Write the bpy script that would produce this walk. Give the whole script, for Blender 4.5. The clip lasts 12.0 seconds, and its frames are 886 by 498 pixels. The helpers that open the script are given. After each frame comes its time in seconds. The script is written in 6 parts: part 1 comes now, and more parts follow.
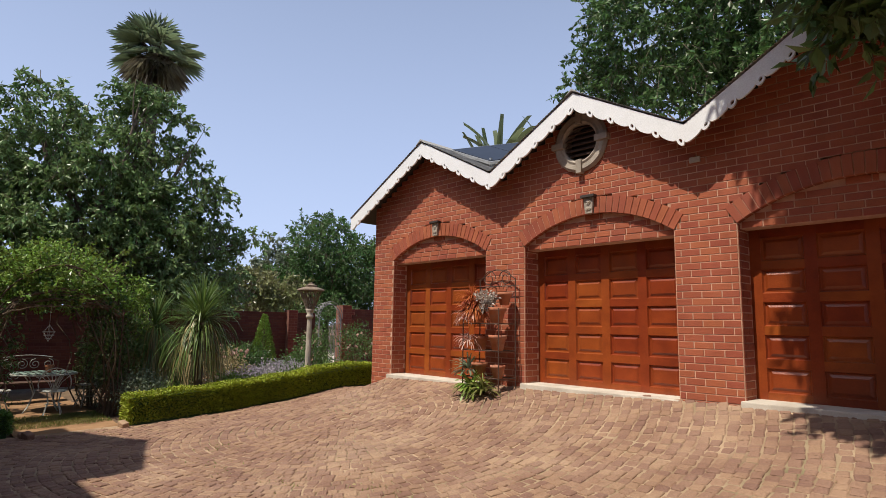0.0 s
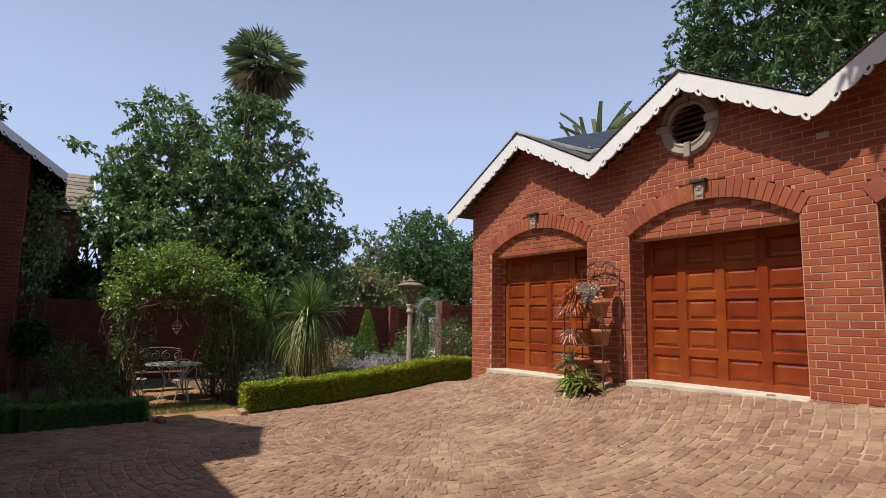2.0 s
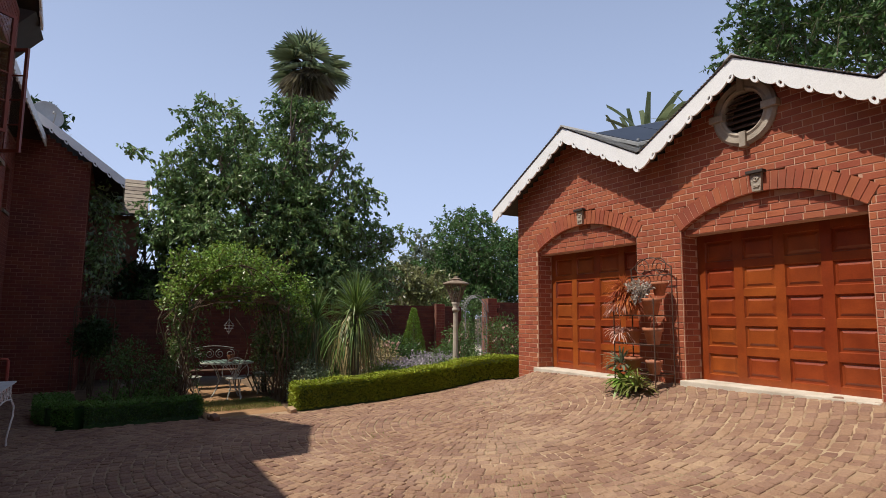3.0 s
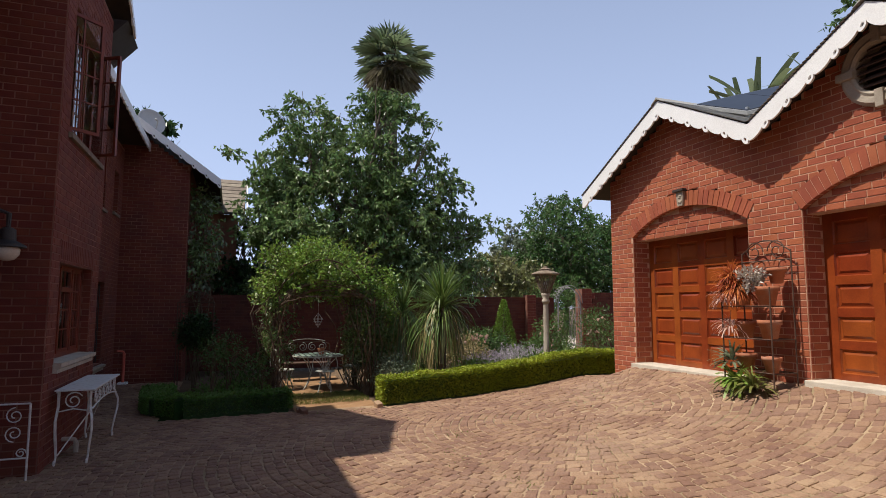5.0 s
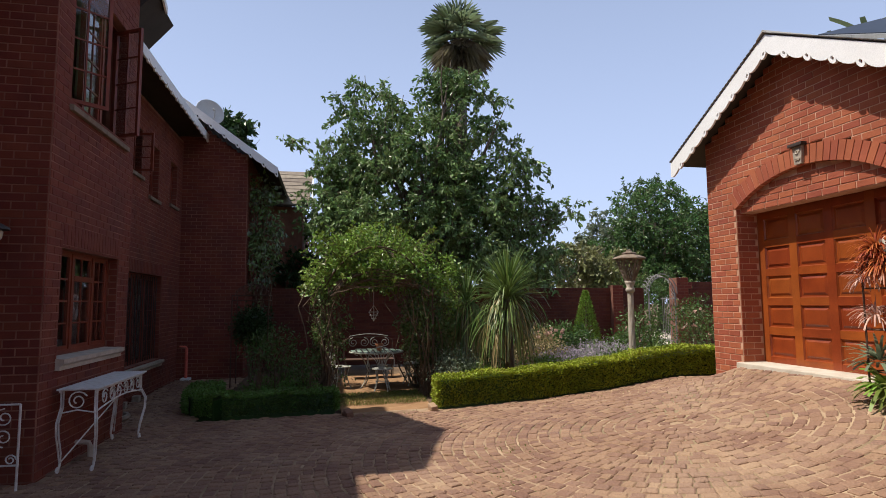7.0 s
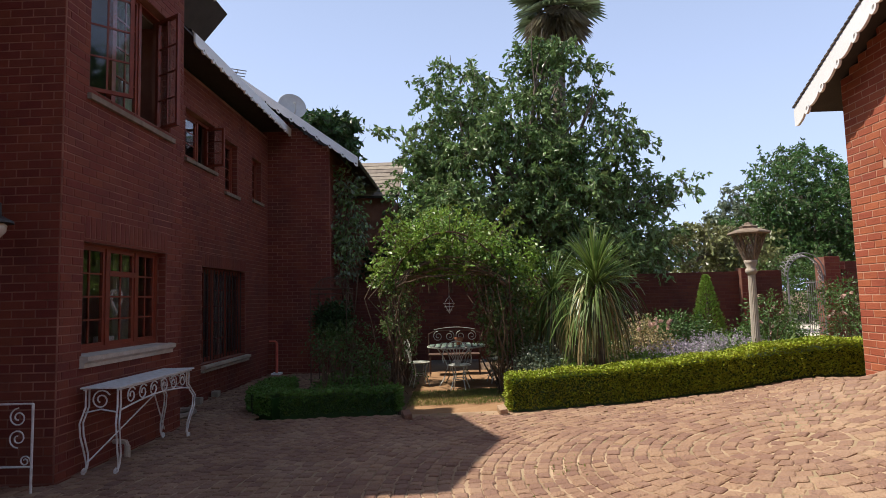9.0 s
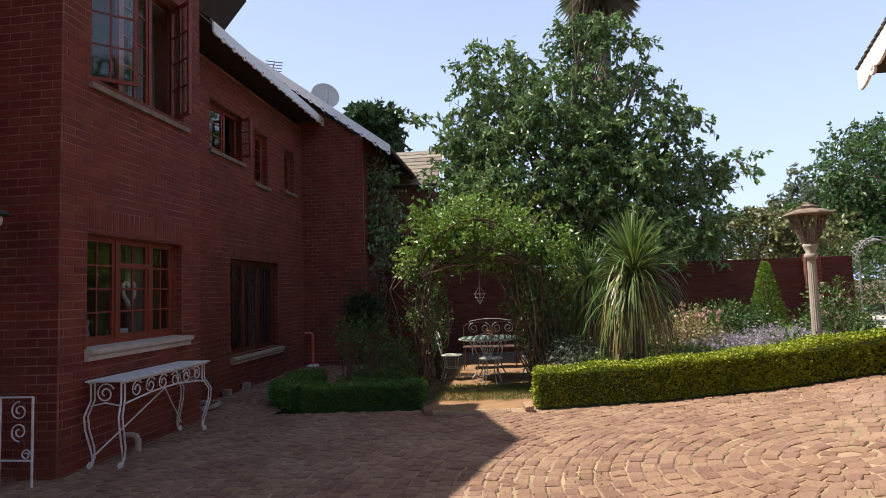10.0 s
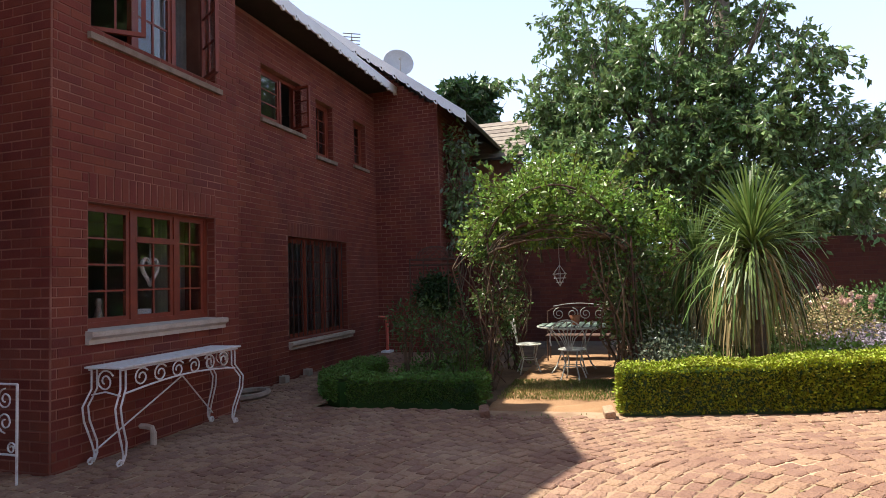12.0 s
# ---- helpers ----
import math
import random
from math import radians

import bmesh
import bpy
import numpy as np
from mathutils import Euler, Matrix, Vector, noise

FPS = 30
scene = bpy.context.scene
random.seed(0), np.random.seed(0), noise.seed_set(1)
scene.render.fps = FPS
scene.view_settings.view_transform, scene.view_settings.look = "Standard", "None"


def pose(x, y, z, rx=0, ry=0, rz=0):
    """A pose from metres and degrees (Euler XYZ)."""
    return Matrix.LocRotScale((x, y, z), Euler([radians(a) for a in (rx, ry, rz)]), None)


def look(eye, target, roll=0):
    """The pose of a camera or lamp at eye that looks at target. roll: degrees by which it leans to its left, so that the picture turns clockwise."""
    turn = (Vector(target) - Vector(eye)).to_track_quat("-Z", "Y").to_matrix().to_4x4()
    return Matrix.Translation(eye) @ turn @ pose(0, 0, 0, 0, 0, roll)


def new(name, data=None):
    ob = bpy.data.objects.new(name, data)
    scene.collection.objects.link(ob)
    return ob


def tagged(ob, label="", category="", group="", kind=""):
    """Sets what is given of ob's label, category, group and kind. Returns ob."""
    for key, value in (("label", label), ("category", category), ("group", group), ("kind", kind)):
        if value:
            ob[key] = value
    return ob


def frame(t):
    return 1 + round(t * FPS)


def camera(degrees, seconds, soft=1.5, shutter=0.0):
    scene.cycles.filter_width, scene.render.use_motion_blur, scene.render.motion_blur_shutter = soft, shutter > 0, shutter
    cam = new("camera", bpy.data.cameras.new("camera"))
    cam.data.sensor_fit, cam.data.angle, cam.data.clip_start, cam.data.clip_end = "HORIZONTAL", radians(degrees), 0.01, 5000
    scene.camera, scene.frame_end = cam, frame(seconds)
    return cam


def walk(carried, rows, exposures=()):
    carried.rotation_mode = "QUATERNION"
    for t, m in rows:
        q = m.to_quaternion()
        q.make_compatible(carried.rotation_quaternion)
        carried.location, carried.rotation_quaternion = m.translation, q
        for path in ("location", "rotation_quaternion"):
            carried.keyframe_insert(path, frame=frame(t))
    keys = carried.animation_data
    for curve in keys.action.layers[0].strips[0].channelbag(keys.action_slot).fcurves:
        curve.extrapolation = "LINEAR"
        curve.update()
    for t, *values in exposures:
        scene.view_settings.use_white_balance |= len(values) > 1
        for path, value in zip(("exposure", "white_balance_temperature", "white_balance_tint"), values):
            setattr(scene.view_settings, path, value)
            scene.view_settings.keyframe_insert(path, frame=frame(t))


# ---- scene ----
cam = camera(74.4, 12.0, soft=0.8)
PATH = [
    (0, (0.396, -0.066, 1.786), (-1.052, 1.289, 2.045), 0.9),
    (0.5, (0.37, -0.074, 1.776), (-1.13, 1.224, 2.031), 0.9),
    (1, (0.368, -0.066, 1.76), (-1.182, 1.173, 2.012), 0.9),
    (1.5, (0.346, -0.046, 1.75), (-1.258, 1.123, 1.998), 0.9),
    (2, (0.321, -0.013, 1.749), (-1.335, 1.083, 1.991), 0.9),
    (2.5, (0.263, -0.02, 1.751), (-1.434, 1.011, 1.989), 0.7),
    (3, (0.266, 0.04, 1.777), (-1.471, 1.003, 2.007), 0.6),
    (5, (-0.064, 0.382, 1.805), (-1.937, 1.056, 2.003), 0.1),
    (5.5, (-0.308, 0.613, 1.788), (-2.209, 1.204, 1.98), -0.0),
    (6, (-0.563, 0.829, 1.769), (-2.486, 1.344, 1.958), -0.2),
    (6.5, (-0.88, 1.04, 1.756), (-2.821, 1.489, 1.94), -0.3),
    (7, (-1.175, 1.249, 1.704), (-3.129, 1.63, 1.89), -0.4),
    (7.5, (-1.485, 1.474, 1.685), (-3.458, 1.746, 1.867), -0.5),
    (9.5, (-2.346, 2.529, 1.627), (-4.334, 2.384, 1.787), -1.8),
    (10, (-2.608, 2.726, 1.612), (-4.587, 2.482, 1.757), -1.9),
    (10.5, (-2.94, 2.886, 1.581), (-4.9, 2.509, 1.71), -2.0),
    (11, (-3.261, 2.998, 1.581), (-5.201, 2.526, 1.703), -1.9),
    (11.5, (-3.629, 3.073, 1.552), (-5.549, 2.528, 1.671), -1.9),
    (12, (-3.96, 3.081, 1.515), (-5.863, 2.474, 1.621), -1.8),
]
EXPOSURES = [(0.0, 0.06), (3.0, 0.0), (5.0, 0.05), (7.5, 0.2), (9.5, 0.44), (10.5, 0.64), (12.0, 1.04)]
walk(cam, [(t, look(eye, target, roll)) for t, eye, target, roll in PATH], EXPOSURES)

# ---- light: a clear morning, the sun high over the house ----
SUN_WAY = Vector((0.08, 1.0, -1.8)).normalized()
world = bpy.data.worlds.new("sky")
scene.world = world
world.use_nodes = True
wn = world.node_tree.nodes
sky = wn.new("ShaderNodeTexSky")
sky.sky_type, sky.sun_disc = "NISHITA", False
sky.sun_elevation = math.asin(-SUN_WAY.z)
sky.sun_rotation = math.atan2(-SUN_WAY.x, -SUN_WAY.y)
sky.air_density, sky.dust_density, sky.ozone_density = 1.0, 2.0, 1.5
wn["Background"].inputs["Strength"].default_value = 0.077
# pale haze that thickens towards the horizon
way = wn.new("ShaderNodeTexCoord")
axes = wn.new("ShaderNodeSeparateXYZ")
haze = wn.new("ShaderNodeMapRange")
haze.inputs["From Min"].default_value, haze.inputs["From Max"].default_value = 1.05, 0.0
haze.inputs["To Min"].default_value, haze.inputs["To Max"].default_value = 0.0, 0.75
mixer = wn.new("ShaderNodeMixRGB")
mixer.inputs["Color2"].default_value = (9.2, 11.1, 16.2, 1)
wl = world.node_tree.links
wl.new(way.outputs["Generated"], axes.inputs[0])
wl.new(axes.outputs["Z"], haze.inputs["Value"])
wl.new(haze.outputs["Result"], mixer.inputs["Fac"])
wl.new(sky.outputs[0], mixer.inputs["Color1"])
wl.new(mixer.outputs[0], wn["Background"].inputs["Color"])
sun = new("sun", bpy.data.lights.new("sun", "SUN"))
sun.data.energy, sun.data.angle, sun.data.color = 5.0, radians(0.6), (1.0, 0.93, 0.82)
sun.matrix_world = look((0, 0, 30), Vector((0, 0, 30)) + SUN_WAY)


# ---- materials ----
def material(name, c1, c2, scale=6.0, rough=0.8, bump=0.2, fine=60.0, metal=0.0, spread=0.0, island=False, spec=0.5, soft=0.0, stain=None):
    """A surface of two tones in large patches, fine grain and relief; spread: how far each piece departs in value;
    soft: share of light that passes through (leaves); stain: colour and amount of broad dirt."""
    m = bpy.data.materials.new(name)
    m.use_nodes = True
    n, k = m.node_tree.nodes, m.node_tree.links
    p = n["Principled BSDF"]
    co = n.new("ShaderNodeTexCoord")
    geo = n.new("ShaderNodeNewGeometry")
    big, small = n.new("ShaderNodeTexNoise"), n.new("ShaderNodeTexNoise")
    big.inputs["Scale"].default_value, big.inputs["Detail"].default_value = scale, 5
    small.inputs["Scale"].default_value, small.inputs["Detail"].default_value = fine, 3
    for t in (big, small):
        k.new(geo.outputs["Position"], t.inputs["Vector"])
    ramp = n.new("ShaderNodeValToRGB")
    ramp.color_ramp.elements[0].position, ramp.color_ramp.elements[1].position = 0.3, 0.7
    ramp.color_ramp.elements[0].color, ramp.color_ramp.elements[1].color = (*c1, 1), (*c2, 1)
    k.new(big.outputs["Fac"], ramp.inputs["Fac"])
    out = ramp.outputs["Color"]
    if stain:
        far = n.new("ShaderNodeTexNoise")
        far.inputs["Scale"].default_value, far.inputs["Detail"].default_value = stain[2], 6
        k.new(geo.outputs["Position"], far.inputs["Vector"])
        sr = n.new("ShaderNodeMapRange")
        sr.inputs["From Min"].default_value, sr.inputs["From Max"].default_value = 0.5, 0.72
        sr.inputs["To Max"].default_value = stain[1]
        k.new(far.outputs["Fac"], sr.inputs["Value"])
        mix = n.new("ShaderNodeMixRGB")
        mix.inputs["Color2"].default_value = (*stain[0], 1)
        k.new(sr.outputs["Result"], mix.inputs["Fac"])
        k.new(out, mix.inputs["Color1"])
        out = mix.outputs["Color"]
    hsv = n.new("ShaderNodeHueSaturation")
    k.new(out, hsv.inputs["Color"])
    add = n.new("ShaderNodeMath")
    add.operation = "MULTIPLY_ADD"
    add.inputs[1].default_value, add.inputs[2].default_value = 0.35, 0.82
    k.new(small.outputs["Fac"], add.inputs[0])
    value = add.outputs[0]
    if spread:
        info = n.new("ShaderNodeObjectInfo")
        src = geo.outputs["Random Per Island"] if island else info.outputs["Random"]
        r = n.new("ShaderNodeMapRange")
        r.inputs["To Min"].default_value, r.inputs["To Max"].default_value = 1 - spread, 1 + spread
        k.new(src, r.inputs["Value"])
        times = n.new("ShaderNodeMath")
        times.operation = "MULTIPLY"
        k.new(value, times.inputs[0])
        k.new(r.outputs["Result"], times.inputs[1])
        value = times.outputs[0]
        hue = n.new("ShaderNodeMapRange")
        hue.inputs["To Min"].default_value, hue.inputs["To Max"].default_value = 0.5 - spread * 0.05, 0.5 + spread * 0.05
        k.new(src, hue.inputs["Value"])
        k.new(hue.outputs["Result"], hsv.inputs["Hue"])
    k.new(value, hsv.inputs["Value"])
    k.new(hsv.outputs["Color"], p.inputs["Base Color"])
    p.inputs["Roughness"].default_value, p.inputs["Metallic"].default_value = rough, metal
    p.inputs["Specular IOR Level"].default_value = spec
    if bump:
        b = n.new("ShaderNodeBump")
        b.inputs["Strength"].default_value, b.inputs["Distance"].default_value = bump, 0.02
        k.new(small.outputs["Fac"], b.inputs["Height"])
        k.new(b.outputs["Normal"], p.inputs["Normal"])
    if soft:
        tr = n.new("ShaderNodeBsdfTranslucent")
        k.new(hsv.outputs["Color"], tr.inputs["Color"])
        mixs = n.new("ShaderNodeMixShader")
        mixs.inputs["Fac"].default_value = soft
        k.new(p.outputs[0], mixs.inputs[1])
        k.new(tr.outputs[0], mixs.inputs[2])
        k.new(mixs.outputs[0], n["Material Output"].inputs["Surface"])
    return m


M_BRICK = material("red face brick", (0.295, 0.07, 0.03), (0.385, 0.102, 0.046), 3.0, 0.85, 0.35, 90, spread=0.11, stain=((0.16, 0.05, 0.036), 0.35, 1.3))
M_BRICKS = material("red face brick laid", (0.295, 0.07, 0.03), (0.385, 0.102, 0.046), 3.0, 0.85, 0.35, 90, spread=0.11, island=True, stain=((0.16, 0.05, 0.036), 0.35, 1.3))
M_MORTAR = material("pale red mortar", (0.44, 0.235, 0.15), (0.61, 0.375, 0.26), 5, 0.95, 0.3, 120)
# house brick and mortar: deeper red, with the walls' shade darkened into the colour
M_HBRICK = material("deep red house brick darkened for shade", (0.14, 0.026, 0.0135), (0.19, 0.039, 0.02), 3.0, 0.85, 0.35, 90, spread=0.12, stain=((0.09, 0.03, 0.024), 0.5, 1.3))
M_HBRICKS = material("deep red house brick darkened for shade, laid", (0.14, 0.026, 0.0135), (0.19, 0.039, 0.02), 3.0, 0.85, 0.35, 90, spread=0.12, island=True, stain=((0.09, 0.03, 0.024), 0.5, 1.3))
M_HMORTAR = material("mortar darkened for shade", (0.15, 0.055, 0.037), (0.33, 0.155, 0.108), 2.2, 0.95, 0.3, 120)
# boundary wall tones made very dark so the colour itself carries the shade
M_WMORTAR = material("shade-darkened wall mortar", (0.075, 0.026, 0.018), (0.13, 0.05, 0.035), 2.5, 0.95, 0.3, 120)
M_WBRICKS = material("shade-darkened wall brick laid", (0.085, 0.02, 0.012), (0.13, 0.032, 0.018), 2.0, 0.9, 0.35, 90, spread=0.15, island=True, stain=((0.05, 0.022, 0.017), 0.6, 1.1))
M_WHITE = material("white painted timber", (0.8, 0.8, 0.8), (0.86, 0.86, 0.86), 5, 0.5, 0.04, 60, stain=((0.62, 0.6, 0.56), 0.25, 2.5))
M_DOOR = material("varnished timber door", (0.2, 0.036, 0.009), (0.3, 0.062, 0.014), 4, 0.3, 0.1, 50, spread=0.14, stain=((0.15, 0.036, 0.014), 0.5, 1.2))
M_FRAME = material("red brown window timber", (0.16, 0.03, 0.015), (0.22, 0.045, 0.02), 6, 0.45, 0.1, 60)
M_STONE = material("weathered cast stone", (0.3, 0.25, 0.2), (0.42, 0.36, 0.29), 9, 0.9, 0.4, 80, stain=((0.16, 0.13, 0.1), 0.5, 4))
M_CAP = material("brown weathered cast stone", (0.16, 0.115, 0.08), (0.26, 0.2, 0.15), 9, 0.9, 0.4, 80)
M_SILL = material("cast stone sill", (0.42, 0.35, 0.28), (0.52, 0.45, 0.37), 9, 0.85, 0.3, 80, stain=((0.22, 0.18, 0.14), 0.5, 3))
M_CONC = material("worn concrete apron", (0.5, 0.44, 0.36), (0.62, 0.56, 0.47), 5, 0.9, 0.3, 90, stain=((0.3, 0.24, 0.18), 0.5, 2))
M_ROOF = material("grey roof slate", (0.33, 0.325, 0.315), (0.46, 0.45, 0.43), 5, 0.85, 0.3, 60, spread=0.2, island=True)
M_TILE = material("brown grey roof tile", (0.2, 0.16, 0.13), (0.3, 0.25, 0.2), 6, 0.85, 0.3, 60, spread=0.2, island=True)
M_DARK = material("dark brown soffit timber", (0.03, 0.022, 0.018), (0.05, 0.036, 0.03), 6, 0.7, 0.2, 60)
M_IRON = material("white painted wrought iron", (0.66, 0.65, 0.63), (0.76, 0.75, 0.73), 20, 0.5, 0.1, 120, stain=((0.4, 0.3, 0.22), 0.5, 14))
M_CHAIR = material("aged grey-green iron paint", (0.42, 0.43, 0.37), (0.58, 0.58, 0.51), 20, 0.6, 0.2, 120, stain=((0.14, 0.09, 0.06), 0.6, 16))
M_BLACK = material("black wrought iron", (0.02, 0.018, 0.017), (0.04, 0.034, 0.03), 20, 0.6, 0.2, 120)
M_GATE = material("grey weathered iron", (0.16, 0.15, 0.15), (0.26, 0.25, 0.25), 20, 0.6, 0.2, 120)
M_RUST = material("rusty dark iron", (0.06, 0.03, 0.02), (0.1, 0.05, 0.03), 20, 0.8, 0.2, 120)
M_POT = material("terracotta", (0.33, 0.11, 0.05), (0.43, 0.16, 0.08), 9, 0.85, 0.2, 90, stain=((0.4, 0.3, 0.24), 0.4, 7))
M_COBBLE = material("reddish cobble", (0.22, 0.12, 0.075), (0.305, 0.182, 0.117), 1.6, 0.8, 0.9, 45, spread=0.2, stain=((0.36, 0.25, 0.165), 0.45, 0.8))
M_COBBLES = material("reddish cobble laid", (0.22, 0.12, 0.075), (0.305, 0.182, 0.117), 1.6, 0.8, 0.9, 45, spread=0.2, island=True, stain=((0.36, 0.25, 0.165), 0.45, 0.8))
M_JOINT = material("sandy joint", (0.24, 0.15, 0.09), (0.46, 0.33, 0.21), 2.4, 0.95, 0.4, 120, stain=((0.12, 0.13, 0.05), 0.6, 1.1))
M_SOIL = material("garden soil", (0.1, 0.06, 0.035), (0.17, 0.11, 0.06), 2, 0.95, 0.6, 40)
M_LAWN = material("dry lawn and sand", (0.23, 0.122, 0.054), (0.35, 0.2, 0.098), 2.2, 0.95, 0.6, 60)
M_BARK = material("grey brown bark", (0.1, 0.075, 0.055), (0.18, 0.14, 0.1), 8, 0.9, 0.7, 40)
M_STEM = material("brown stem", (0.09, 0.06, 0.035), (0.15, 0.1, 0.06), 14, 0.9, 0.4, 60)


def leafy(name, c1, c2, spread=0.4, soft=0.26, rough=0.36):
    return material(name, c1, c2, 0.9, rough, 0.0, 30, spread=spread, island=True, soft=soft, spec=0.38)


L_TREE = leafy("tree leaf", (0.1, 0.175, 0.05), (0.22, 0.31, 0.115))
# green lowered to put shade into the leaves themselves
L_SHADE = leafy("leaf darkened for shade", (0.05, 0.1, 0.025), (0.1, 0.17, 0.05))
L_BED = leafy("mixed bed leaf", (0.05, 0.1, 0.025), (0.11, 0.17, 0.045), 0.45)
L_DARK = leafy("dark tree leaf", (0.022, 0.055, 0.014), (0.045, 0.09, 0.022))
L_FAR = leafy("far tree leaf", (0.055, 0.12, 0.03), (0.1, 0.18, 0.05))
L_OLIVE = leafy("dry olive leaf", (0.15, 0.17, 0.06), (0.22, 0.22, 0.09))
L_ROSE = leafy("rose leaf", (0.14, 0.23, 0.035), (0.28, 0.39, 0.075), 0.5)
L_HEDGE = leafy("golden privet leaf", (0.21, 0.26, 0.018), (0.36, 0.39, 0.03), 0.45, 0.12, 0.55)
L_BOX = leafy("dark green hedge leaf", (0.08, 0.17, 0.03), (0.14, 0.25, 0.05), 0.4)
L_CORD = leafy("strap leaf", (0.085, 0.15, 0.035), (0.16, 0.22, 0.06), 0.3)
L_DRY = leafy("dry straw leaf", (0.3, 0.23, 0.1), (0.42, 0.33, 0.17), 0.3)
L_PALM = leafy("palm leaf", (0.15, 0.2, 0.1), (0.26, 0.31, 0.17), 0.4)
L_LAV = leafy("lavender flower", (0.32, 0.27, 0.33), (0.46, 0.4, 0.45), 0.25)
L_GREY = leafy("grey green leaf", (0.14, 0.18, 0.11), (0.22, 0.26, 0.17), 0.3)
L_RED = leafy("red orange leaf", (0.35, 0.07, 0.025), (0.48, 0.14, 0.05), 0.3)
L_PINK = leafy("pink pale petal", (0.55, 0.3, 0.25), (0.7, 0.5, 0.42), 0.2)
L_GRASS = leafy("grass blade", (0.12, 0.17, 0.035), (0.25, 0.23, 0.075), 0.3)


def glass_material():
    m = bpy.data.materials.new("window glass")
    m.use_nodes = True
    p = m.node_tree.nodes["Principled BSDF"]
    p.inputs["Base Color"].default_value = (1, 1, 1, 1)
    p.inputs["Roughness"].default_value = 0.02
    p.inputs["Transmission Weight"].default_value = 1.0
    p.inputs["IOR"].default_value = 1.5
    return m


M_GLASS = glass_material()
M_ROOM = material("dim plastered room", (0.22, 0.2, 0.17), (0.28, 0.26, 0.22), 2, 0.9, 0.1)
M_LACE = material("cream curtain cloth", (0.5, 0.46, 0.38), (0.6, 0.56, 0.48), 8, 0.9, 0.1, 50)
M_SOLAR = material("dark solar panel", (0.01, 0.014, 0.025), (0.02, 0.026, 0.04), 4, 0.35, 0.0)
M_GREYMETAL = material("grey galvanised metal", (0.42, 0.43, 0.44), (0.52, 0.53, 0.54), 8, 0.4, 0.05, 60, metal=0.6)
M_DISH = material("grey dish paint", (0.45, 0.46, 0.46), (0.55, 0.56, 0.56), 4, 0.5, 0.05)
M_REDPAINT = material("red painted metal", (0.5, 0.07, 0.045), (0.66, 0.16, 0.1), 8, 0.4, 0.05)
M_GREENTILE = material("pale green table mosaic", (0.22, 0.4, 0.32), (0.5, 0.55, 0.47), 30, 0.4, 0.1, 60)
M_LAMPGLASS = material("opal lamp glass", (0.55, 0.5, 0.42), (0.65, 0.6, 0.52), 8, 0.25, 0.0)


# ---- building helpers ----
rng = np.random.default_rng(7)


def finish(name, bm, mat, smooth=False):
    me = bpy.data.meshes.new(name)
    bm.to_mesh(me)
    bm.free()
    me.materials.append(mat)
    if smooth:
        me.polygons.foreach_set("use_smooth", [True] * len(me.polygons))
    return new(name, me)


def part(name, bm, mat, parent, label="", smooth=False):
    ob = finish(name, bm, mat, smooth)
    ob.parent = parent
    if label:
        ob["label"] = label
    return ob


def raw(name, verts, faces, mat, parent=None, smooth=False, loops=None):
    """A mesh object straight from arrays of corners and faces."""
    me = bpy.data.meshes.new(name)
    me.from_pydata([tuple(v) for v in verts], [], faces)
    me.materials.append(mat)
    if smooth:
        me.polygons.foreach_set("use_smooth", [True] * len(me.polygons))
    ob = new(name, me)
    if parent:
        ob.parent = parent
    return ob


def thing(name, label, category, group="", kind=""):
    return tagged(new(name), label, category, group, kind)


def box(bm, x0, x1, y0, y1, z0, z1, bevel=0.0):
    vs = [bm.verts.new((x, y, z)) for x in (x0, x1) for y in (y0, y1) for z in (z0, z1)]
    fs = [bm.faces.new([vs[i] for i in f]) for f in ((0, 1, 3, 2), (4, 6, 7, 5), (0, 4, 5, 1), (2, 3, 7, 6), (0, 2, 6, 4), (1, 5, 7, 3))]
    if bevel:
        es = list({e for f in fs for e in f.edges})
        bmesh.ops.bevel(bm, geom=es, offset=bevel, segments=2, affect="EDGES", profile=0.6)
    return vs


def nest(child, holder):
    """Hang a part under another part of the same thing."""
    child.parent = holder
    child.matrix_parent_inverse = holder.matrix_basis.inverted()
    return child


def boxed(x0, x1, y0, y1, z0, z1, bevel=0.0):
    bm = bmesh.new()
    box(bm, x0, x1, y0, y1, z0, z1, bevel)
    return bm


def tube(bm, pts, r, n=6, close=False, ends=True):
    """A round bar along pts; r: one radius or one for each point."""
    pts = [Vector(p) for p in pts]
    rs = [r] * len(pts) if not hasattr(r, "__len__") else r
    rings = []
    up = Vector((0.31, 0.17, 0.93))
    for i, p in enumerate(pts):
        a = pts[i - 1] if i or close else p
        b = pts[(i + 1) % len(pts)] if i < len(pts) - 1 or close else p
        d = (b - a)
        d = d.normalized() if d.length > 1e-9 else Vector((0, 0, 1))
        u = d.cross(up)
        if u.length < 1e-3:
            u = d.cross(Vector((1, 0, 0)))
        u.normalize()
        v = d.cross(u)
        rings.append([bm.verts.new(p + (u * math.cos(j * math.tau / n) + v * math.sin(j * math.tau / n)) * rs[i]) for j in range(n)])
    for i in range(len(rings) if close else len(rings) - 1):
        q, w = rings[i], rings[(i + 1) % len(rings)]
        for j in range(n):
            bm.faces.new((q[j], q[(j + 1) % n], w[(j + 1) % n], w[j]))
    if ends and not close:
        bm.faces.new(rings[0][::-1])
        bm.faces.new(rings[-1])


def tubed(pts, r, n=6, close=False):
    bm = bmesh.new()
    tube(bm, pts, r, n, close)
    return bm


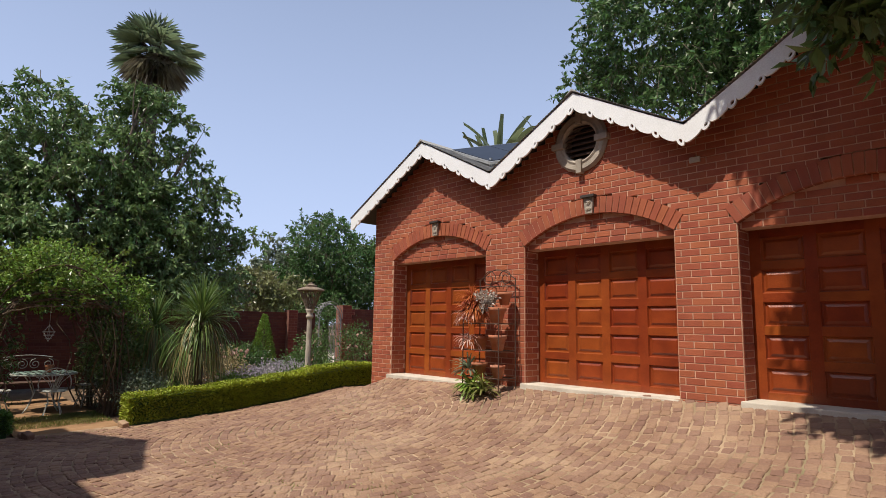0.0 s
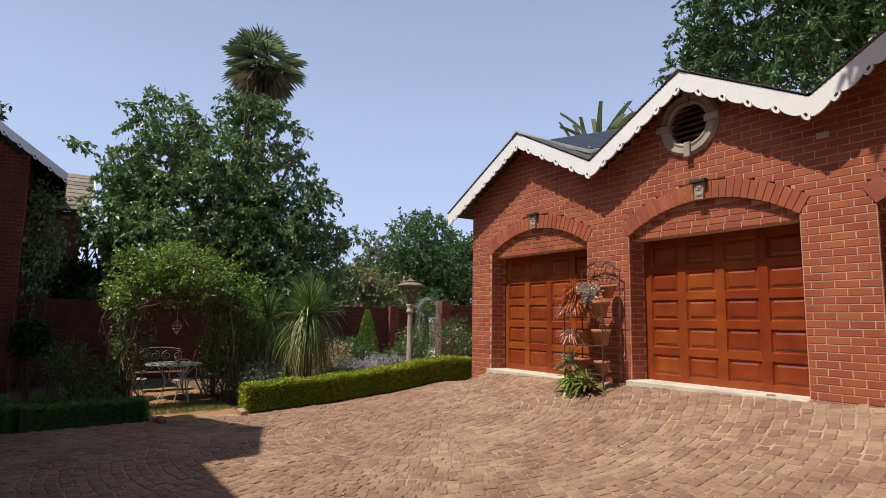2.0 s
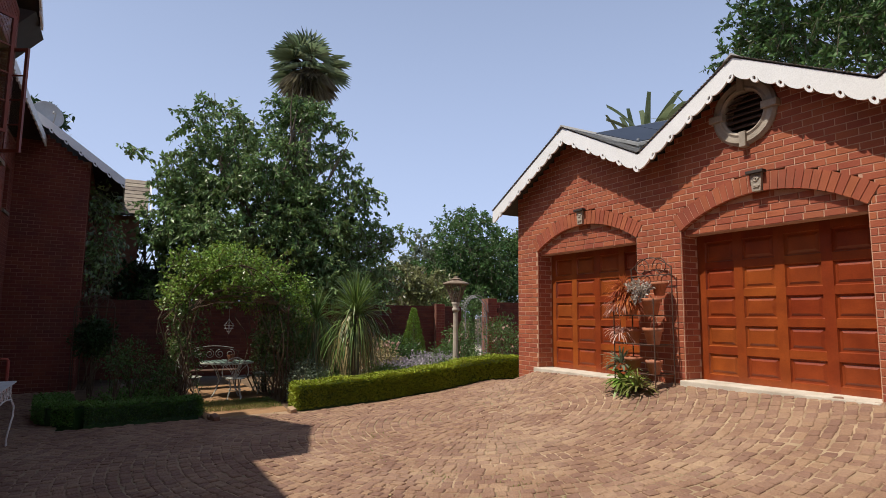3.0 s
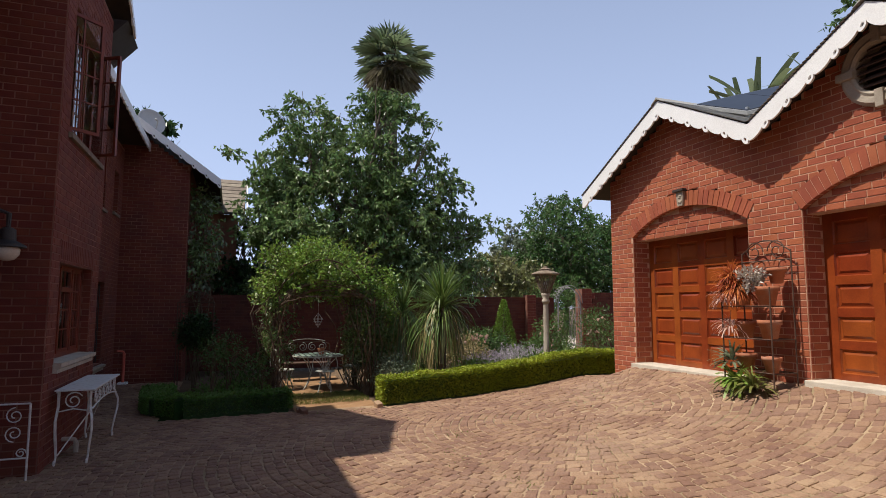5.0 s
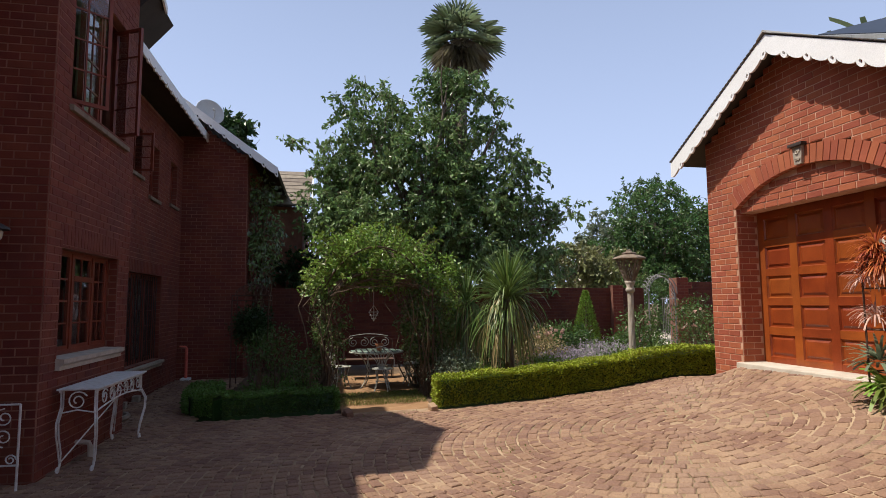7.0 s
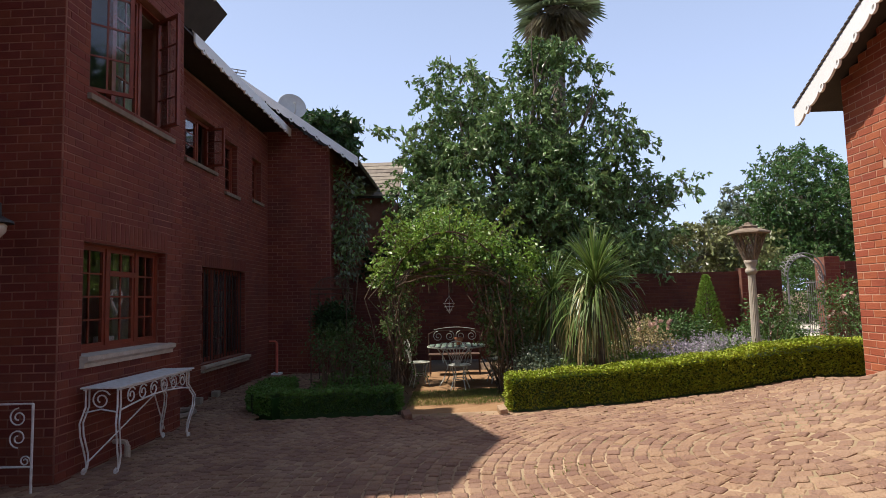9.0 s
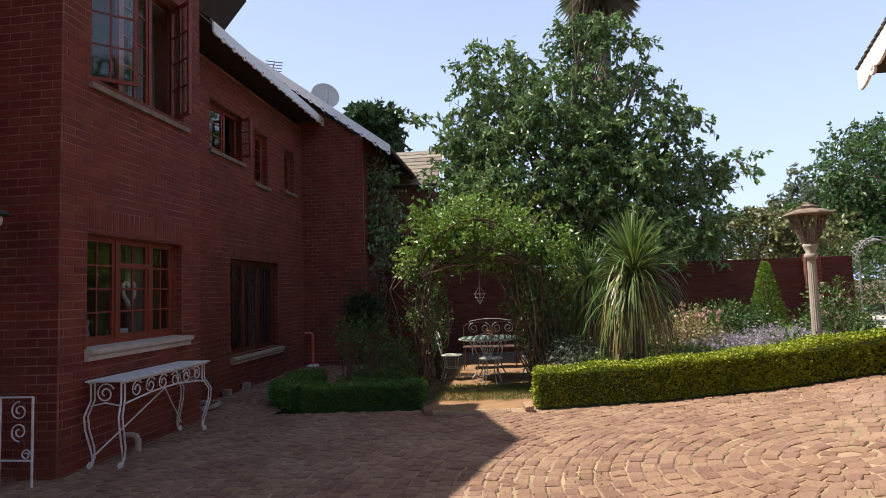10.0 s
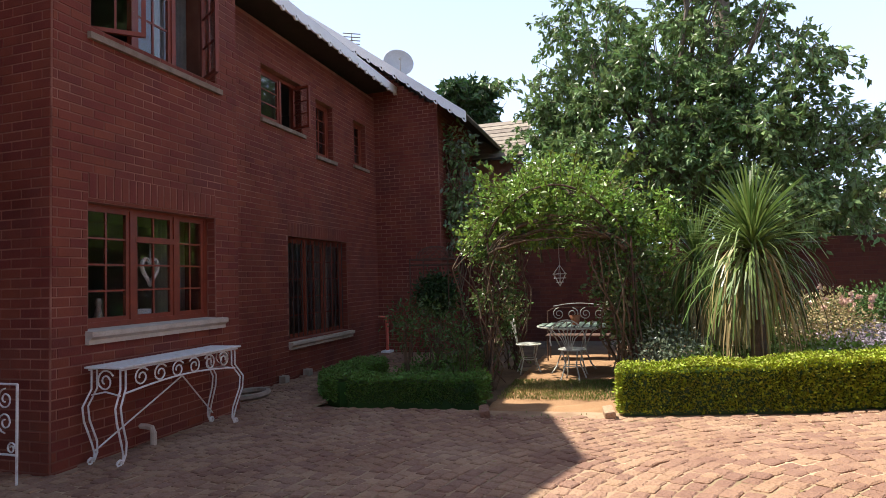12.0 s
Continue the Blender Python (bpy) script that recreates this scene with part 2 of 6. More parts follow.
def lathe(profile, n=20):
    """A turned shape from (radius, height) pairs."""
    bm = bmesh.new()
    rings = [[bm.verts.new((r * math.cos(j * math.tau / n), r * math.sin(j * math.tau / n), z)) for j in range(n)] for r, z in profile]
    for q, w in zip(rings, rings[1:]):
        for j in range(n):
            bm.faces.new((q[j], q[(j + 1) % n], w[(j + 1) % n], w[j]))
    bm.faces.new(rings[0][::-1])
    bm.faces.new(rings[-1])
    return bm


def spiral(c, r0, r1, a0, turns, plane, n=18):
    """Points of a scroll in the plane 'xz' or 'yz' about c."""
    out = []
    for i in range(n + 1):
        s = i / n
        r, a = r0 + (r1 - r0) * s, a0 + turns * math.tau * s
        u, w = r * math.cos(a), r * math.sin(a)
        out.append((c[0] + u, c[1], c[2] + w) if plane == "xz" else (c[0], c[1] + u, c[2] + w))
    return out


def prism(poly, axis, lo, hi):
    """A flat outline of (u, z) pairs given thickness along 'x' or 'y'."""
    bm = bmesh.new()
    spot = (lambda u, z, d: (d, u, z)) if axis == "x" else (lambda u, z, d: (u, d, z))
    a = [bm.verts.new(spot(u, z, lo)) for u, z in poly]
    b = [bm.verts.new(spot(u, z, hi)) for u, z in poly]
    bm.faces.new(a)
    bm.faces.new(b[::-1])
    for i in range(len(poly)):
        j = (i + 1) % len(poly)
        bm.faces.new((a[i], b[i], b[j], a[j]))
    bmesh.ops.recalc_face_normals(bm, faces=bm.faces)
    return bm


def unit_piece(lx, ly, lz, cut):
    """A small block with its five outer faces, its front edges cut back; the front looks along -y."""
    x, z = lx / 2, lz / 2
    v = [(-x, 0, -z), (x, 0, -z), (x, 0, z), (-x, 0, z), (-x + cut, -ly, -z + cut), (x - cut, -ly, -z + cut), (x - cut, -ly, z - cut), (-x + cut, -ly, z - cut)]
    return v, [(4, 5, 6, 7), (0, 1, 5, 4), (1, 2, 6, 5), (2, 3, 7, 6), (3, 0, 4, 7)]


def leaves(name, spots, ways, size, mat, parent, aspect=0.45, droop=0.0, jitter=0.35, seed=1):
    """One mesh of folded leaves: spots (n, 3), ways (n, 3) the direction in which each leaf points."""
    r = np.random.default_rng(seed)
    n = len(spots)
    w = np.asarray(ways, float) + r.normal(0, jitter, (n, 3))
    w[:, 2] -= droop
    w /= np.linalg.norm(w, axis=1)[:, None] + 1e-9
    side = np.cross(w, r.normal(0, 1, (n, 3)))
    side /= np.linalg.norm(side, axis=1)[:, None] + 1e-9
    nor = np.cross(w, side)
    s = (size * r.uniform(0.6, 1.3, n))[:, None]
    base = np.asarray(spots, float)
    a = base
    b = base + w * s * 0.45 + side * s * aspect * 0.5 + nor * s * 0.06
    c = base + w * s - nor * s * 0.08
    d = base + w * s * 0.45 - side * s * aspect * 0.5 + nor * s * 0.06
    verts = np.stack([a, b, c, d], 1).reshape(-1, 3)
    faces = [(4 * i + p, 4 * i + q, 4 * i + t) for i in range(n) for p, q, t in ((0, 1, 2), (0, 2, 3))]
    return raw(name, verts, faces, mat, parent)


def in_blobs(blobs, n, seed, shell=0.55):
    """n places in a cloud of (centre, radii) blobs, thick towards the outside, with the way outwards."""
    r = np.random.default_rng(seed)
    vol = np.array([b[1][0] * b[1][1] + b[1][1] * b[1][2] for b in blobs])
    pick = r.choice(len(blobs), n, p=vol / vol.sum())
    d = r.normal(0, 1, (n, 3))
    d /= np.linalg.norm(d, axis=1)[:, None]
    rad = shell + (1.05 - shell) * r.random(n) ** 0.6
    c = np.array([b[0] for b in blobs], float)[pick]
    s = np.array([b[1] for b in blobs], float)[pick]
    return c + d * s * rad[:, None], d


def sprays(blobs, clumps, per, spread, seed, shell=0.55):
    """Leaf places in many small sprays, so that the crown is uneven and has gaps."""
    r = np.random.default_rng(seed)
    c, d = in_blobs(blobs, clumps, seed, shell)
    spots = np.repeat(c, per, 0) + r.normal(0, 1, (clumps * per, 3)) * spread
    ways = np.repeat(d, per, 0) * 0.7 + r.normal(0, 0.6, (clumps * per, 3))
    return spots, ways


# ---- ground heights ----
G_Y = (-60.0, -2.0, 0.0, 3.0, 4.6, 5.8, 6.9, 60.0)
G_X = (-12.0, -10.0, -9.2, -8.4, -3.0, 0.0, 3.0)
G_F = (0.5, 0.5, 0.6, 0.88, 1.03, 1.08, 1.1)
G_Z = (0.0, 0.0, 0.05, 0.17, 0.36, 0.6, 0.93, 0.93)


def ground_z(x, y):
    rise = float(np.interp(y, G_Y, G_Z))
    return rise * float(np.interp(x, G_X, G_F))


# ---- ground and paving ----
def ground_sheet():
    xs = sorted({*np.round(np.arange(-24, 8.01, 0.5), 2), -400, -200, -100, -60, -40, -30, 12, 20, 40, 100, 250})
    ys = sorted({*np.round(np.arange(-4, 16.01, 0.4), 2), -300, -150, -60, -25, -10, 22, 35, 60, 120, 300})
    verts = [(x, y, ground_z(x, y) - 0.06) for x in xs for y in ys]
    m = len(ys)
    faces = [(i * m + j, (i + 1) * m + j, (i + 1) * m + j + 1, i * m + j + 1) for i in range(len(xs) - 1) for j in range(m - 1)]
    return tagged(raw("ground", verts, faces, M_SOIL, smooth=True), "brown garden soil reaching to the horizon", "ground", kind="structure")


ground_sheet()


def in_yard(x, y):
    if y < -2.15 or y > (6.88 if x > -9.1 else 7.7) or x > 7.5:
        return False
    if x < -7.6 and y < -1.5 and x > -10.1:
        return False
    if y < -0.7:
        return x > -15.6
    if y < 1.5:
        return x > -10.35
    if y < 2.75:
        return x > -10.15
    return x > -10.13


def paving():
    base = tagged(new("paving"), "weathered reddish cobbles laid in rings across the sloping yard", "paving", kind="structure")
    # bed of sandy joint filling
    verts, faces, step = [], [], 0.25
    for i in range(93):
        for j in range(40):
            x, y = -15.6 + i * step, -2.15 + j * step
            if in_yard(x + 0.12, y + 0.12) or in_yard(x + 0.01, y + 0.24) or in_yard(x + 0.24, y + 0.24):
                y1 = min(y + step, 6.88 if x > -9.3 else 7.8)
                k = len(verts)
                verts += [(a, b, ground_z(a, b) - 0.002) for a, b in ((x, y), (x + step, y), (x + step, y1), (x, y1))]
                faces.append((k, k + 1, k + 2, k + 3))
    raw("joint_bed", verts, faces, M_JOINT, base)
    cx, cy, ring = -7.05, 4.95, 0.118
    r = np.random.default_rng(3)
    verts, faces = [], []
    single = []
    corners = [(p, q) for p, q in ((-0.82, -1), (0.82, -1), (1, -0.8), (1, 0.8), (0.82, 1), (-0.82, 1), (-1, 0.8), (-1, -0.8))]
    for i in range(1, 127):
        rad = i * ring
        turn, a = r.random() * math.tau, 0.0
        while a < math.tau - 0.06 / rad:
            long = min(r.uniform(0.092, 0.15), (math.tau - a) * rad)
            mid = turn + a + long / rad / 2
            a += long / rad
            rr = rad + r.uniform(-0.01, 0.01)
            x, y = cx + rr * math.cos(mid), cy + rr * math.sin(mid)
            if not in_yard(x, y):
                continue
            w, d = 0.5 * long * r.uniform(0.92, 0.99), 0.5 * ring * r.uniform(0.91, 0.99)
            tilt, lift, twist = r.normal(0, 0.03, 2), r.uniform(-0.005, 0.006), mid + r.normal(0, 0.06)
            if -8.6 < x < -5.6 and 2.2 < y < 4.4 and len(single) < 300:
                single.append((x, y, w, d, tilt, lift, twist))
                continue
            er, et = np.array((math.cos(twist), math.sin(twist))), np.array((-math.sin(twist), math.cos(twist)))
            k = len(verts)
            z0 = ground_z(x, y)
            gx, gy = (ground_z(x + 0.05, y) - z0) / 0.05, (ground_z(x, y + 0.05) - z0) / 0.05
            wob = r.normal(0, 0.0045, (8, 2))
            for s, h in ((1.0, -0.03), (0.95, 0.001), (0.74, 0.009)):
                for (p, q), e in zip(corners, wob):
                    o = (er * d * p + et * w * q + e) * s
                    verts.append((x + o[0], y + o[1], z0 + h + lift + (gx + tilt[0]) * o[0] + (gy + tilt[1]) * o[1]))
            for lo in (0, 8):
                for e in range(8):
                    f = (e + 1) % 8
                    faces.append((k + lo + e, k + lo + f, k + lo + 8 + f, k + lo + 8 + e))
            faces.append(tuple(range(k + 16, k + 24)))
    tagged(raw("cobbles", verts, faces, M_COBBLES, base), kind="stuff")
    v, f = [], []
    for s, h in ((1.0, -0.03), (0.95, 0.001), (0.74, 0.009)):
        v += [(0.5 * p * s, 0.5 * q * s, h) for p, q in corners]
    for lo in (0, 8):
        for e in range(8):
            f.append((lo + e, lo + (e + 1) % 8, lo + 8 + (e + 1) % 8, lo + 8 + e))
    f.append(tuple(range(16, 24)))
    me = bpy.data.meshes.new("cobble")
    me.from_pydata(v, [], f)
    me.materials.append(M_COBBLE)
    for x, y, w, d, tilt, lift, twist in single:
        ob = new("cobble", me)
        slope = (ground_z(x, y + 0.1) - ground_z(x, y - 0.1)) / 0.2
        ob.matrix_world = Matrix.Translation((x, y, ground_z(x, y) + lift)) @ Matrix.Rotation(math.atan(slope), 4, "X") @ Matrix.Rotation(twist, 4, "Z") @ Matrix.Diagonal((2 * d, 2 * w, 1, 1))
        ob.parent = base


# ---- brickwork ----
BL, BH, JOINT = 0.232, 0.085, 0.0115
BRICK_SHAPES = {}


def brick_mesh(length, mat):
    key = (round(length, 3), mat.name)
    if key not in BRICK_SHAPES:
        v, f = unit_piece(length, 0.005, BH - JOINT, 0.003)
        me = bpy.data.meshes.new("brick")
        me.from_pydata(v, [], f)
        me.materials.append(mat)
        BRICK_SHAPES[key] = me
    return BRICK_SHAPES[key]


def brick_wall(wall, place, spans, z0, z1, thick, mortar, near=None, seed=1):
    """Courses of stretchers between z0 and z1. place: pose whose x runs along the wall and whose -y is the wall's face;
    spans(lo, hi) gives the open stretches (u0, u1) of the course; near: (u0, u1, z0, z1) in which bricks are pieces of their own."""
    r = np.random.default_rng(seed)
    bm = bmesh.new()
    verts, faces, count = [], [], 0
    rows = int(math.ceil((z1 - z0) / BH))
    turn = np.array(place.to_3x3())
    at = np.array(place.translation)
    for i in range(rows):
        lo, hi = z0 + i * BH, min(z0 + (i + 1) * BH, z1)
        for u0, u1 in spans(lo, hi):
            if u1 - u0 < 0.02:
                continue
            box(bm, u0, u1, 0.0, thick, lo, hi)
            u = math.floor(u0 / BL) * BL - (BL / 2 if i % 2 else 0)
            while u < u1:
                a, b = max(u, u0) + JOINT / 2, min(u + BL, u1) - JOINT / 2
                u += BL
                if b - a < 0.03 or hi - lo < BH * 0.6:
                    continue
                m = (a + b) / 2
                if near and near[0] < m < near[1] and near[2] < lo < near[3] and count < 300:
                    count += 1
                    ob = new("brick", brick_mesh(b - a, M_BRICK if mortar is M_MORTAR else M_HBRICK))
                    ob.matrix_world = place @ Matrix.Translation((m, 0, (lo + hi) / 2)) @ Matrix.Rotation(r.normal(0, 0.004), 4, "Z")
                    ob.parent = wall
                    continue
                v, f = unit_piece(b - a, 0.005 + r.uniform(-0.0015, 0.0015), BH - JOINT, 0.003)
                k = len(verts)
                verts += [(m + p[0], p[1], (lo + hi) / 2 + p[2]) for p in v]
                faces += [tuple(k + j for j in q) for q in f]
    core = part("core", bm, mortar, wall)
    core.matrix_world = place
    out = np.array(verts) @ turn.T + at
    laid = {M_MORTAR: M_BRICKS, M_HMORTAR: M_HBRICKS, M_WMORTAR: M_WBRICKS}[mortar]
    tagged(raw("bricks", out, faces, laid, wall), kind="stuff")


def reveal(wall, x, y0, y1, z0, z1, mortar, way=1, seed=2):
    """The brick cheek of an opening at x, looking along +x (way 1) or -x (way -1)."""
    place = pose(x + 0.004 * way, 0, 0, 0, 0, 90) if way > 0 else pose(x - 0.004, 0, 0, 0, 0, -90)
    stretch = (y0, y1) if way > 0 else (-y1, -y0)
    brick_wall(wall, place, lambda lo, hi: [stretch], z0, z1, 0.003, mortar, seed=seed)


def cut(stretches, u0, u1):
    out = []
    for a, b in stretches:
        if u1 <= a or u0 >= b:
            out.append((a, b))
            continue
        if u0 > a:
            out.append((a, u0))
        if u1 < b:
            out.append((u1, b))
    return out


# ---- garage ----
GY, SPRING, RISE, RING = 6.9, 3.0, 0.36, 0.225
BAYS = ((-8.43, -6.02), (-5.22, -2.86), (-2.12, 0.28), (1.0, 3.4))
RIDGES = ((-9.47, 3.9), (-7.32, 5.04), (-5.66, 4.17), (-4.1, 5.04), (-2.55, 4.2), (-1.04, 5.1), (0.5, 4.2), (2.1, 5.04), (3.7, 3.97), (4.2, 4.3))


def arch_circle(x0, x1):
    half = (x1 - x0) / 2
    rad = (half * half + RISE * RISE) / (2 * RISE)
    return (x0 + x1) / 2, SPRING + RISE - rad, rad


def roof_line(x):
    return float(np.interp(x, [p[0] for p in RIDGES], [p[1] for p in RIDGES]))


def garage_spans(lo, hi):
    mid = (lo + hi) / 2
    xs = np.arange(-9.035, 4.21, 0.02)
    ok = np.array([roof_line(x) - 0.06 > mid for x in xs])
    out, start = [], None
    for x, o in zip(xs, ok):
        if o and start is None:
            start = x
        if not o and start is not None:
            out.append((start, x))
            start = None
    if start is not None:
        out.append((start, 4.2))
    for x0, x1 in BAYS:
        if mid < SPRING:
            out = cut(out, x0, x1)
        else:
            cx, cz, rad = arch_circle(x0, x1)
            rad += RING * 0.96
            h = rad * rad - (mid - cz) ** 2
            if h > 0:
                lean = (mid - cz) * (x1 - x0) / 2 / math.sqrt((rad - RING * 0.96) ** 2 - ((x1 - x0) / 2) ** 2)
                e = min(math.sqrt(h), lean)
                out = cut(out, cx - e, cx + e)
    hole = 0.36 ** 2 - (mid - 4.41) ** 2
    if hole > 0:
        out = cut(out, -4.18 - math.sqrt(hole), -4.18 + math.sqrt(hole))
    return out


def garage():
    wall = tagged(new("wall_garage"), "red face brick garage front with three gables and arched doorways", "wall", kind="structure")
    brick_wall(wall, pose(0, GY, 0), garage_spans, 0.45, 5.0, 0.5, M_MORTAR, near=(-3.4, -1.2, 0.5, 4.2), seed=5)
    side = tagged(new("wall_garage_side"), "red face brick side wall of the garage", "wall", kind="structure")
    brick_wall(side, pose(-9.04, 14.0, 0, 0, 0, -90), lambda lo, hi: [(0.0, 6.66)], 0.45, 3.9, 0.3, M_MORTAR, seed=6)
    for name, b in (("wall_garage_back", (-9.0, 4.2, 13.7, 14.0, 0.4, 4.0)), ("wall_garage_end", (4.2, 4.45, 6.9, 14.0, 0.4, 4.4))):
        tagged(part(name, boxed(*b), M_MORTAR, None), "plain rendered outer wall of the garage", "wall", kind="structure")
    tagged(part("garage_floor", boxed(-9.0, 4.2, 7.42, 13.7, 0.5, 0.9), M_CONC, None), "grey concrete garage floor", "floor", kind="structure")
    # arch rings, infill panels, reveals
    for x0, x1 in BAYS[:3]:
        reveal(wall, x0, GY + 0.003, GY + 0.33, 0.45, SPRING, M_MORTAR)
        reveal(wall, x1, GY + 0.003, GY + 0.33, 0.45, SPRING, M_MORTAR, -1)
    shape = None
    for x0, x1 in BAYS[:3]:
        cx, cz, rad = arch_circle(x0, x1)
        half = math.asin((x1 - x0) / 2 / rad)
        n = 27
        for i in range(n):
            a = -half + (i + 0.5) * 2 * half / n
            if shape is None:
                w = 2 * half * rad / n
                v = [(s * (w / 2 - 0.006) * (1 + (0.0 if h == 0 else RING / rad)), d, h) for d in (0.0, -0.012) for s, h in ((-1, 0.0), (1, 0.0), (1, RING), (-1, RING))]
                v = [(x, y + (0.28 if y == 0 else 0), z) for x, y, z in v]
                f = [(4, 5, 6, 7), (0, 1, 5, 4), (1, 2, 6, 5), (2, 3, 7, 6), (3, 0, 4, 7)]
                shape = bpy.data.meshes.new("arch_brick")
                shape.from_pydata(v, [], f)
                shape.materials.append(M_BRICK)
            ob = new("arch_brick", shape)
            ob.matrix_world = Matrix.Translation((cx, GY, cz)) @ Matrix.Rotation(a, 4, "Y") @ Matrix.Translation((0, 0, rad + 0.003))
            ob.parent = wall
        # mortar behind the ring
        bm = bmesh.new()
        pts = [(cx + (rad + q) * math.sin(a), cz + (rad + q) * math.cos(a)) for q, sweep in ((0.004, np.linspace(-half, half, 25)), (RING, np.linspace(half, -half, 25))) for a in sweep]
        part("arch_mortar", prism(pts, "y", GY - 0.002, GY + 0.4), M_MORTAR, wall)
        # brick infill above the door
        pts = [(cx + rad * math.sin(a), cz + rad * math.cos(a)) for a in np.linspace(-half, half, 25)] + [(x1, SPRING - 0.06), (x0, SPRING - 0.06)]
        part("infill", prism(pts, "y", GY + 0.07, GY + 0.27), M_MORTAR, wall)
        vs, fs = [], []
        for row in range(5):
            lo = SPRING - 0.06 + row * BH
            h = rad ** 2 - (lo + BH - 0.01 - cz) ** 2
            if h <= 0:
                continue
            e = min(math.sqrt(h), (x1 - x0) / 2)
            u = -e - (BL / 2 if row % 2 else 0)
            while u < e:
                a, b = max(u, -e) + 0.006, min(u + BL, e) - 0.006
                u += BL
                if b - a > 0.03:
                    v, f = unit_piece(b - a, 0.008, BH - JOINT, 0.004)
                    k = len(vs)
                    vs += [(cx + (a + b) / 2 + p[0], GY + 0.07 + p[1], lo + BH / 2 + p[2]) for p in v]
                    fs += [tuple(k + j for j in q) for q in f]
        tagged(raw("infill_bricks", vs, fs, M_BRICKS, wall), kind="stuff")


def barge_board(name, p0, p1, y, depth, label, thick=0.03, axis="y"):
    """A white board between two roof points, its lower edge cut in scallops with a pierced lobe between each."""
    (u0, z0), (u1, z1) = p0, p1
    length = math.hypot(u1 - u0, z1 - z0)
    n = max(2, round(length / 0.37))
    step = length / n
    bottom, holes = [], []
    for i in range(n):
        s = i * step
        for a in np.linspace(0, math.pi, 9)[:-1]:
            bottom.append((s + step * 0.36 - step * 0.36 * math.cos(a), -depth * 0.72 - depth * 0.2 * math.sin(a)))
        c, rad = s + step * 0.86, step * 0.16
        for a in np.linspace(0.15 * math.pi, 0.85 * math.pi, 7):
            bottom.append((c - rad * math.cos(a), -depth * 0.78 - rad * 0.95 * math.sin(a)))
        holes.append((c, -depth * 0.76, 0.024))
    outline = [(0, 0)] + bottom + [(length, -depth * 0.72), (length, 0)]
    bm = bmesh.new()
    loops = [outline] + [[(c + q * math.cos(t), h + q * math.sin(t)) for t in np.linspace(0, math.tau, 13)[:-1]] for c, h, q in holes]
    es = []
    for loop in loops:
        vs = [bm.verts.new((a, 0, b)) for a, b in loop]
        es += [bm.edges.new((vs[i], vs[(i + 1) % len(vs)])) for i in range(len(vs))]
    bmesh.ops.triangle_fill(bm, edges=es, use_beauty=True, use_dissolve=False)
    made = bmesh.ops.extrude_face_region(bm, geom=list(bm.faces))
    bmesh.ops.translate(bm, verts=[v for v in made["geom"] if isinstance(v, bmesh.types.BMVert)], vec=(0, thick, 0))
    bmesh.ops.recalc_face_normals(bm, faces=bm.faces)
    ca, sa = (u1 - u0) / length, (z1 - z0) / length
    for v in bm.verts:
        a, d, b = v.co
        # shear keeps the lobes hanging upright
        u, z = u0 + a * ca, z0 + a * sa + b
        v.co = (u, y + d, z) if axis == "y" else (y + d, u, z)
    return bm


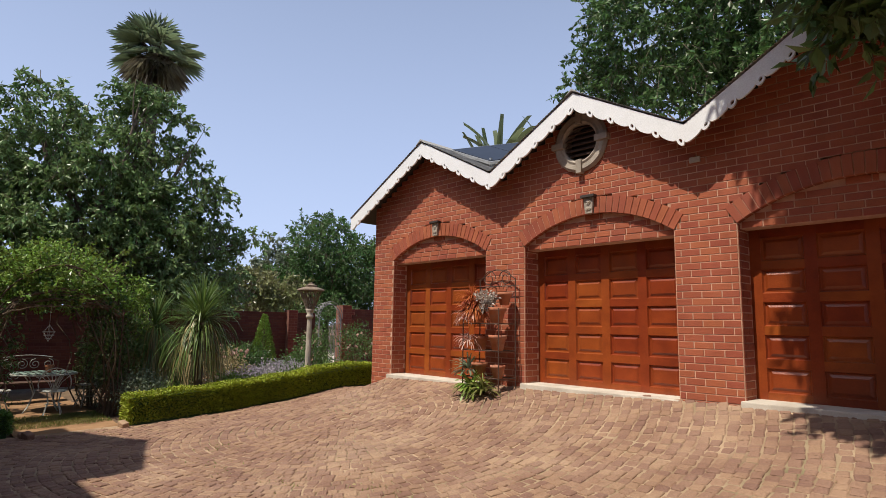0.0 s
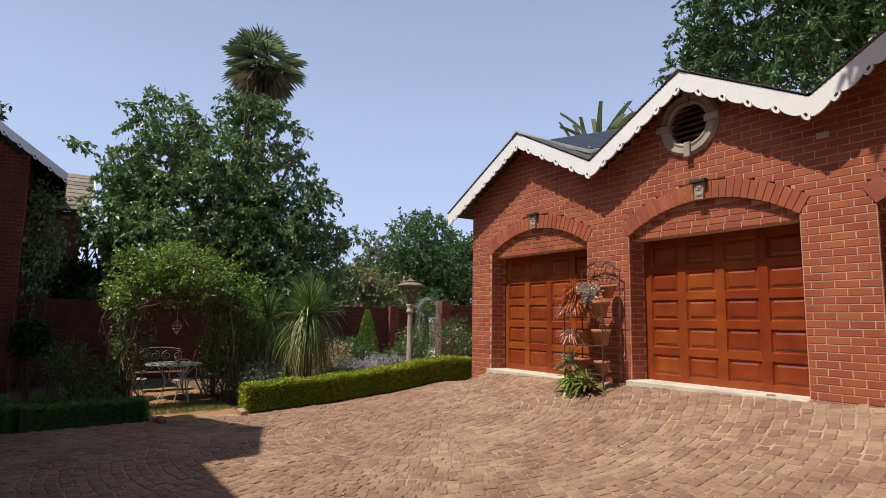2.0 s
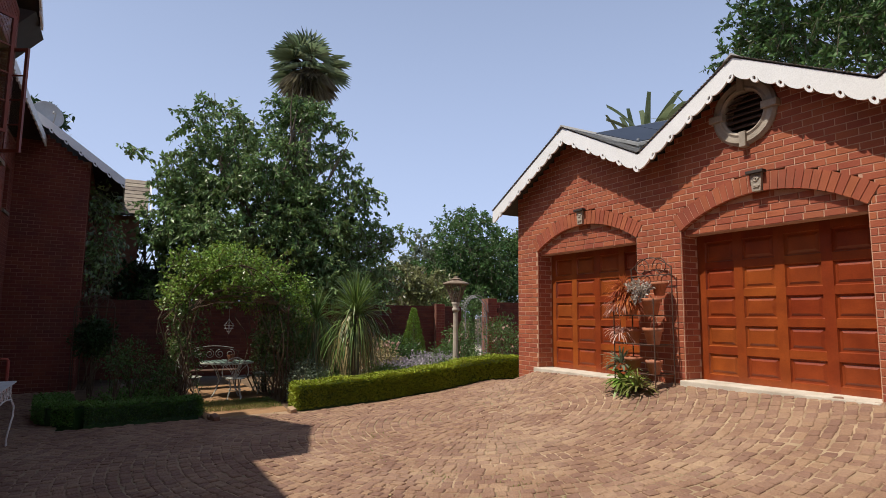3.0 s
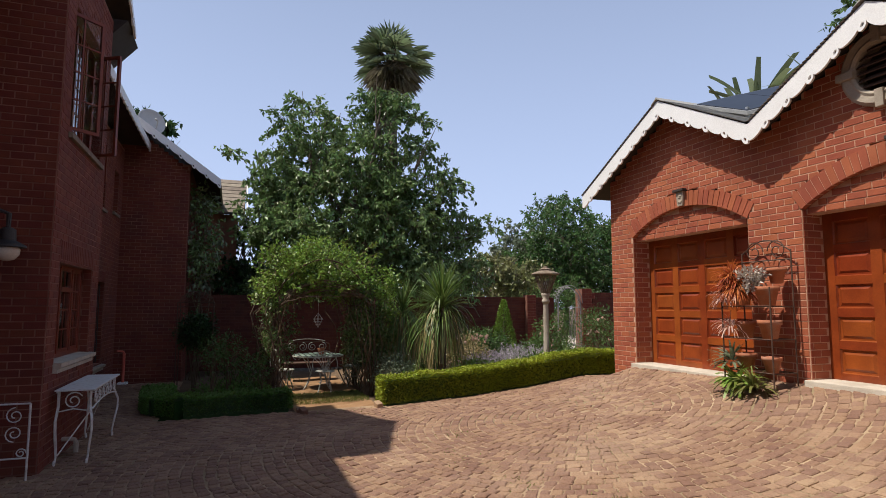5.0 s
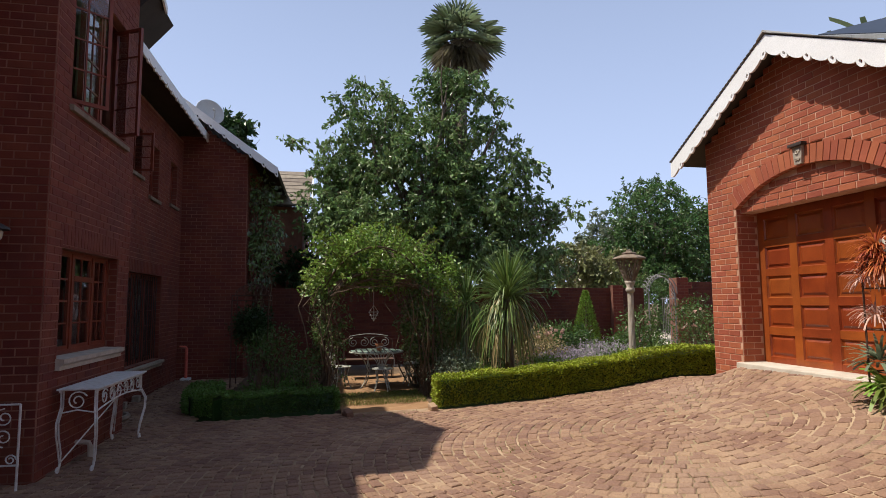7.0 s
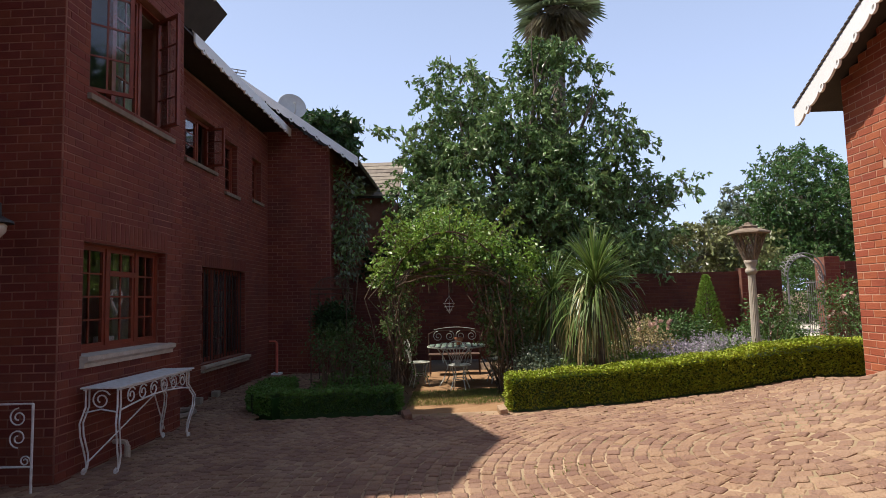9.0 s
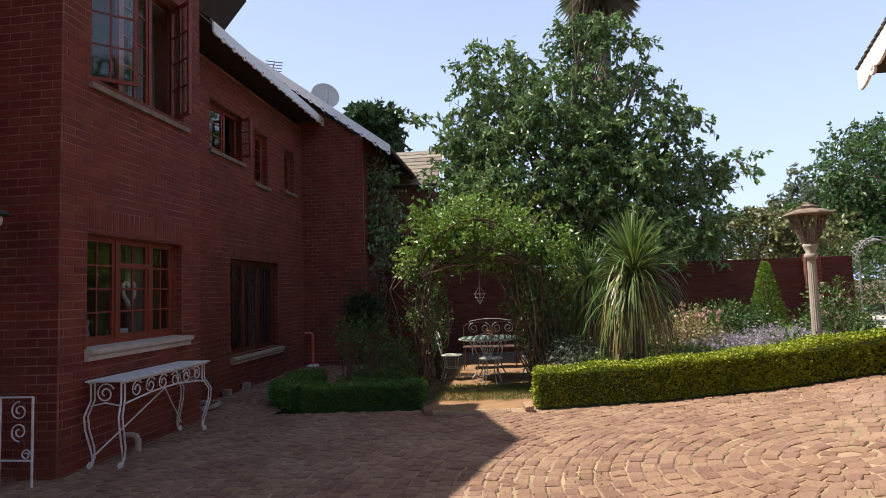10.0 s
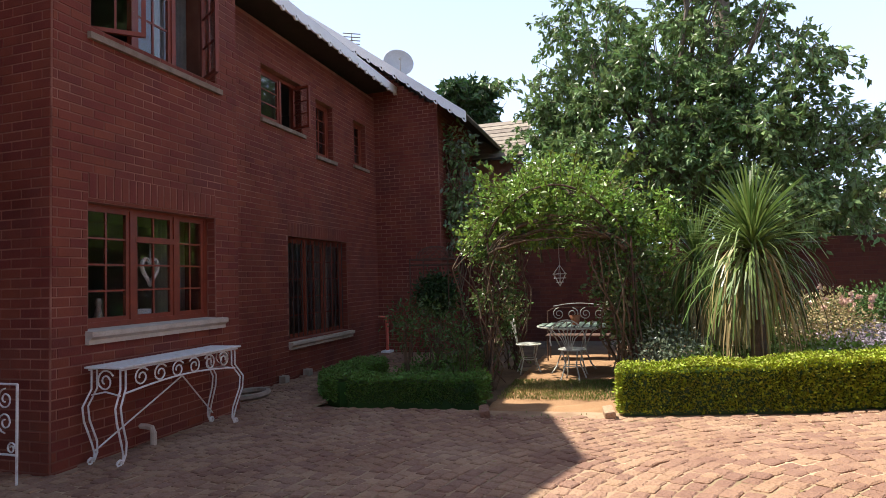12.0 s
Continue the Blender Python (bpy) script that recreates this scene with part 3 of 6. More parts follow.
def garage_roof():
    roof = thing("garage_roof", "grey slate garage roof of parallel gables behind white scalloped barge boards", "roof", kind="structure")
    for (x0, z0), (x1, z1) in zip(RIDGES, RIDGES[1:]):
        part("barge_board", barge_board("barge_board", (x0, z0), (x1, z1), GY - 0.32, 0.28, ""), M_WHITE, roof, "white scalloped board pierced with round holes")
        bm = bmesh.new()
        n = 34
        for i in range(n):
            # overlapping courses of slate up the slope
            a, b = i / n, (i + 1.12) / n
            hi = 1 if z1 > z0 else 0
            qa, qb = (a, b) if hi else (1 - a, 1 - b)
            xa, xb = x0 + (x1 - x0) * qa, x0 + (x1 - x0) * min(1, max(0, qb))
            za, zb = z0 + (z1 - z0) * qa, z0 + (z1 - z0) * min(1, max(0, qb))
            v = [bm.verts.new(p) for p in ((xa, GY - 0.34, za + 0.035), (xa, 14.2, za + 0.035), (xb, 14.2, zb + 0.02), (xb, GY - 0.34, zb + 0.02),
                                           (xa, GY - 0.34, za + 0.015), (xa, 14.2, za + 0.015))]
            bm.faces.new((v[0], v[1], v[2], v[3]))
            bm.faces.new((v[0], v[4], v[5], v[1]))
        part("roof_slope", bm, M_ROOF, roof)
        part("deck", prism([(x0, z0 - 0.04), (x1, z1 - 0.04), (x1, z1 + 0.012), (x0, z0 + 0.012)], "y", GY - 0.29, 14.2), M_DARK, roof)
    for x, z in RIDGES[1::2][:4]:
        part("ridge_cap", prism([(x - 0.12, z - 0.035), (x, z + 0.06), (x + 0.12, z - 0.035), (x, z + 0.03)], "y", GY - 0.35, 14.2), M_ROOF, roof)
    # solar panels on a raised rack over the first gable's inner slope
    for k, y in enumerate((7.75, 8.75)):
        panel = thing("solar_panel", "dark glass solar panel in a metal frame on the garage roof", "solar panel", "solar panels on the roof")
        m = Matrix.Translation((-6.75, y, 4.96 + 0.3 * k)) @ Matrix.Rotation(radians(17), 4, "X") @ Matrix.Rotation(radians(24), 4, "Y")
        for name, bm, mt in (("glass", boxed(-0.46, 0.46, -0.5, 0.5, 0, 0.03), M_SOLAR), ("frame", boxed(-0.5, 0.5, -0.54, 0.54, -0.03, 0.02), M_GREYMETAL)):
            ob = part(name, bm, mt, panel)
            ob.matrix_world = m
        for q in (-0.35, 0.35):
            z = 4.94 + 0.3 * k + q * 0.3
            part("strut", boxed(-6.4, -6.36, y + q - 0.02, y + q + 0.02, 4.35, z - 0.1), M_GREYMETAL, panel)
            part("strut", boxed(-7.05, -7.01, y + q - 0.02, y + q + 0.02, 4.75, z + 0.05), M_GREYMETAL, panel)


def raised_panel(x0, x1, z0, z1, y):
    """A fielded door panel: sunk border, bevelled middle."""
    bm = bmesh.new()
    steps = ((0.0, 0.0), (0.012, 0.022), (0.03, 0.022), (0.06, 0.006))
    rings = [[bm.verts.new((a, y + d, b)) for a, b in ((x0 + s, z0 + s), (x1 - s, z0 + s), (x1 - s, z1 - s), (x0 + s, z1 - s))] for s, d in steps]
    for q, w in zip(rings, rings[1:]):
        for j in range(4):
            bm.faces.new((q[j], q[(j + 1) % 4], w[(j + 1) % 4], w[j]))
    bm.faces.new(rings[-1])
    return bm


def garage_doors():
    for i, (x0, x1) in enumerate(BAYS[:3]):
        base = ground_z((x0 + x1) / 2, GY) + 0.0
        door = thing("garage_door", "orange-brown varnished timber garage door with raised panels", "garage door", "garage doors", kind="")
        y = GY + 0.33
        rows, cols = 5, 4
        bottom, top = base + 0.0, SPRING - 0.05
        stile, rail = 0.125, 0.1
        pw = (x1 - x0 - stile * (cols + 1)) / cols
        ph = (top - bottom - rail * (rows + 1)) / rows
        for c in range(cols + 1):
            a = x0 + c * (pw + stile)
            part("stile", boxed(a, a + stile, y, y + 0.045, bottom, top), M_DOOR, door)
        for r in range(rows + 1):
            b = bottom + r * (ph + rail)
            for c in range(cols):
                a = x0 + stile + c * (pw + stile)
                part("rail", boxed(a, a + pw, y + 0.002, y + 0.043, b, b + rail), M_DOOR, door)
                if r < rows:
                    part("panel", raised_panel(a, a + pw, b + rail, b + rail + ph, y + 0.004), M_DOOR, door)
        part("backing", boxed(x0, x1, y + 0.046, y + 0.06, bottom, top + 0.4), M_DOOR, door)
        part("head_rail", boxed(x0, x1, y + 0.002, y + 0.045, top + 0.002, top + 0.3), M_DOOR, door)
        sill = part("apron", boxed(x0 - 0.02, x1 + 0.02, GY - 0.1, GY + 0.4, base - 0.2, base + 0.02, 0.012), M_CONC, None)
        sill.name = "threshold"
        tagged(sill, "pale worn concrete strip at the foot of the garage door", "threshold", kind="structure")


def oculus():
    ob = thing("round_vent", "round cast stone vent with dark louvres in the brick gable", "vent")
    m = Matrix.Translation((-4.18, GY, 4.41)) @ Matrix.Rotation(radians(90), 4, "X")
    bm = bmesh.new()
    prof = [(0.27, -0.15), (0.27, 0.04), (0.30, 0.065), (0.33, 0.05), (0.40, 0.06), (0.435, 0.03), (0.435, -0.1)]
    n = 44
    rings = [[bm.verts.new((r * math.cos(j * math.tau / n), r * math.sin(j * math.tau / n), z)) for j in range(n)] for r, z in prof]
    for q, w in zip(rings, rings[1:]):
        for j in range(n):
            bm.faces.new((q[j], q[(j + 1) % n], w[(j + 1) % n], w[j]))
    part("surround", bm, M_STONE, ob).matrix_world = m
    for a in range(4):
        k = part("keystone", boxed(-0.045, 0.045, 0.26, 0.46, -0.05, 0.09, 0.008), M_STONE, ob)
        k.matrix_world = m @ Matrix.Rotation(a * math.pi / 2, 4, "Z")
    for i in range(7):
        z = -0.24 + i * 0.08
        w = math.sqrt(max(0.0, 0.275 ** 2 - z * z))
        s = part("louvre", boxed(-w, w, -0.006, 0.006, -0.045, 0.045), M_RUST, ob)
        s.matrix_world = Matrix.Translation((-4.18, GY + 0.02, 4.41 + z)) @ Matrix.Rotation(radians(-50), 4, "X")
    back = part("backing", lathe([(0.27, 0), (0.27, 0.01)], 30), M_DARK, ob)
    back.matrix_world = Matrix.Translation((-4.18, GY + 0.16, 4.41)) @ Matrix.Rotation(radians(90), 4, "X")


def key_ornament(x, z):
    ob = thing("key_ornament", "small carved sandstone key block with a scroll face over the arch", "ornament", "carved key blocks")
    part("block", prism([(x - 0.055, z - 0.11), (x + 0.055, z - 0.11), (x + 0.075, z + 0.11), (x - 0.075, z + 0.11)], "y", GY - 0.05, GY + 0.02), M_STONE, ob)
    part("cap", boxed(x - 0.11, x + 0.11, GY - 0.09, GY + 0.02, z + 0.11, z + 0.15, 0.006), M_DARK, ob, "dark moulded cap")
    for c, r in (((x, 0, z + 0.04), 0.038), ((x - 0.02, 0, z - 0.05), 0.022), ((x + 0.02, 0, z - 0.05), 0.022)):
        part("scroll", tubed(spiral((c[0], GY - 0.055, c[2]), r, r * 0.25, 0, 1.6, "xz"), 0.008, 5), M_SILL, ob)


garage()
garage_roof()
garage_doors()
oculus()
key_ornament(-7.22, 3.48)
key_ornament(-4.05, 3.47)
brk = thing("wall_plaque", "small pale plaque fixed high on the brickwork", "plaque")
part("plate", boxed(-2.63, -2.5, GY - 0.03, GY + 0.01, 3.8, 3.87, 0.006), M_SILL, brk)


# ---- house ----
HY, BY, BX0, BX1, HX = -2.2, -1.52, -10.05, -7.6, -15.75
EAVE = 5.77


def opening_spans(full, holes):
    def spans(lo, hi):
        out = list(full)
        mid = (lo + hi) / 2
        for u0, u1, a, b in holes:
            if a < mid < b:
                out = cut(out, u0, u1)
        return out
    return spans


def facing_north(y):
    """Pose of a wall along x whose face looks along +y: u runs along -x."""
    return pose(0, y, 0, 0, 0, 180)


W1 = (-9.64, -7.95, 1.17, 2.35)
W3 = (-9.68, -7.98, 3.9, 5.5)
DOOR = (-14.3, -12.22, 0.6, 2.31)
W4 = (-12.72, -11.55, 4.12, 4.95)
W5 = (-13.85, -13.2, 3.85, 4.88)
W6 = (-15.3, -14.7, 3.95, 4.88)


def flip(o):
    return (-o[1], -o[0], o[2], o[3])


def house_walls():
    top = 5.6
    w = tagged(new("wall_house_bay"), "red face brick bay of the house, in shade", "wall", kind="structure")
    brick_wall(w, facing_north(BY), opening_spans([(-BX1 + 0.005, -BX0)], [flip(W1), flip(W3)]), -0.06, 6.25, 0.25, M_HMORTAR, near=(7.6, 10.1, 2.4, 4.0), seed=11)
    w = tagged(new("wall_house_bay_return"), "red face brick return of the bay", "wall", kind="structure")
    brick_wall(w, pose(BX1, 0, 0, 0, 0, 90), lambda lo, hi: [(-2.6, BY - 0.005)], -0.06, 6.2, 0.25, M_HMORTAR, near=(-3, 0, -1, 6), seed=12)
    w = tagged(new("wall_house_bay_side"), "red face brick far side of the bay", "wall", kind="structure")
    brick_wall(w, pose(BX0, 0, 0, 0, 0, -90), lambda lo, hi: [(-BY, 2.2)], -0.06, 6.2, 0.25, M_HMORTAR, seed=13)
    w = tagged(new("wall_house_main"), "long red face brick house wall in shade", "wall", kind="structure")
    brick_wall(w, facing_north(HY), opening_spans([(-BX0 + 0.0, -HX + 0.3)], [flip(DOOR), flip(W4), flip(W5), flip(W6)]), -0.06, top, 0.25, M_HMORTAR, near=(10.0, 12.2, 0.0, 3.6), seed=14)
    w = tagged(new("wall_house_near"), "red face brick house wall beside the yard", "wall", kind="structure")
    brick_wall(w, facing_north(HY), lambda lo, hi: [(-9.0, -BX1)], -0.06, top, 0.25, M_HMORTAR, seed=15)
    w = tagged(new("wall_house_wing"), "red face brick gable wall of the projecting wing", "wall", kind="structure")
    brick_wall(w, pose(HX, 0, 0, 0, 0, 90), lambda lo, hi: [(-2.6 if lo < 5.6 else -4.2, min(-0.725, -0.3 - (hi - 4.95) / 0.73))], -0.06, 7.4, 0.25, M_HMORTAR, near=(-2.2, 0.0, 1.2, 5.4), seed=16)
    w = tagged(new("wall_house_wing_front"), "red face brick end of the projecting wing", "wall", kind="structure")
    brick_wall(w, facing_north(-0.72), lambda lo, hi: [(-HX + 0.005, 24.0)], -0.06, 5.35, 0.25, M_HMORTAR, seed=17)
    for name, b in (("wall_house_back", (-24.0, 9.0, -9.3, -9.0, -0.1, 5.6)), ("wall_house_end", (9.0, 9.3, -9.3, -2.2, -0.1, 5.6)),
                    ("wall_house_far", (-24.3, -24.0, -9.0, -0.75, -0.1, 5.0)), ("wall_inside", (-24.0, 9.0, -6.2, -6.1, -0.1, 5.6))):
        tagged(part(name, boxed(*b), M_ROOM, None), "plain plastered wall closing the house", "wall", kind="structure")
    for name, z in (("floor_house", 0.1), ("floor_upper", 2.75), ("ceiling_house", 5.45)):
        tagged(part(name, boxed(-15.7, 9.0, -9.0, -2.46, z, z + 0.15), M_ROOM, None), "plain floor slab inside the house", "floor", kind="structure")
        tagged(part(name + "_bay", boxed(BX0 + 0.26, BX1 - 0.26, -2.46, BY - 0.26, z, z + 0.15), M_ROOM, None), "plain floor slab inside the bay", "floor", kind="structure")


def house_roof():
    roof = thing("house_roof", "dark tiled house roof with white scalloped eaves boards", "roof", kind="structure")

    def slope(pts, name="roof_slope", mat=M_TILE, rows=24):
        a, b, c, d = [Vector(p) for p in pts]
        bm = bmesh.new()
        for i in range(rows):
            s, t = i / rows, min(1.0, (i + 1.15) / rows)
            l0, r0, l1, r1 = a.lerp(d, s), b.lerp(c, s), a.lerp(d, t), b.lerp(c, t)
            up = Vector((0, 0, 0.03))
            v = [bm.verts.new(p) for p in (l0 + up, r0 + up, r1 + up * 0.3, l1 + up * 0.3, l0, r0)]
            bm.faces.new(v[:4])
            bm.faces.new((v[0], v[4], v[5], v[1]))
        part(name, bm, mat, roof)
        bm = bmesh.new()
        n = (b - a).cross(d - a).normalized() * 0.06
        q = [bm.verts.new(p - (n if n.z > 0 else -n)) for p in (a, b, c, d)]
        q2 = [bm.verts.new(p) for p in (a, b, c, d)]
        bm.faces.new(q)
        bm.faces.new(q2[::-1])
        for i in range(4):
            bm.faces.new((q[i], q2[i], q2[(i + 1) % 4], q[(i + 1) % 4]))
        part("deck", bm, M_DARK, roof)

    ey = -1.66
    zt = EAVE + 0.02
    ridge = (-5.6, zt + 3.0)
    slope([(-16.05, ey, zt), (BX0 - 0.55, ey, zt), (BX0 - 0.55, ridge[0], ridge[1]), (-16.05, ridge[0], ridge[1])])
    slope([(BX1 + 0.5, ey, zt), (9.4, ey, zt), (9.4, ridge[0], ridge[1]), (BX1 + 0.5, ridge[0], ridge[1])])
    slope([(9.4, -9.6, zt), (-24.4, -9.6, zt), (-24.4, ridge[0], ridge[1]), (9.4, ridge[0], ridge[1])])
    part("eaves_board", barge_board("eaves_board", (BX0 - 0.6, zt), (-16.05, zt), ey - 0.0, 0.2, ""), M_WHITE, roof, "white scalloped eaves board")
    part("eaves_board", barge_board("eaves_board", (BX1 + 0.5, zt), (9.4, zt), ey, 0.2, ""), M_WHITE, roof, "white scalloped eaves board")
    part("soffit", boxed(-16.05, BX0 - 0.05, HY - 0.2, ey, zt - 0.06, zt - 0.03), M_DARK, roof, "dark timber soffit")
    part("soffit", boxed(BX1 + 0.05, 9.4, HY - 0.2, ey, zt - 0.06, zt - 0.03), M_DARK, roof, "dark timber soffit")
    # the bay's own gable
    cx, half, apex = (BX0 + BX1) / 2, (BX1 - BX0) / 2 + 0.5, 7.3
    fy = BY + 0.22
    foot_z = 6.32
    for s in (-1, 1):
        slope([(cx + s * half, fy, foot_z), (cx + s * half, -6.0, foot_z), (cx, -6.0, apex), (cx, fy, apex)], "bay_slope")
        part("barge_board", barge_board("barge_board", (cx + s * half, foot_z), (cx, apex), fy, 0.13, ""), M_WHITE, roof, "white scalloped barge board")
    # solid fill whose dark colour imitates the shaded back of the barge board
    part("eaves_return", prism([(fy - 0.02, foot_z - 0.02), (ey - 0.05, zt + 0.04), (HY - 0.2, zt + 0.04), (HY - 0.2, foot_z - 0.02)], "x", BX0 - 1.05, BX0 - 0.005), M_DARK, roof, "solid block under the bay eaves, coloured dark for shade")
    # gable of the projecting wing
    wx = HX + 0.35
    top = (-3.6, 7.55)
    foot = (0.02, 4.9)
    low = (0.55, 4.35)
    slope([(wx, foot[0], foot[1]), (-24.4, foot[0], foot[1]), (-24.4, top[0], top[1]), (wx, top[0], top[1])], "wing_slope", M_TILE, 30)
    slope([(wx - 0.02, -7.2, 4.9), (-24.4, -7.2, 4.9), (-24.4, top[0], top[1]), (wx - 0.02, top[0], top[1])], "wing_slope", M_TILE, 30)
    part("barge_board", barge_board("barge_board", (top[0], top[1] + 0.06), (foot[0], foot[1] + 0.06), wx, 0.24, "", axis="x"), M_WHITE, roof, "white scalloped barge board")


def far_wing():
    ob = thing("far_wing_roof", "grey-brown tiled hip roof of the far wing", "roof", kind="structure")
    bm = bmesh.new()
    rows = 9
    for i in range(rows):
        a, b = i / rows, (i + 1.12) / rows
        q = [(-18.6 - 1.3 * s, y, 4.62 + 1.25 * s + dz) for s, y, dz in ((a, -1.5, 0.03), (a, 0.62 + 0.1 * a, 0.03), (b, 0.62 + 0.1 * b, 0.01), (b, -1.5, 0.01))]
        v = [bm.verts.new(p) for p in q]
        bm.faces.new(v)
        w = [bm.verts.new((x, y, z - 0.03)) for x, y, z in q[:2]]
        bm.faces.new((v[0], w[0], w[1], v[1]))
    part("tiles", bm, M_TILE, ob)
    part("deck", prism([(-18.6, 4.56), (-19.9, 5.81), (-19.9, 5.86), (-18.6, 4.61)], "y", -1.5, 0.66), M_DARK, ob)
    part("verge", prism([(-18.55, 4.5), (-19.9, 5.78), (-19.9, 5.9), (-18.55, 4.66)], "y", 0.7, 0.74), M_WHITE, ob, "pale verge board")
    tagged(part("wall_far_wing", boxed(-24.0, -18.9, -0.7, 0.45, -0.1, 4.6), M_HMORTAR, None), "shaded brick wall of the far wing", "wall", kind="structure")


def window(name, o, y, label, lights, opened=(), sill=True, deep=0.12, sash=True, bars=(2, 4), transom=0.0):
    """A timber window in the wall whose face lies at y and looks along +y. lights: widths' shares of the casements."""
    x0, x1, z0, z1 = o
    w = tagged(new(name), label, "window", kind="structure")
    yb = y - deep
    f = 0.055
    part("window_frame", boxed(x0, x1, yb - 0.06, yb, z1 - f, z1), M_FRAME, w)
    part("window_frame", boxed(x0, x1, yb - 0.06, yb, z0, z0 + f), M_FRAME, w)
    for a in (x0, x1 - f):
        part("window_frame", boxed(a, a + f, yb - 0.06, yb, z0 + f, z1 - f), M_FRAME, w)
    total = sum(lights)
    u = x1 - f
    inner = (x1 - x0 - 2 * f)
    for i, share in enumerate(lights):
        a = u - inner * share / total
        if i:
            part("mullion", boxed(u - 0.03, u + 0.03, yb - 0.058, yb + 0.004, z0 + f, z1 - f), M_FRAME, w)
        lo, hi = a + 0.03 * (i < len(lights) - 1), u - 0.03 * (i > 0)
        case = new("casement")
        case.parent = w
        hinge = lo if i == len(lights) - 1 else hi
        sw = hi - lo
        bm = bmesh.new()
        g = 0.04
        for q in ((0, sw, 0, g), (0, sw, z1 - z0 - 2 * f - g, z1 - z0 - 2 * f), (0, g, g, z1 - z0 - 2 * f - g), (sw - g, sw, g, z1 - z0 - 2 * f - g)):
            box(bm, q[0], q[1], -0.02, 0.02, q[2], q[3])
        hgt = z1 - z0 - 2 * f
        cols, rows = (bars[0] if share > 0.5 else 1), bars[1]
        for c in range(1, cols):
            box(bm, g + (sw - 2 * g) * c / cols - 0.009, g + (sw - 2 * g) * c / cols + 0.009, -0.012, 0.012, g, hgt - g)
        for r in range(1, rows):
            box(bm, g, sw - g, -0.011, 0.011, g + (hgt - 2 * g) * r / rows - 0.009, g + (hgt - 2 * g) * r / rows + 0.009)
        fr = finish("sash", bm, M_FRAME)
        gl = finish("pane", boxed(g - 0.005, sw - g + 0.005, -0.003, 0.003, g - 0.005, hgt - g + 0.005), M_GLASS)
        gl.visible_shadow = False
        if transom and i == 1:
            part("transom", boxed(lo, hi, yb - 0.06, yb + 0.006, transom - 0.03, transom + 0.03), M_FRAME, w)
        turn = opened[i] if i < len(opened) else 0
        side = -1 if hinge == hi else 1
        m = Matrix.Translation((hinge, yb - 0.03, z0 + f)) @ Matrix.Rotation(radians(turn), 4, "Z")
        if side < 0:
            m = m @ Matrix.Translation((-sw, 0, 0))
        for ob in (fr, gl):
            ob.matrix_world = m
            ob.parent = case
        u = a
    reveal(w, x0, y - deep, y - 0.003, z0, z1, M_HMORTAR)
    reveal(w, x1, y - deep, y - 0.003, z0, z1, M_HMORTAR, -1)
    if sill and z0 > 3:
        bm = prism([(y - deep - 0.02, z0 - 0.09), (y + 0.05, z0 - 0.09), (y + 0.05, z0 - 0.03), (y - deep - 0.02, z0 + 0.004)], "x", x0 - 0.06, x1 + 0.04)
        part("window_sill", bm, M_CAP, w, "dark weathered stone sill")
    elif sill:
        bm = prism([(y - deep - 0.02, z0 - 0.13), (y + 0.05, z0 - 0.13), (y + 0.05, z0 - 0.09), (y + 0.09, z0 - 0.06), (y + 0.09, z0 - 0.015), (y - deep - 0.02, z0 + 0.004)], "x", x0 - 0.1, x1 + 0.03)
        part("window_sill", bm, M_SILL, w, "moulded cast stone sill")
    return w


def soldier(o, y, wall_label):
    """Bricks on end above an opening."""
    x0, x1, _, z1 = o
    n = int((x1 - x0) / BH)
    lintel = tagged(new("lintel"), wall_label, "lintel", kind="structure")
    part("mortar", boxed(x0, x1, y - 0.01, y + 0.0078, z1, z1 + BL + 0.004), M_HMORTAR, lintel)
    me = bpy.data.meshes.new("brick")
    v, f = unit_piece(BH - JOINT, 0.013, BL - 0.006, 0.003)
    me.from_pydata([(a, -b, c) for a, b, c in v], [], [q[::-1] for q in f])
    me.materials.append(M_HBRICK)
    for i in range(n):
        ob = new("brick", me)
        ob.location = (x0 + (i + 0.5) * (x1 - x0) / n, y, z1 + BL / 2 + 0.002)
        ob.parent = lintel


house_walls()
house_roof()
far_wing()
window("window_1", W1, BY, "three-light red-brown timber window with small panes and a stone sill", (1, 1.05, 0.8), transom=2.02)
window("window_2", W3, BY, "upper red-brown timber window with two casements standing open", (1, 1, 0.9), opened=(-46, 0, 60))
window("window_3", DOOR, HY, "tall dark timber window behind a security grille", (1, 1, 1), bars=(2, 5))
window("window_4", W4, HY, "small upper window with an outward-open casement", (1.4, 0.9), opened=(0, 80), bars=(1, 3))
window("window_5", W5, HY, "narrow upper window with leaded panes", (1,), bars=(2, 4))
window("window_6", W6, HY, "narrow upper window with leaded panes", (1,), bars=(2, 4))
soldier(W1, BY, "course of red bricks on end above the bay window")
soldier(DOOR, HY, "course of red bricks on end above the tall window")


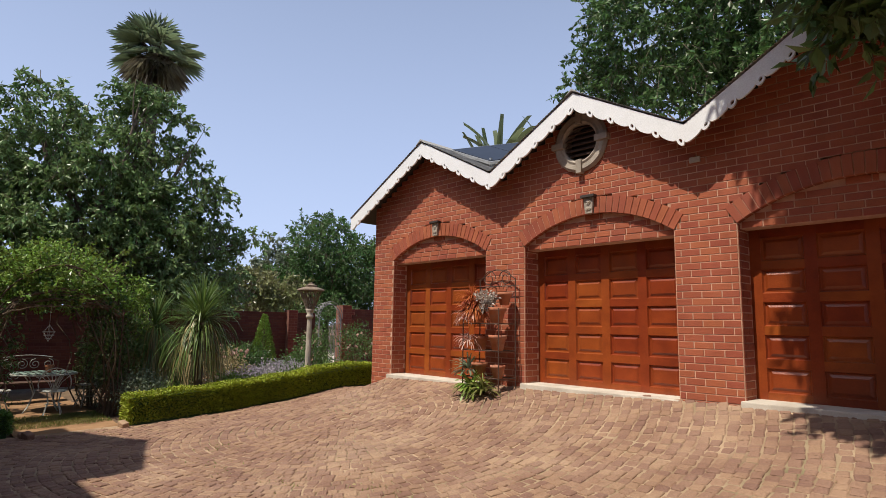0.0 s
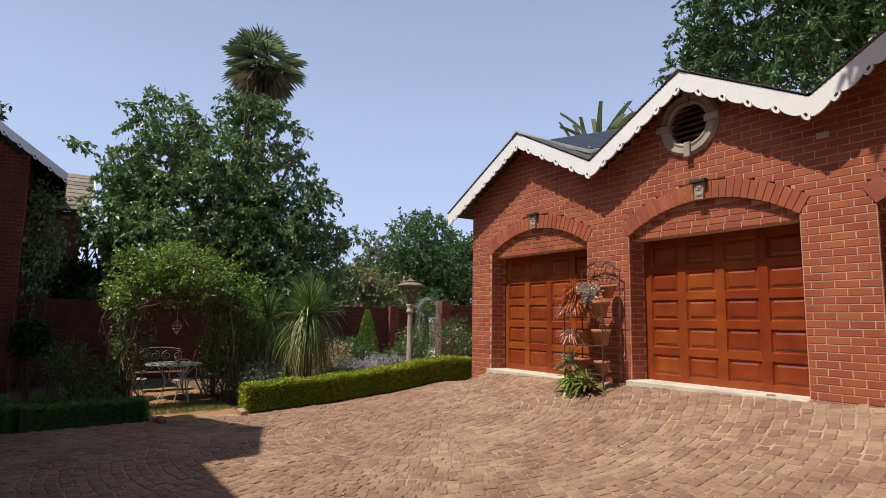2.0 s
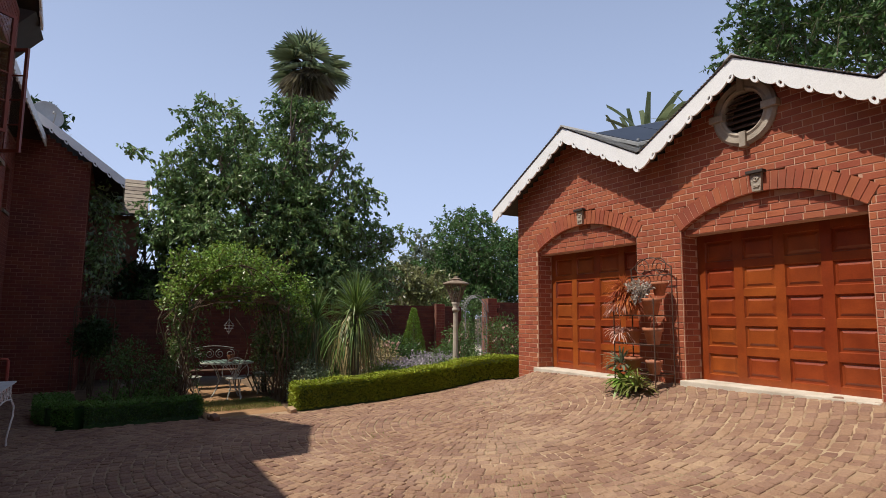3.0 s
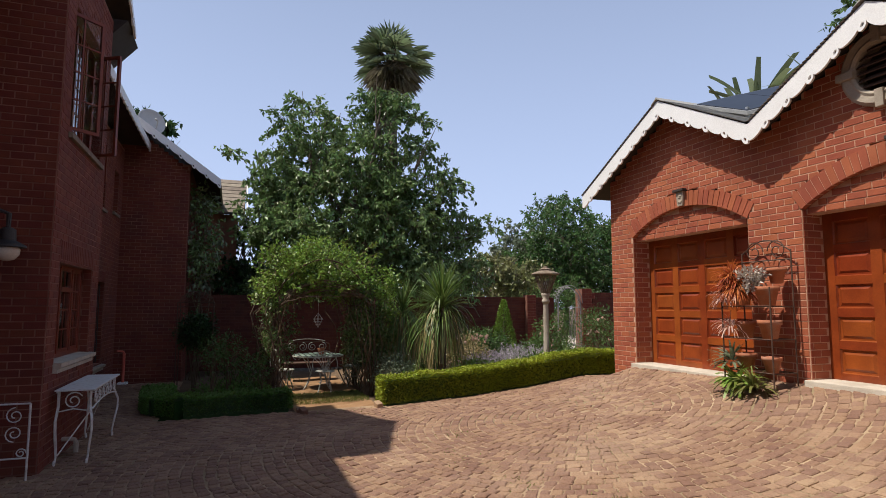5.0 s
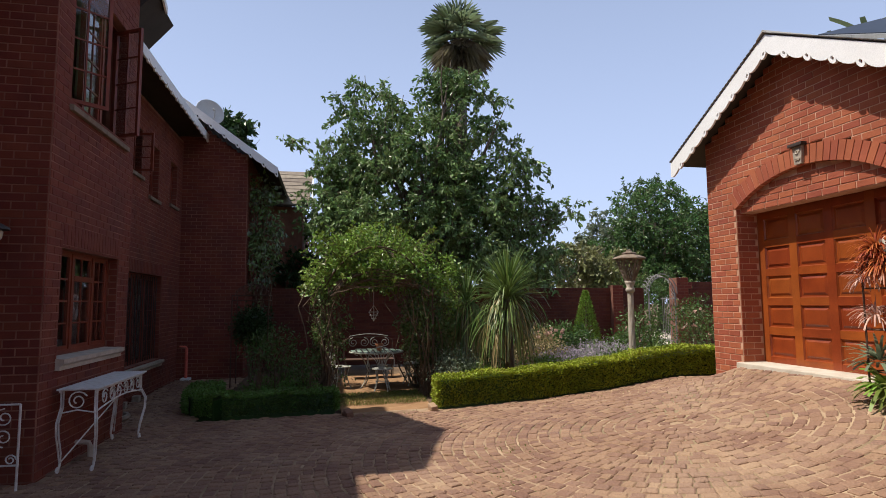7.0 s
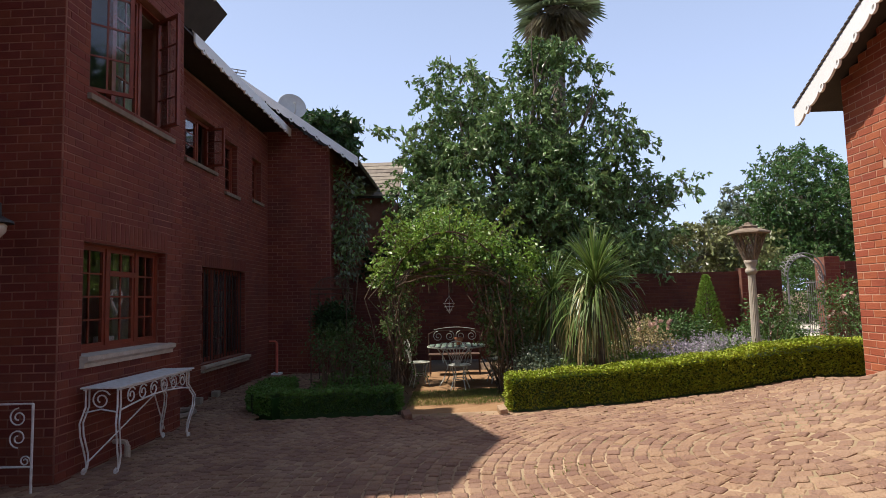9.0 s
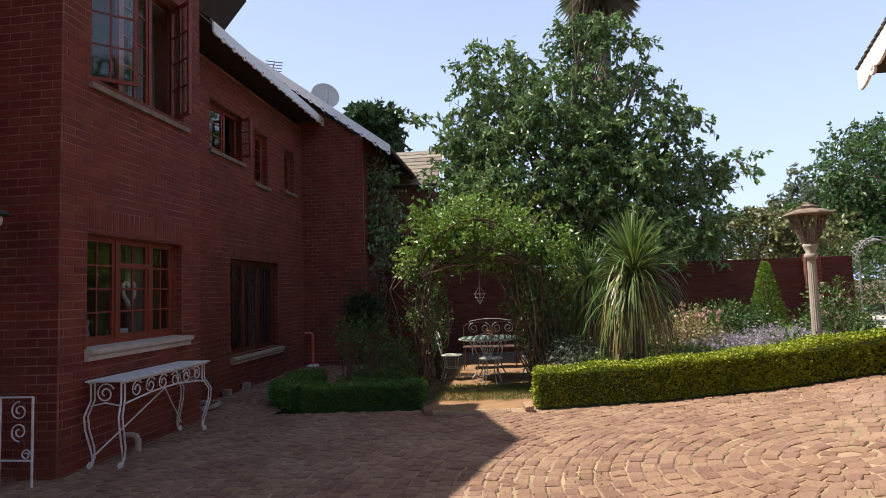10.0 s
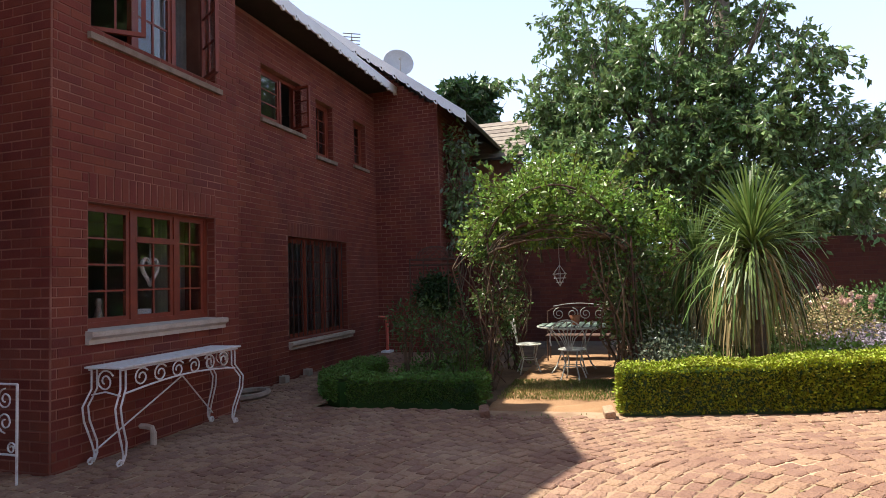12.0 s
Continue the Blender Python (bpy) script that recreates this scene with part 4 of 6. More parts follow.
# ---- garden: hedges ----
def hedge(name, line, width, height, mat, label, seed, count):
    """A clipped hedge along a line of (x, y): a plain dark green core set thick with small leaves."""
    ob = thing(name, label, "hedge")
    pts = [Vector((x, y, 0)) for x, y in line]
    bm = bmesh.new()
    r = np.random.default_rng(seed)
    cells = []
    for a, b in zip(pts, pts[1:]):
        d = (b - a)
        n = Vector((-d.y, d.x, 0)).normalized() * width / 2
        q = []
        for p, s in ((a, 1), (b, 1)):
            g = ground_z(p.x, p.y)
            for side in (-1, 1):
                for z in (g - 0.05, g + height - 0.05):
                    q.append(bm.verts.new((p.x + n.x * side * 0.9, p.y + n.y * side * 0.9, z)))
        for f in ((0, 1, 3, 2), (4, 6, 7, 5), (0, 4, 5, 1), (2, 3, 7, 6), (1, 5, 7, 3)):
            bm.faces.new([q[i] for i in f])
        cells.append((a, d, n))
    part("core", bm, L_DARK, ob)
    lens = np.array([c[1].length for c in cells])
    spots, ways = [], []
    for i in r.choice(len(cells), count, p=lens / lens.sum()):
        a, d, n = cells[i]
        s = r.random()
        face = r.random()
        k = a + d * s
        per = (2 * height + width)
        wave = 0.02 * math.sin(k.x * 9 + k.y * 7)
        if face < width / per:
            off, z, way = r.uniform(-1, 1), height + r.normal(0, 0.012) + wave, (r.normal(0, 1), r.normal(0, 1), 0.35)
        else:
            off = 1 if r.random() < 0.5 else -1
            z, way = r.uniform(0.03, height), (n.x * off * 4, n.y * off * 4, 0.4)
            off += r.normal(0, 0.05)
        if i == 0 and r.random() < width * 0.7 / lens[0]:
            k = a + d * r.normal(0, 0.02) / max(0.1, d.length)
            off, z, way = r.uniform(-1, 1), r.uniform(0.03, height), tuple(-d.normalized())
        if i == len(cells) - 1 and r.random() < width * 0.7 / lens[-1]:
            k = a + d * (1 + r.normal(0, 0.02) / max(0.1, d.length))
            off, z, way = r.uniform(-1, 1), r.uniform(0.03, height), tuple(d.normalized())
        spots.append((k.x + n.x * off, k.y + n.y * off, ground_z(k.x, k.y) + z))
        ways.append(way)
    leaves("foliage", np.array(spots), np.array(ways), 0.037, mat, ob, 0.6, seed=seed)
    return ob


hedge("golden_hedge", [(-10.44, 2.95), (-10.42, 4.3), (-10.4, 5.8), (-10.38, 7.9)], 0.5, 0.46, L_HEDGE, "low clipped golden-green hedge along the paving", 21, 62000)
hedge("box_hedge", [(-10.75, 1.35), (-10.72, -0.3), (-10.9, -0.6), (-11.2, -0.74), (-12.4, -0.85)], 0.5, 0.31, L_BOX, "low clipped dark green hedge round the rose bed", 22, 24000)


def dome_ways(n, seed, low=-0.2, high=1.0):
    """n directions over part of a sphere."""
    r = np.random.default_rng(seed)
    z, a = r.uniform(low, high, n), r.uniform(0, math.tau, n)
    h = np.sqrt(1 - np.clip(z, -1, 1) ** 2)
    return np.stack([h * np.cos(a), h * np.sin(a), z], 1)


def tufted(blobs, seed, share=7):
    """Many small clumps over large ones, so that light and gaps break the crown up."""
    r = np.random.default_rng(seed)
    out = []
    for c, q in blobs:
        k = max(5, int(share * (q[0] * q[1] * q[2]) ** (1 / 3)))
        for d in dome_ways(k * 3, seed + len(out), -0.9, 1.0):
            f = r.uniform(0.55, 0.98)
            e = r.uniform(0.24, 0.42) * min(q) * (1.0 if min(q) < 1.2 else 0.85)
            out.append(((c[0] + d[0] * q[0] * f, c[1] + d[1] * q[1] * f, c[2] + d[2] * q[2] * f), (e * 1.25, e * 1.25, e * 0.8)))
    return out


# ---- trees ----
def twigs(blobs, n, per, length, seed, sag=0.35):
    """n bent twigs that grow outwards through the blobs: their points, and the leaves set along them."""
    r = np.random.default_rng(seed)
    c, d = in_blobs(blobs, n, seed, 0.3)
    way = d * 0.8 + r.normal(0, 0.45, (n, 3)) + (0, 0, 0.2)
    way /= np.linalg.norm(way, axis=1)[:, None]
    reach = length * r.uniform(0.5, 1.25, (n, 1))
    start = c - way * reach * 0.45

    def at(t):
        return start[:, None] + way[:, None] * (reach * t)[..., None] + np.array((0, 0, -sag)) * (reach * t * t)[..., None]

    t = np.sort(r.uniform(0.12, 1.0, (n, per)), 1)
    spots = at(t).reshape(-1, 3) + r.normal(0, 0.012, (n * per, 3))
    ways = np.repeat(way, per, 0) * 0.55 + r.normal(0, 0.5, (n * per, 3)) - (0, 0, 0.25)
    return at(np.tile(np.linspace(0, 1, 5), (n, 1))), spots, ways


def twig_mesh(name, pts, radius, mat, parent):
    n, m = pts.shape[:2]
    rim = np.array([(math.cos(a), math.sin(a), 0.4 * math.sin(a + 1)) for a in (0, math.tau / 3, 2 * math.tau / 3)])
    size = np.linspace(1, 0.25, m)[None, :, None, None] * radius
    verts = (pts[:, :, None] + rim[None, None] * size).reshape(-1, 3)
    faces = [(b + j, b + (j + 1) % 3, b + 3 + (j + 1) % 3, b + 3 + j) for i in range(n) for k in range(m - 1) for b in ((i * m + k) * 3,) for j in range(3)]
    return raw(name, verts, faces, mat, parent)


def tree(name, trunk, blobs, mat, label, clumps, per, size, seed, spread=0.28, bark=M_BARK, limbs=14, thick=0.2, droop=0.25, shell=0.5):
    ob = thing(name, label, "tree")
    r = np.random.default_rng(seed)
    x, y = trunk
    g = ground_z(x, y) - 0.1
    mid = np.mean([b[0] for b in blobs], 0)
    fork = Vector((x + (mid[0] - x) * 0.3, y + (mid[1] - y) * 0.3, g + (mid[2] - g) * 0.45))
    bm = bmesh.new()
    tube(bm, [(x, y, g), (x + 0.05, y, g + 0.5), fork.lerp(Vector((x, y, g)), 0.4), fork], [thick * 1.3, thick, thick * 0.85, thick * 0.7], 10)
    part("trunk", bm, bark, ob, smooth=True)
    bm = bmesh.new()
    c, d = in_blobs(blobs, limbs, seed + 1, 0.2)
    for p in c:
        p = Vector(p)
        bend = fork.lerp(p, 0.5) + Vector(r.normal(0, 0.25, 3)) + Vector((0, 0, 0.3))
        pts = [fork, fork.lerp(bend, 0.5), bend, bend.lerp(p, 0.6), p]
        tube(bm, pts, [thick * 0.5, thick * 0.4, thick * 0.28, thick * 0.16, 0.012], 6)
        for _ in range(3):
            q = p + Vector(r.normal(0, 0.3, 3))
            tube(bm, [bend.lerp(p, 0.4), bend.lerp(q, 0.7), q], [thick * 0.15, 0.02, 0.006], 5)
    tagged(part("branchwork", bm, bark, ob), kind="stuff")
    pts, s, w = twigs(tufted(blobs, seed), clumps, per, spread * 2.6, seed + 2)
    tagged(twig_mesh("twigwork", pts, 0.011, bark, ob), kind="stuff")
    leaves("crown", s, w, size, mat, ob, 0.5, droop=droop, seed=seed + 3)
    return ob


BIG = [((-18.5, 2.7, 7.0), (1.4, 1.5, 1.5)), ((-18.5, 5.1, 7.6), (1.4, 1.4, 1.3)), ((-18.6, 1.4, 5.9), (0.8, 0.8, 0.8)), ((-18.4, 0.3, 6.35), (0.3, 0.4, 0.25)),
       ((-18.2, 3.2, 4.8), (2.0, 2.1, 2.0)), ((-18.4, 5.9, 6.0), (1.6, 1.6, 1.6)), ((-18.3, 7.2, 4.5), (1.3, 1.3, 1.0)), ((-18.2, 8.35, 4.3), (0.6, 0.6, 0.4)),
       ((-18.0, 4.7, 3.4), (2.1, 2.3, 2.0)), ((-18.2, 1.9, 3.7), (1.2, 1.1, 1.3)), ((-18.2, 7.0, 3.0), (1.3, 1.5, 1.3)), ((-18.5, 4.8, 8.7), (0.7, 0.7, 0.7)), ((-18.3, 2.2, 2.4), (1.2, 1.8, 1.0))]
tree("large_tree", (-18.6, 4.0), BIG, L_TREE, "large broad-leaved tree with a dense green crown behind the garden wall", 3500, 19, 0.155, 31, 0.27, limbs=44, droop=0.45)
tree("shade_tree", (-3.5, 16.5), [((-3.0, 14.5, 9.6), (3.6, 3.0, 2.6)), ((-7.0, 15.0, 10.2), (2.6, 2.4, 2.2)), ((0.5, 13.5, 8.6), (3.2, 3.0, 2.8)), ((-8.8, 15.0, 9.0), (1.2, 1.4, 1.1)), ((-4.5, 14.5, 8.0), (2.6, 2.0, 1.4)), ((3.5, 13, 8), (3, 3, 3)), ((-1.5, 13.8, 7.0), (2.8, 2.0, 1.6)), ((-6.0, 14.8, 8.6), (2.4, 2.0, 1.6)), ((-2.0, 14.5, 11.0), (4.0, 2.5, 2.0))],
     L_SHADE, "large leafy tree overhanging the garage roof", 5200, 20, 0.17, 41, 0.34, limbs=22)
tree("far_round_tree", (-28.0, 17.6), [((-28, 17.6, 5.0), (3.0, 2.7, 2.9)), ((-28, 19.5, 4.4), (2.4, 2.2, 2.4)), ((-28, 15.6, 3.9), (2.0, 1.6, 2.0)), ((-27, 18, 3), (2.6, 3.4, 1.8))],
     L_FAR, "round dense green tree beyond the garden wall", 3600, 14, 0.17, 51, 0.28)
tree("grey_tree", (-30.0, 16.2), [((-30, 15.6, 4.6), (1.4, 1.3, 2.2)), ((-30, 14.6, 3.4), (1.4, 1.4, 1.4))], L_GREY, "grey-green slender tree beyond the wall", 700, 10, 0.22, 54, 0.25)
tree("olive_tree", (-25.0, 11.2), [((-25, 11.2, 3.0), (1.6, 2.0, 1.4)), ((-26, 13.4, 3.0), (1.5, 2.0, 1.3)), ((-26, 9, 2.8), (1.5, 1.8, 1.2))], L_OLIVE, "dry olive-green tree beyond the garden wall", 1200, 10, 0.2, 57, 0.25)
tree("roof_tree", (-32.0, -4.5), [((-32, -4.6, 10.3), (1.6, 1.9, 1.3)), ((-32, -3.6, 9.6), (1.0, 1.0, 0.8)), ((-32, -5.8, 9.4), (1.4, 1.4, 1.0))], L_DARK, "dark dense tree top showing over the far roof", 900, 10, 0.3, 61, 0.25)


# ---- walls and gate ----
def garden_wall():
    w = tagged(new("wall_garden"), "red brick boundary wall behind the flower beds", "wall", kind="structure")
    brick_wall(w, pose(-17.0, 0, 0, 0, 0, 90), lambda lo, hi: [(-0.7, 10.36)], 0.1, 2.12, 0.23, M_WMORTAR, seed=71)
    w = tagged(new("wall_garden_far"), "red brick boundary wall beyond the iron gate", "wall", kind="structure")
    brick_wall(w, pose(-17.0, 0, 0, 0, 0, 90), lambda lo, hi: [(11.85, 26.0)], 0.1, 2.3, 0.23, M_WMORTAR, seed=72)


garden_wall()


# ---- plants ----
def blades(name, spots, ways, length, width, mat, parent, bend=1.0, seed=1, cuts=5):
    """Strap leaves that leave spots along ways and hang over: one mesh of tapered, bent strips."""
    r = np.random.default_rng(seed)
    verts, faces = [], []
    for p, w in zip(spots, ways):
        p, w = np.array(p, float), np.array(w, float)
        w = w / (np.linalg.norm(w) + 1e-9)
        l = length * r.uniform(0.7, 1.15)
        side = np.cross(w, (0, 0, 1)) + r.normal(0, 0.15, 3)
        side /= np.linalg.norm(side) + 1e-9
        k = len(verts)
        step = l / cuts
        for i in range(cuts + 1):
            h = width * (0.55 + 0.9 * min(1, 3 * i / cuts) * (1 - i / cuts) + 0.02) * 0.6
            verts += [p - side * h, p + side * h]
            p = p + w * step
            w = w + np.array((0, 0, -bend * 0.28 * r.uniform(0.6, 1.3)))
            w /= np.linalg.norm(w)
        faces += [(k + 2 * i, k + 2 * i + 1, k + 2 * i + 3, k + 2 * i + 2) for i in range(cuts)]
    return raw(name, verts, faces, mat, parent)


def cordyline(x, y, top, reach, label, seed, dry=160, fresh=330):
    ob = thing("cabbage_palm", label, "plant", "strap-leaved plants")
    g = ground_z(x, y) - 0.08
    part("trunk", tubed([(x, y, g), (x + 0.03, y, g + (top - g) * 0.5), (x, y, top)], [0.09, 0.075, 0.06], 8), M_BARK, ob, smooth=True)
    r = np.random.default_rng(seed)
    w = dome_ways(fresh, seed, 0.25, 1.0)
    w[:, 2] *= 1.25
    c = np.array((x, y, top)) + w * 0.04
    c[:, 2] += r.uniform(-0.2, 0.05, len(c))
    blades("foliage", c, w, reach, 0.017, L_CORD, ob, 0.45, seed)
    # older leaves break downwards and hang in an uneven skirt round the trunk
    for name, n, mat, reach_by, low, high in (("arching_foliage", 130, L_CORD, 1.3, 0.1, 0.75), ("drooping_foliage", 90, L_CORD, 1.5, -0.3, 0.5), ("yellowed_skirt", 90, L_OLIVE, 1.6, -0.7, 0.2), ("dry_skirt", dry, L_DRY, 1.5, -0.8, 0.1)):
        seed += 1
        w = dome_ways(n, seed, low, high)
        c = np.array((x, y, top)) + w * 0.06
        c[:, 2] -= r.uniform(0.05, 0.6, n)
        keep = r.random(n) < 0.6
        blades(name, c[keep], w[keep], reach * reach_by, 0.016, mat, ob, 2.0 if name == "arching_foliage" else 3.4, seed)
        blades(name, c[~keep], w[~keep], reach * reach_by * 0.7, 0.016, mat, ob, 2.4, seed + 40)
    return ob


cordyline(-11.35, 4.42, 1.92, 0.74, "cabbage palm with long green strap leaves over a straw-coloured skirt", 81, 110)
cordyline(-12.6, 3.95, 1.75, 0.7, "smaller drooping strap-leaved plant beside the rose arbour", 84, 260, 110)


def shrub(name, x, y, radii, mat, label, clumps, per, size, seed, category="shrub", lift=0.0, stem=M_STEM, spread=0.07, droop=0.1, group=""):
    """A loose bush: a few stems from the ground and leaves in small sprays."""
    ob = thing(name, label, category, group)
    g = ground_z(x, y) - 0.08
    r = np.random.default_rng(seed)
    bm = bmesh.new()
    cz = g + lift + radii[2]
    for _ in range(7):
        e = Vector((x + r.normal(0, radii[0] * 0.45), y + r.normal(0, radii[1] * 0.45), cz + r.uniform(-0.2, 0.6) * radii[2]))
        s = Vector((x + r.normal(0, 0.04), y + r.normal(0, 0.04), g))
        tube(bm, [s, s.lerp(e, 0.5) + Vector((0, 0, 0.05)), e], [0.012, 0.009, 0.004], 5)
    part("stems", bm, stem, ob).name = "stemwork"
    s, w = sprays([((x, y, cz), radii)], clumps, per, spread, seed, 0.35)
    s[:, 2] = np.maximum(s[:, 2], g + 0.06)
    leaves("foliage", s, w, size, mat, ob, 0.5, droop=droop, seed=seed)
    return ob


def blooms(ob, x, y, z, radii, n, size, mat, seed, name="flower"):
    r = np.random.default_rng(seed)
    c = np.array((x, y, z)) + r.normal(0, 0.5, (n, 3)) * np.array(radii)
    s = np.repeat(c, 9, 0)
    w = r.normal(0, 1, (n * 9, 3))
    tagged(leaves(name, s, w, size, mat, ob, 0.9, seed=seed), kind="stuff")


def lavender(x, y, rx, ry, n, seed):
    ob = thing("lavender", "mound of grey-green lavender with pale violet flower spikes", "plant", "lavender mounds")
    r = np.random.default_rng(seed)
    g = ground_z(x, y) - 0.08
    d = dome_ways(n, seed, 0.25, 1.0)
    base = np.stack([x + r.normal(0, rx * 0.45, n), y + r.normal(0, ry * 0.45, n), np.full(n, g + 0.05)], 1)
    blades("foliage", base, d, 0.42, 0.012, L_GREY, ob, 0.25, seed, 3)
    tip = base + d * np.array((0.42, 0.42, 0.45)) * r.uniform(0.75, 1.1, (n, 1))
    s = np.repeat(tip, 6, 0) + np.repeat(d, 6, 0) * r.uniform(-0.1, 0.08, (n * 6, 1))
    leaves("flowers", s, r.normal(0, 1, (n * 6, 3)) + (0, 0, 0.6), 0.035, L_LAV, ob, 0.6, seed=seed).name = "bloom"


for i, (x, y, rx, ry) in enumerate(((-12.3, 5.75, 0.5, 0.5), (-12.2, 6.5, 0.5, 0.5), (-12.7, 6.1, 0.5, 0.6), (-12.6, 7.0, 0.5, 0.5))):
    lavender(x, y, rx, ry, 420, 90 + i)
shrub("grey_shrub", -11.7, 3.55, (0.5, 0.45, 0.4), L_GREY, "soft grey-green low shrub in the flower bed", 420, 8, 0.05, 101, group="grey shrubs")
shrub("grey_shrub", -13.2, 3.4, (0.5, 0.6, 0.5), L_GREY, "soft grey-green low shrub in the flower bed", 420, 8, 0.05, 102, group="grey shrubs")
shrub("green_shrub", -11.3, 5.1, (0.4, 0.45, 0.3), L_ROSE, "bright green leafy perennial beside the hedge", 320, 8, 0.06, 103, group="green perennials")
shrub("green_shrub", -11.6, 3.9, (0.4, 0.35, 0.25), L_ROSE, "bright green leafy perennial beside the hedge", 260, 8, 0.06, 104, group="green perennials")
dry = shrub("dry_shrub", -12.8, 5.5, (0.5, 0.55, 0.5), L_DRY, "pale straw-coloured seeding shrub", 420, 8, 0.05, 105)
blooms(dry, -12.6, 5.7, 1.1, (0.3, 0.5, 0.12), 18, 0.05, L_PINK, 106)
shrub("bed_shrub", -14.5, 5.0, (0.7, 0.9, 0.5), L_BED, "dark green bushy shrub in front of the wall", 600, 8, 0.07, 107, group="bed shrubs")
shrub("bed_shrub", -14.8, 6.8, (0.7, 0.8, 0.4), L_BED, "dark green bushy shrub in front of the wall", 520, 8, 0.07, 108, group="bed shrubs")
shrub("bed_shrub", -14.4, 8.6, (0.7, 0.7, 0.3), L_BED, "dark green bushy shrub in front of the wall", 460, 8, 0.07, 109, group="bed shrubs")
shrub("bed_shrub", -13.6, 4.6, (0.6, 0.6, 0.5), L_BED, "dark green bushy shrub in front of the wall", 420, 8, 0.06, 110, group="bed shrubs")
shrub("bed_shrub", -11.6, 6.9, (0.45, 0.6, 0.2), L_BED, "dark green bushy shrub in front of the wall", 300, 8, 0.06, 111, group="bed shrubs")


shrub("path_shrub", -22.6, 14.3, (1.0, 2.4, 1.25), L_BED, "broad dark green bush beyond the garden gate", 900, 8, 0.1, 112)


def conifer(x, y, top):
    ob = thing("conifer", "narrow bright green cone-shaped conifer", "tree")
    g = ground_z(x, y) - 0.08
    part("trunk", tubed([(x, y, g), (x, y, top - 0.2)], [0.05, 0.01], 6), M_BARK, ob)
    r = np.random.default_rng(120)
    n = 4200
    t = r.random(n) ** 1.6
    a = r.uniform(0, math.tau, n)
    rad = 0.4 * (1 - t) ** 0.85 * r.uniform(0.7, 1.08, n) + 0.01
    s = np.stack([x + rad * np.cos(a), y + rad * np.sin(a), g + 0.1 + t * (top - g - 0.1)], 1)
    leaves("foliage", s, np.stack([np.cos(a), np.sin(a), np.full(n, 0.8)], 1), 0.075, L_ROSE, ob, 0.4, seed=121)


conifer(-16.2, 8.15, 2.0)


def standard_rose(x, y, top, rad, seed, label):
    ob = shrub("rose_bush", x, y, (rad, rad, rad * 1.15), L_BED, label, 150, 7, 0.065, seed, "rose", lift=top - 2.0 * rad - ground_z(x, y), group="standard roses")
    blooms(ob, x, y, top - rad * 0.6, (rad, rad, rad), 9, 0.05, L_PINK, seed + 1)
    return ob


standard_rose(-13.2, 8.0, 1.55, 0.42, 131, "standard rose with dark leaves and a few pink blooms")
standard_rose(-12.9, 9.2, 1.75, 0.5, 133, "standard rose with dark leaves and a few pink blooms")
standard_rose(-14.0, 10.0, 1.7, 0.6, 135, "standard rose with dark leaves and a few pink blooms")
for i, (x, y, n) in enumerate(((-12.4, 7.7, 60), (-12.5, 8.4, 70), (-13.5, 7.4, 50), (-11.2, 7.6, 40))):
    ob = thing("iris_clump", "clump of upright green sword leaves", "plant", "iris clumps")
    r = np.random.default_rng(140 + i)
    base = np.stack([x + r.normal(0, 0.18, n), y + r.normal(0, 0.18, n), np.full(n, ground_z(x, y) - 0.06)], 1)
    blades("foliage", base, dome_ways(n, 141 + i, 0.5, 1.0), 0.55, 0.03, L_CORD, ob, 0.8, 142 + i)


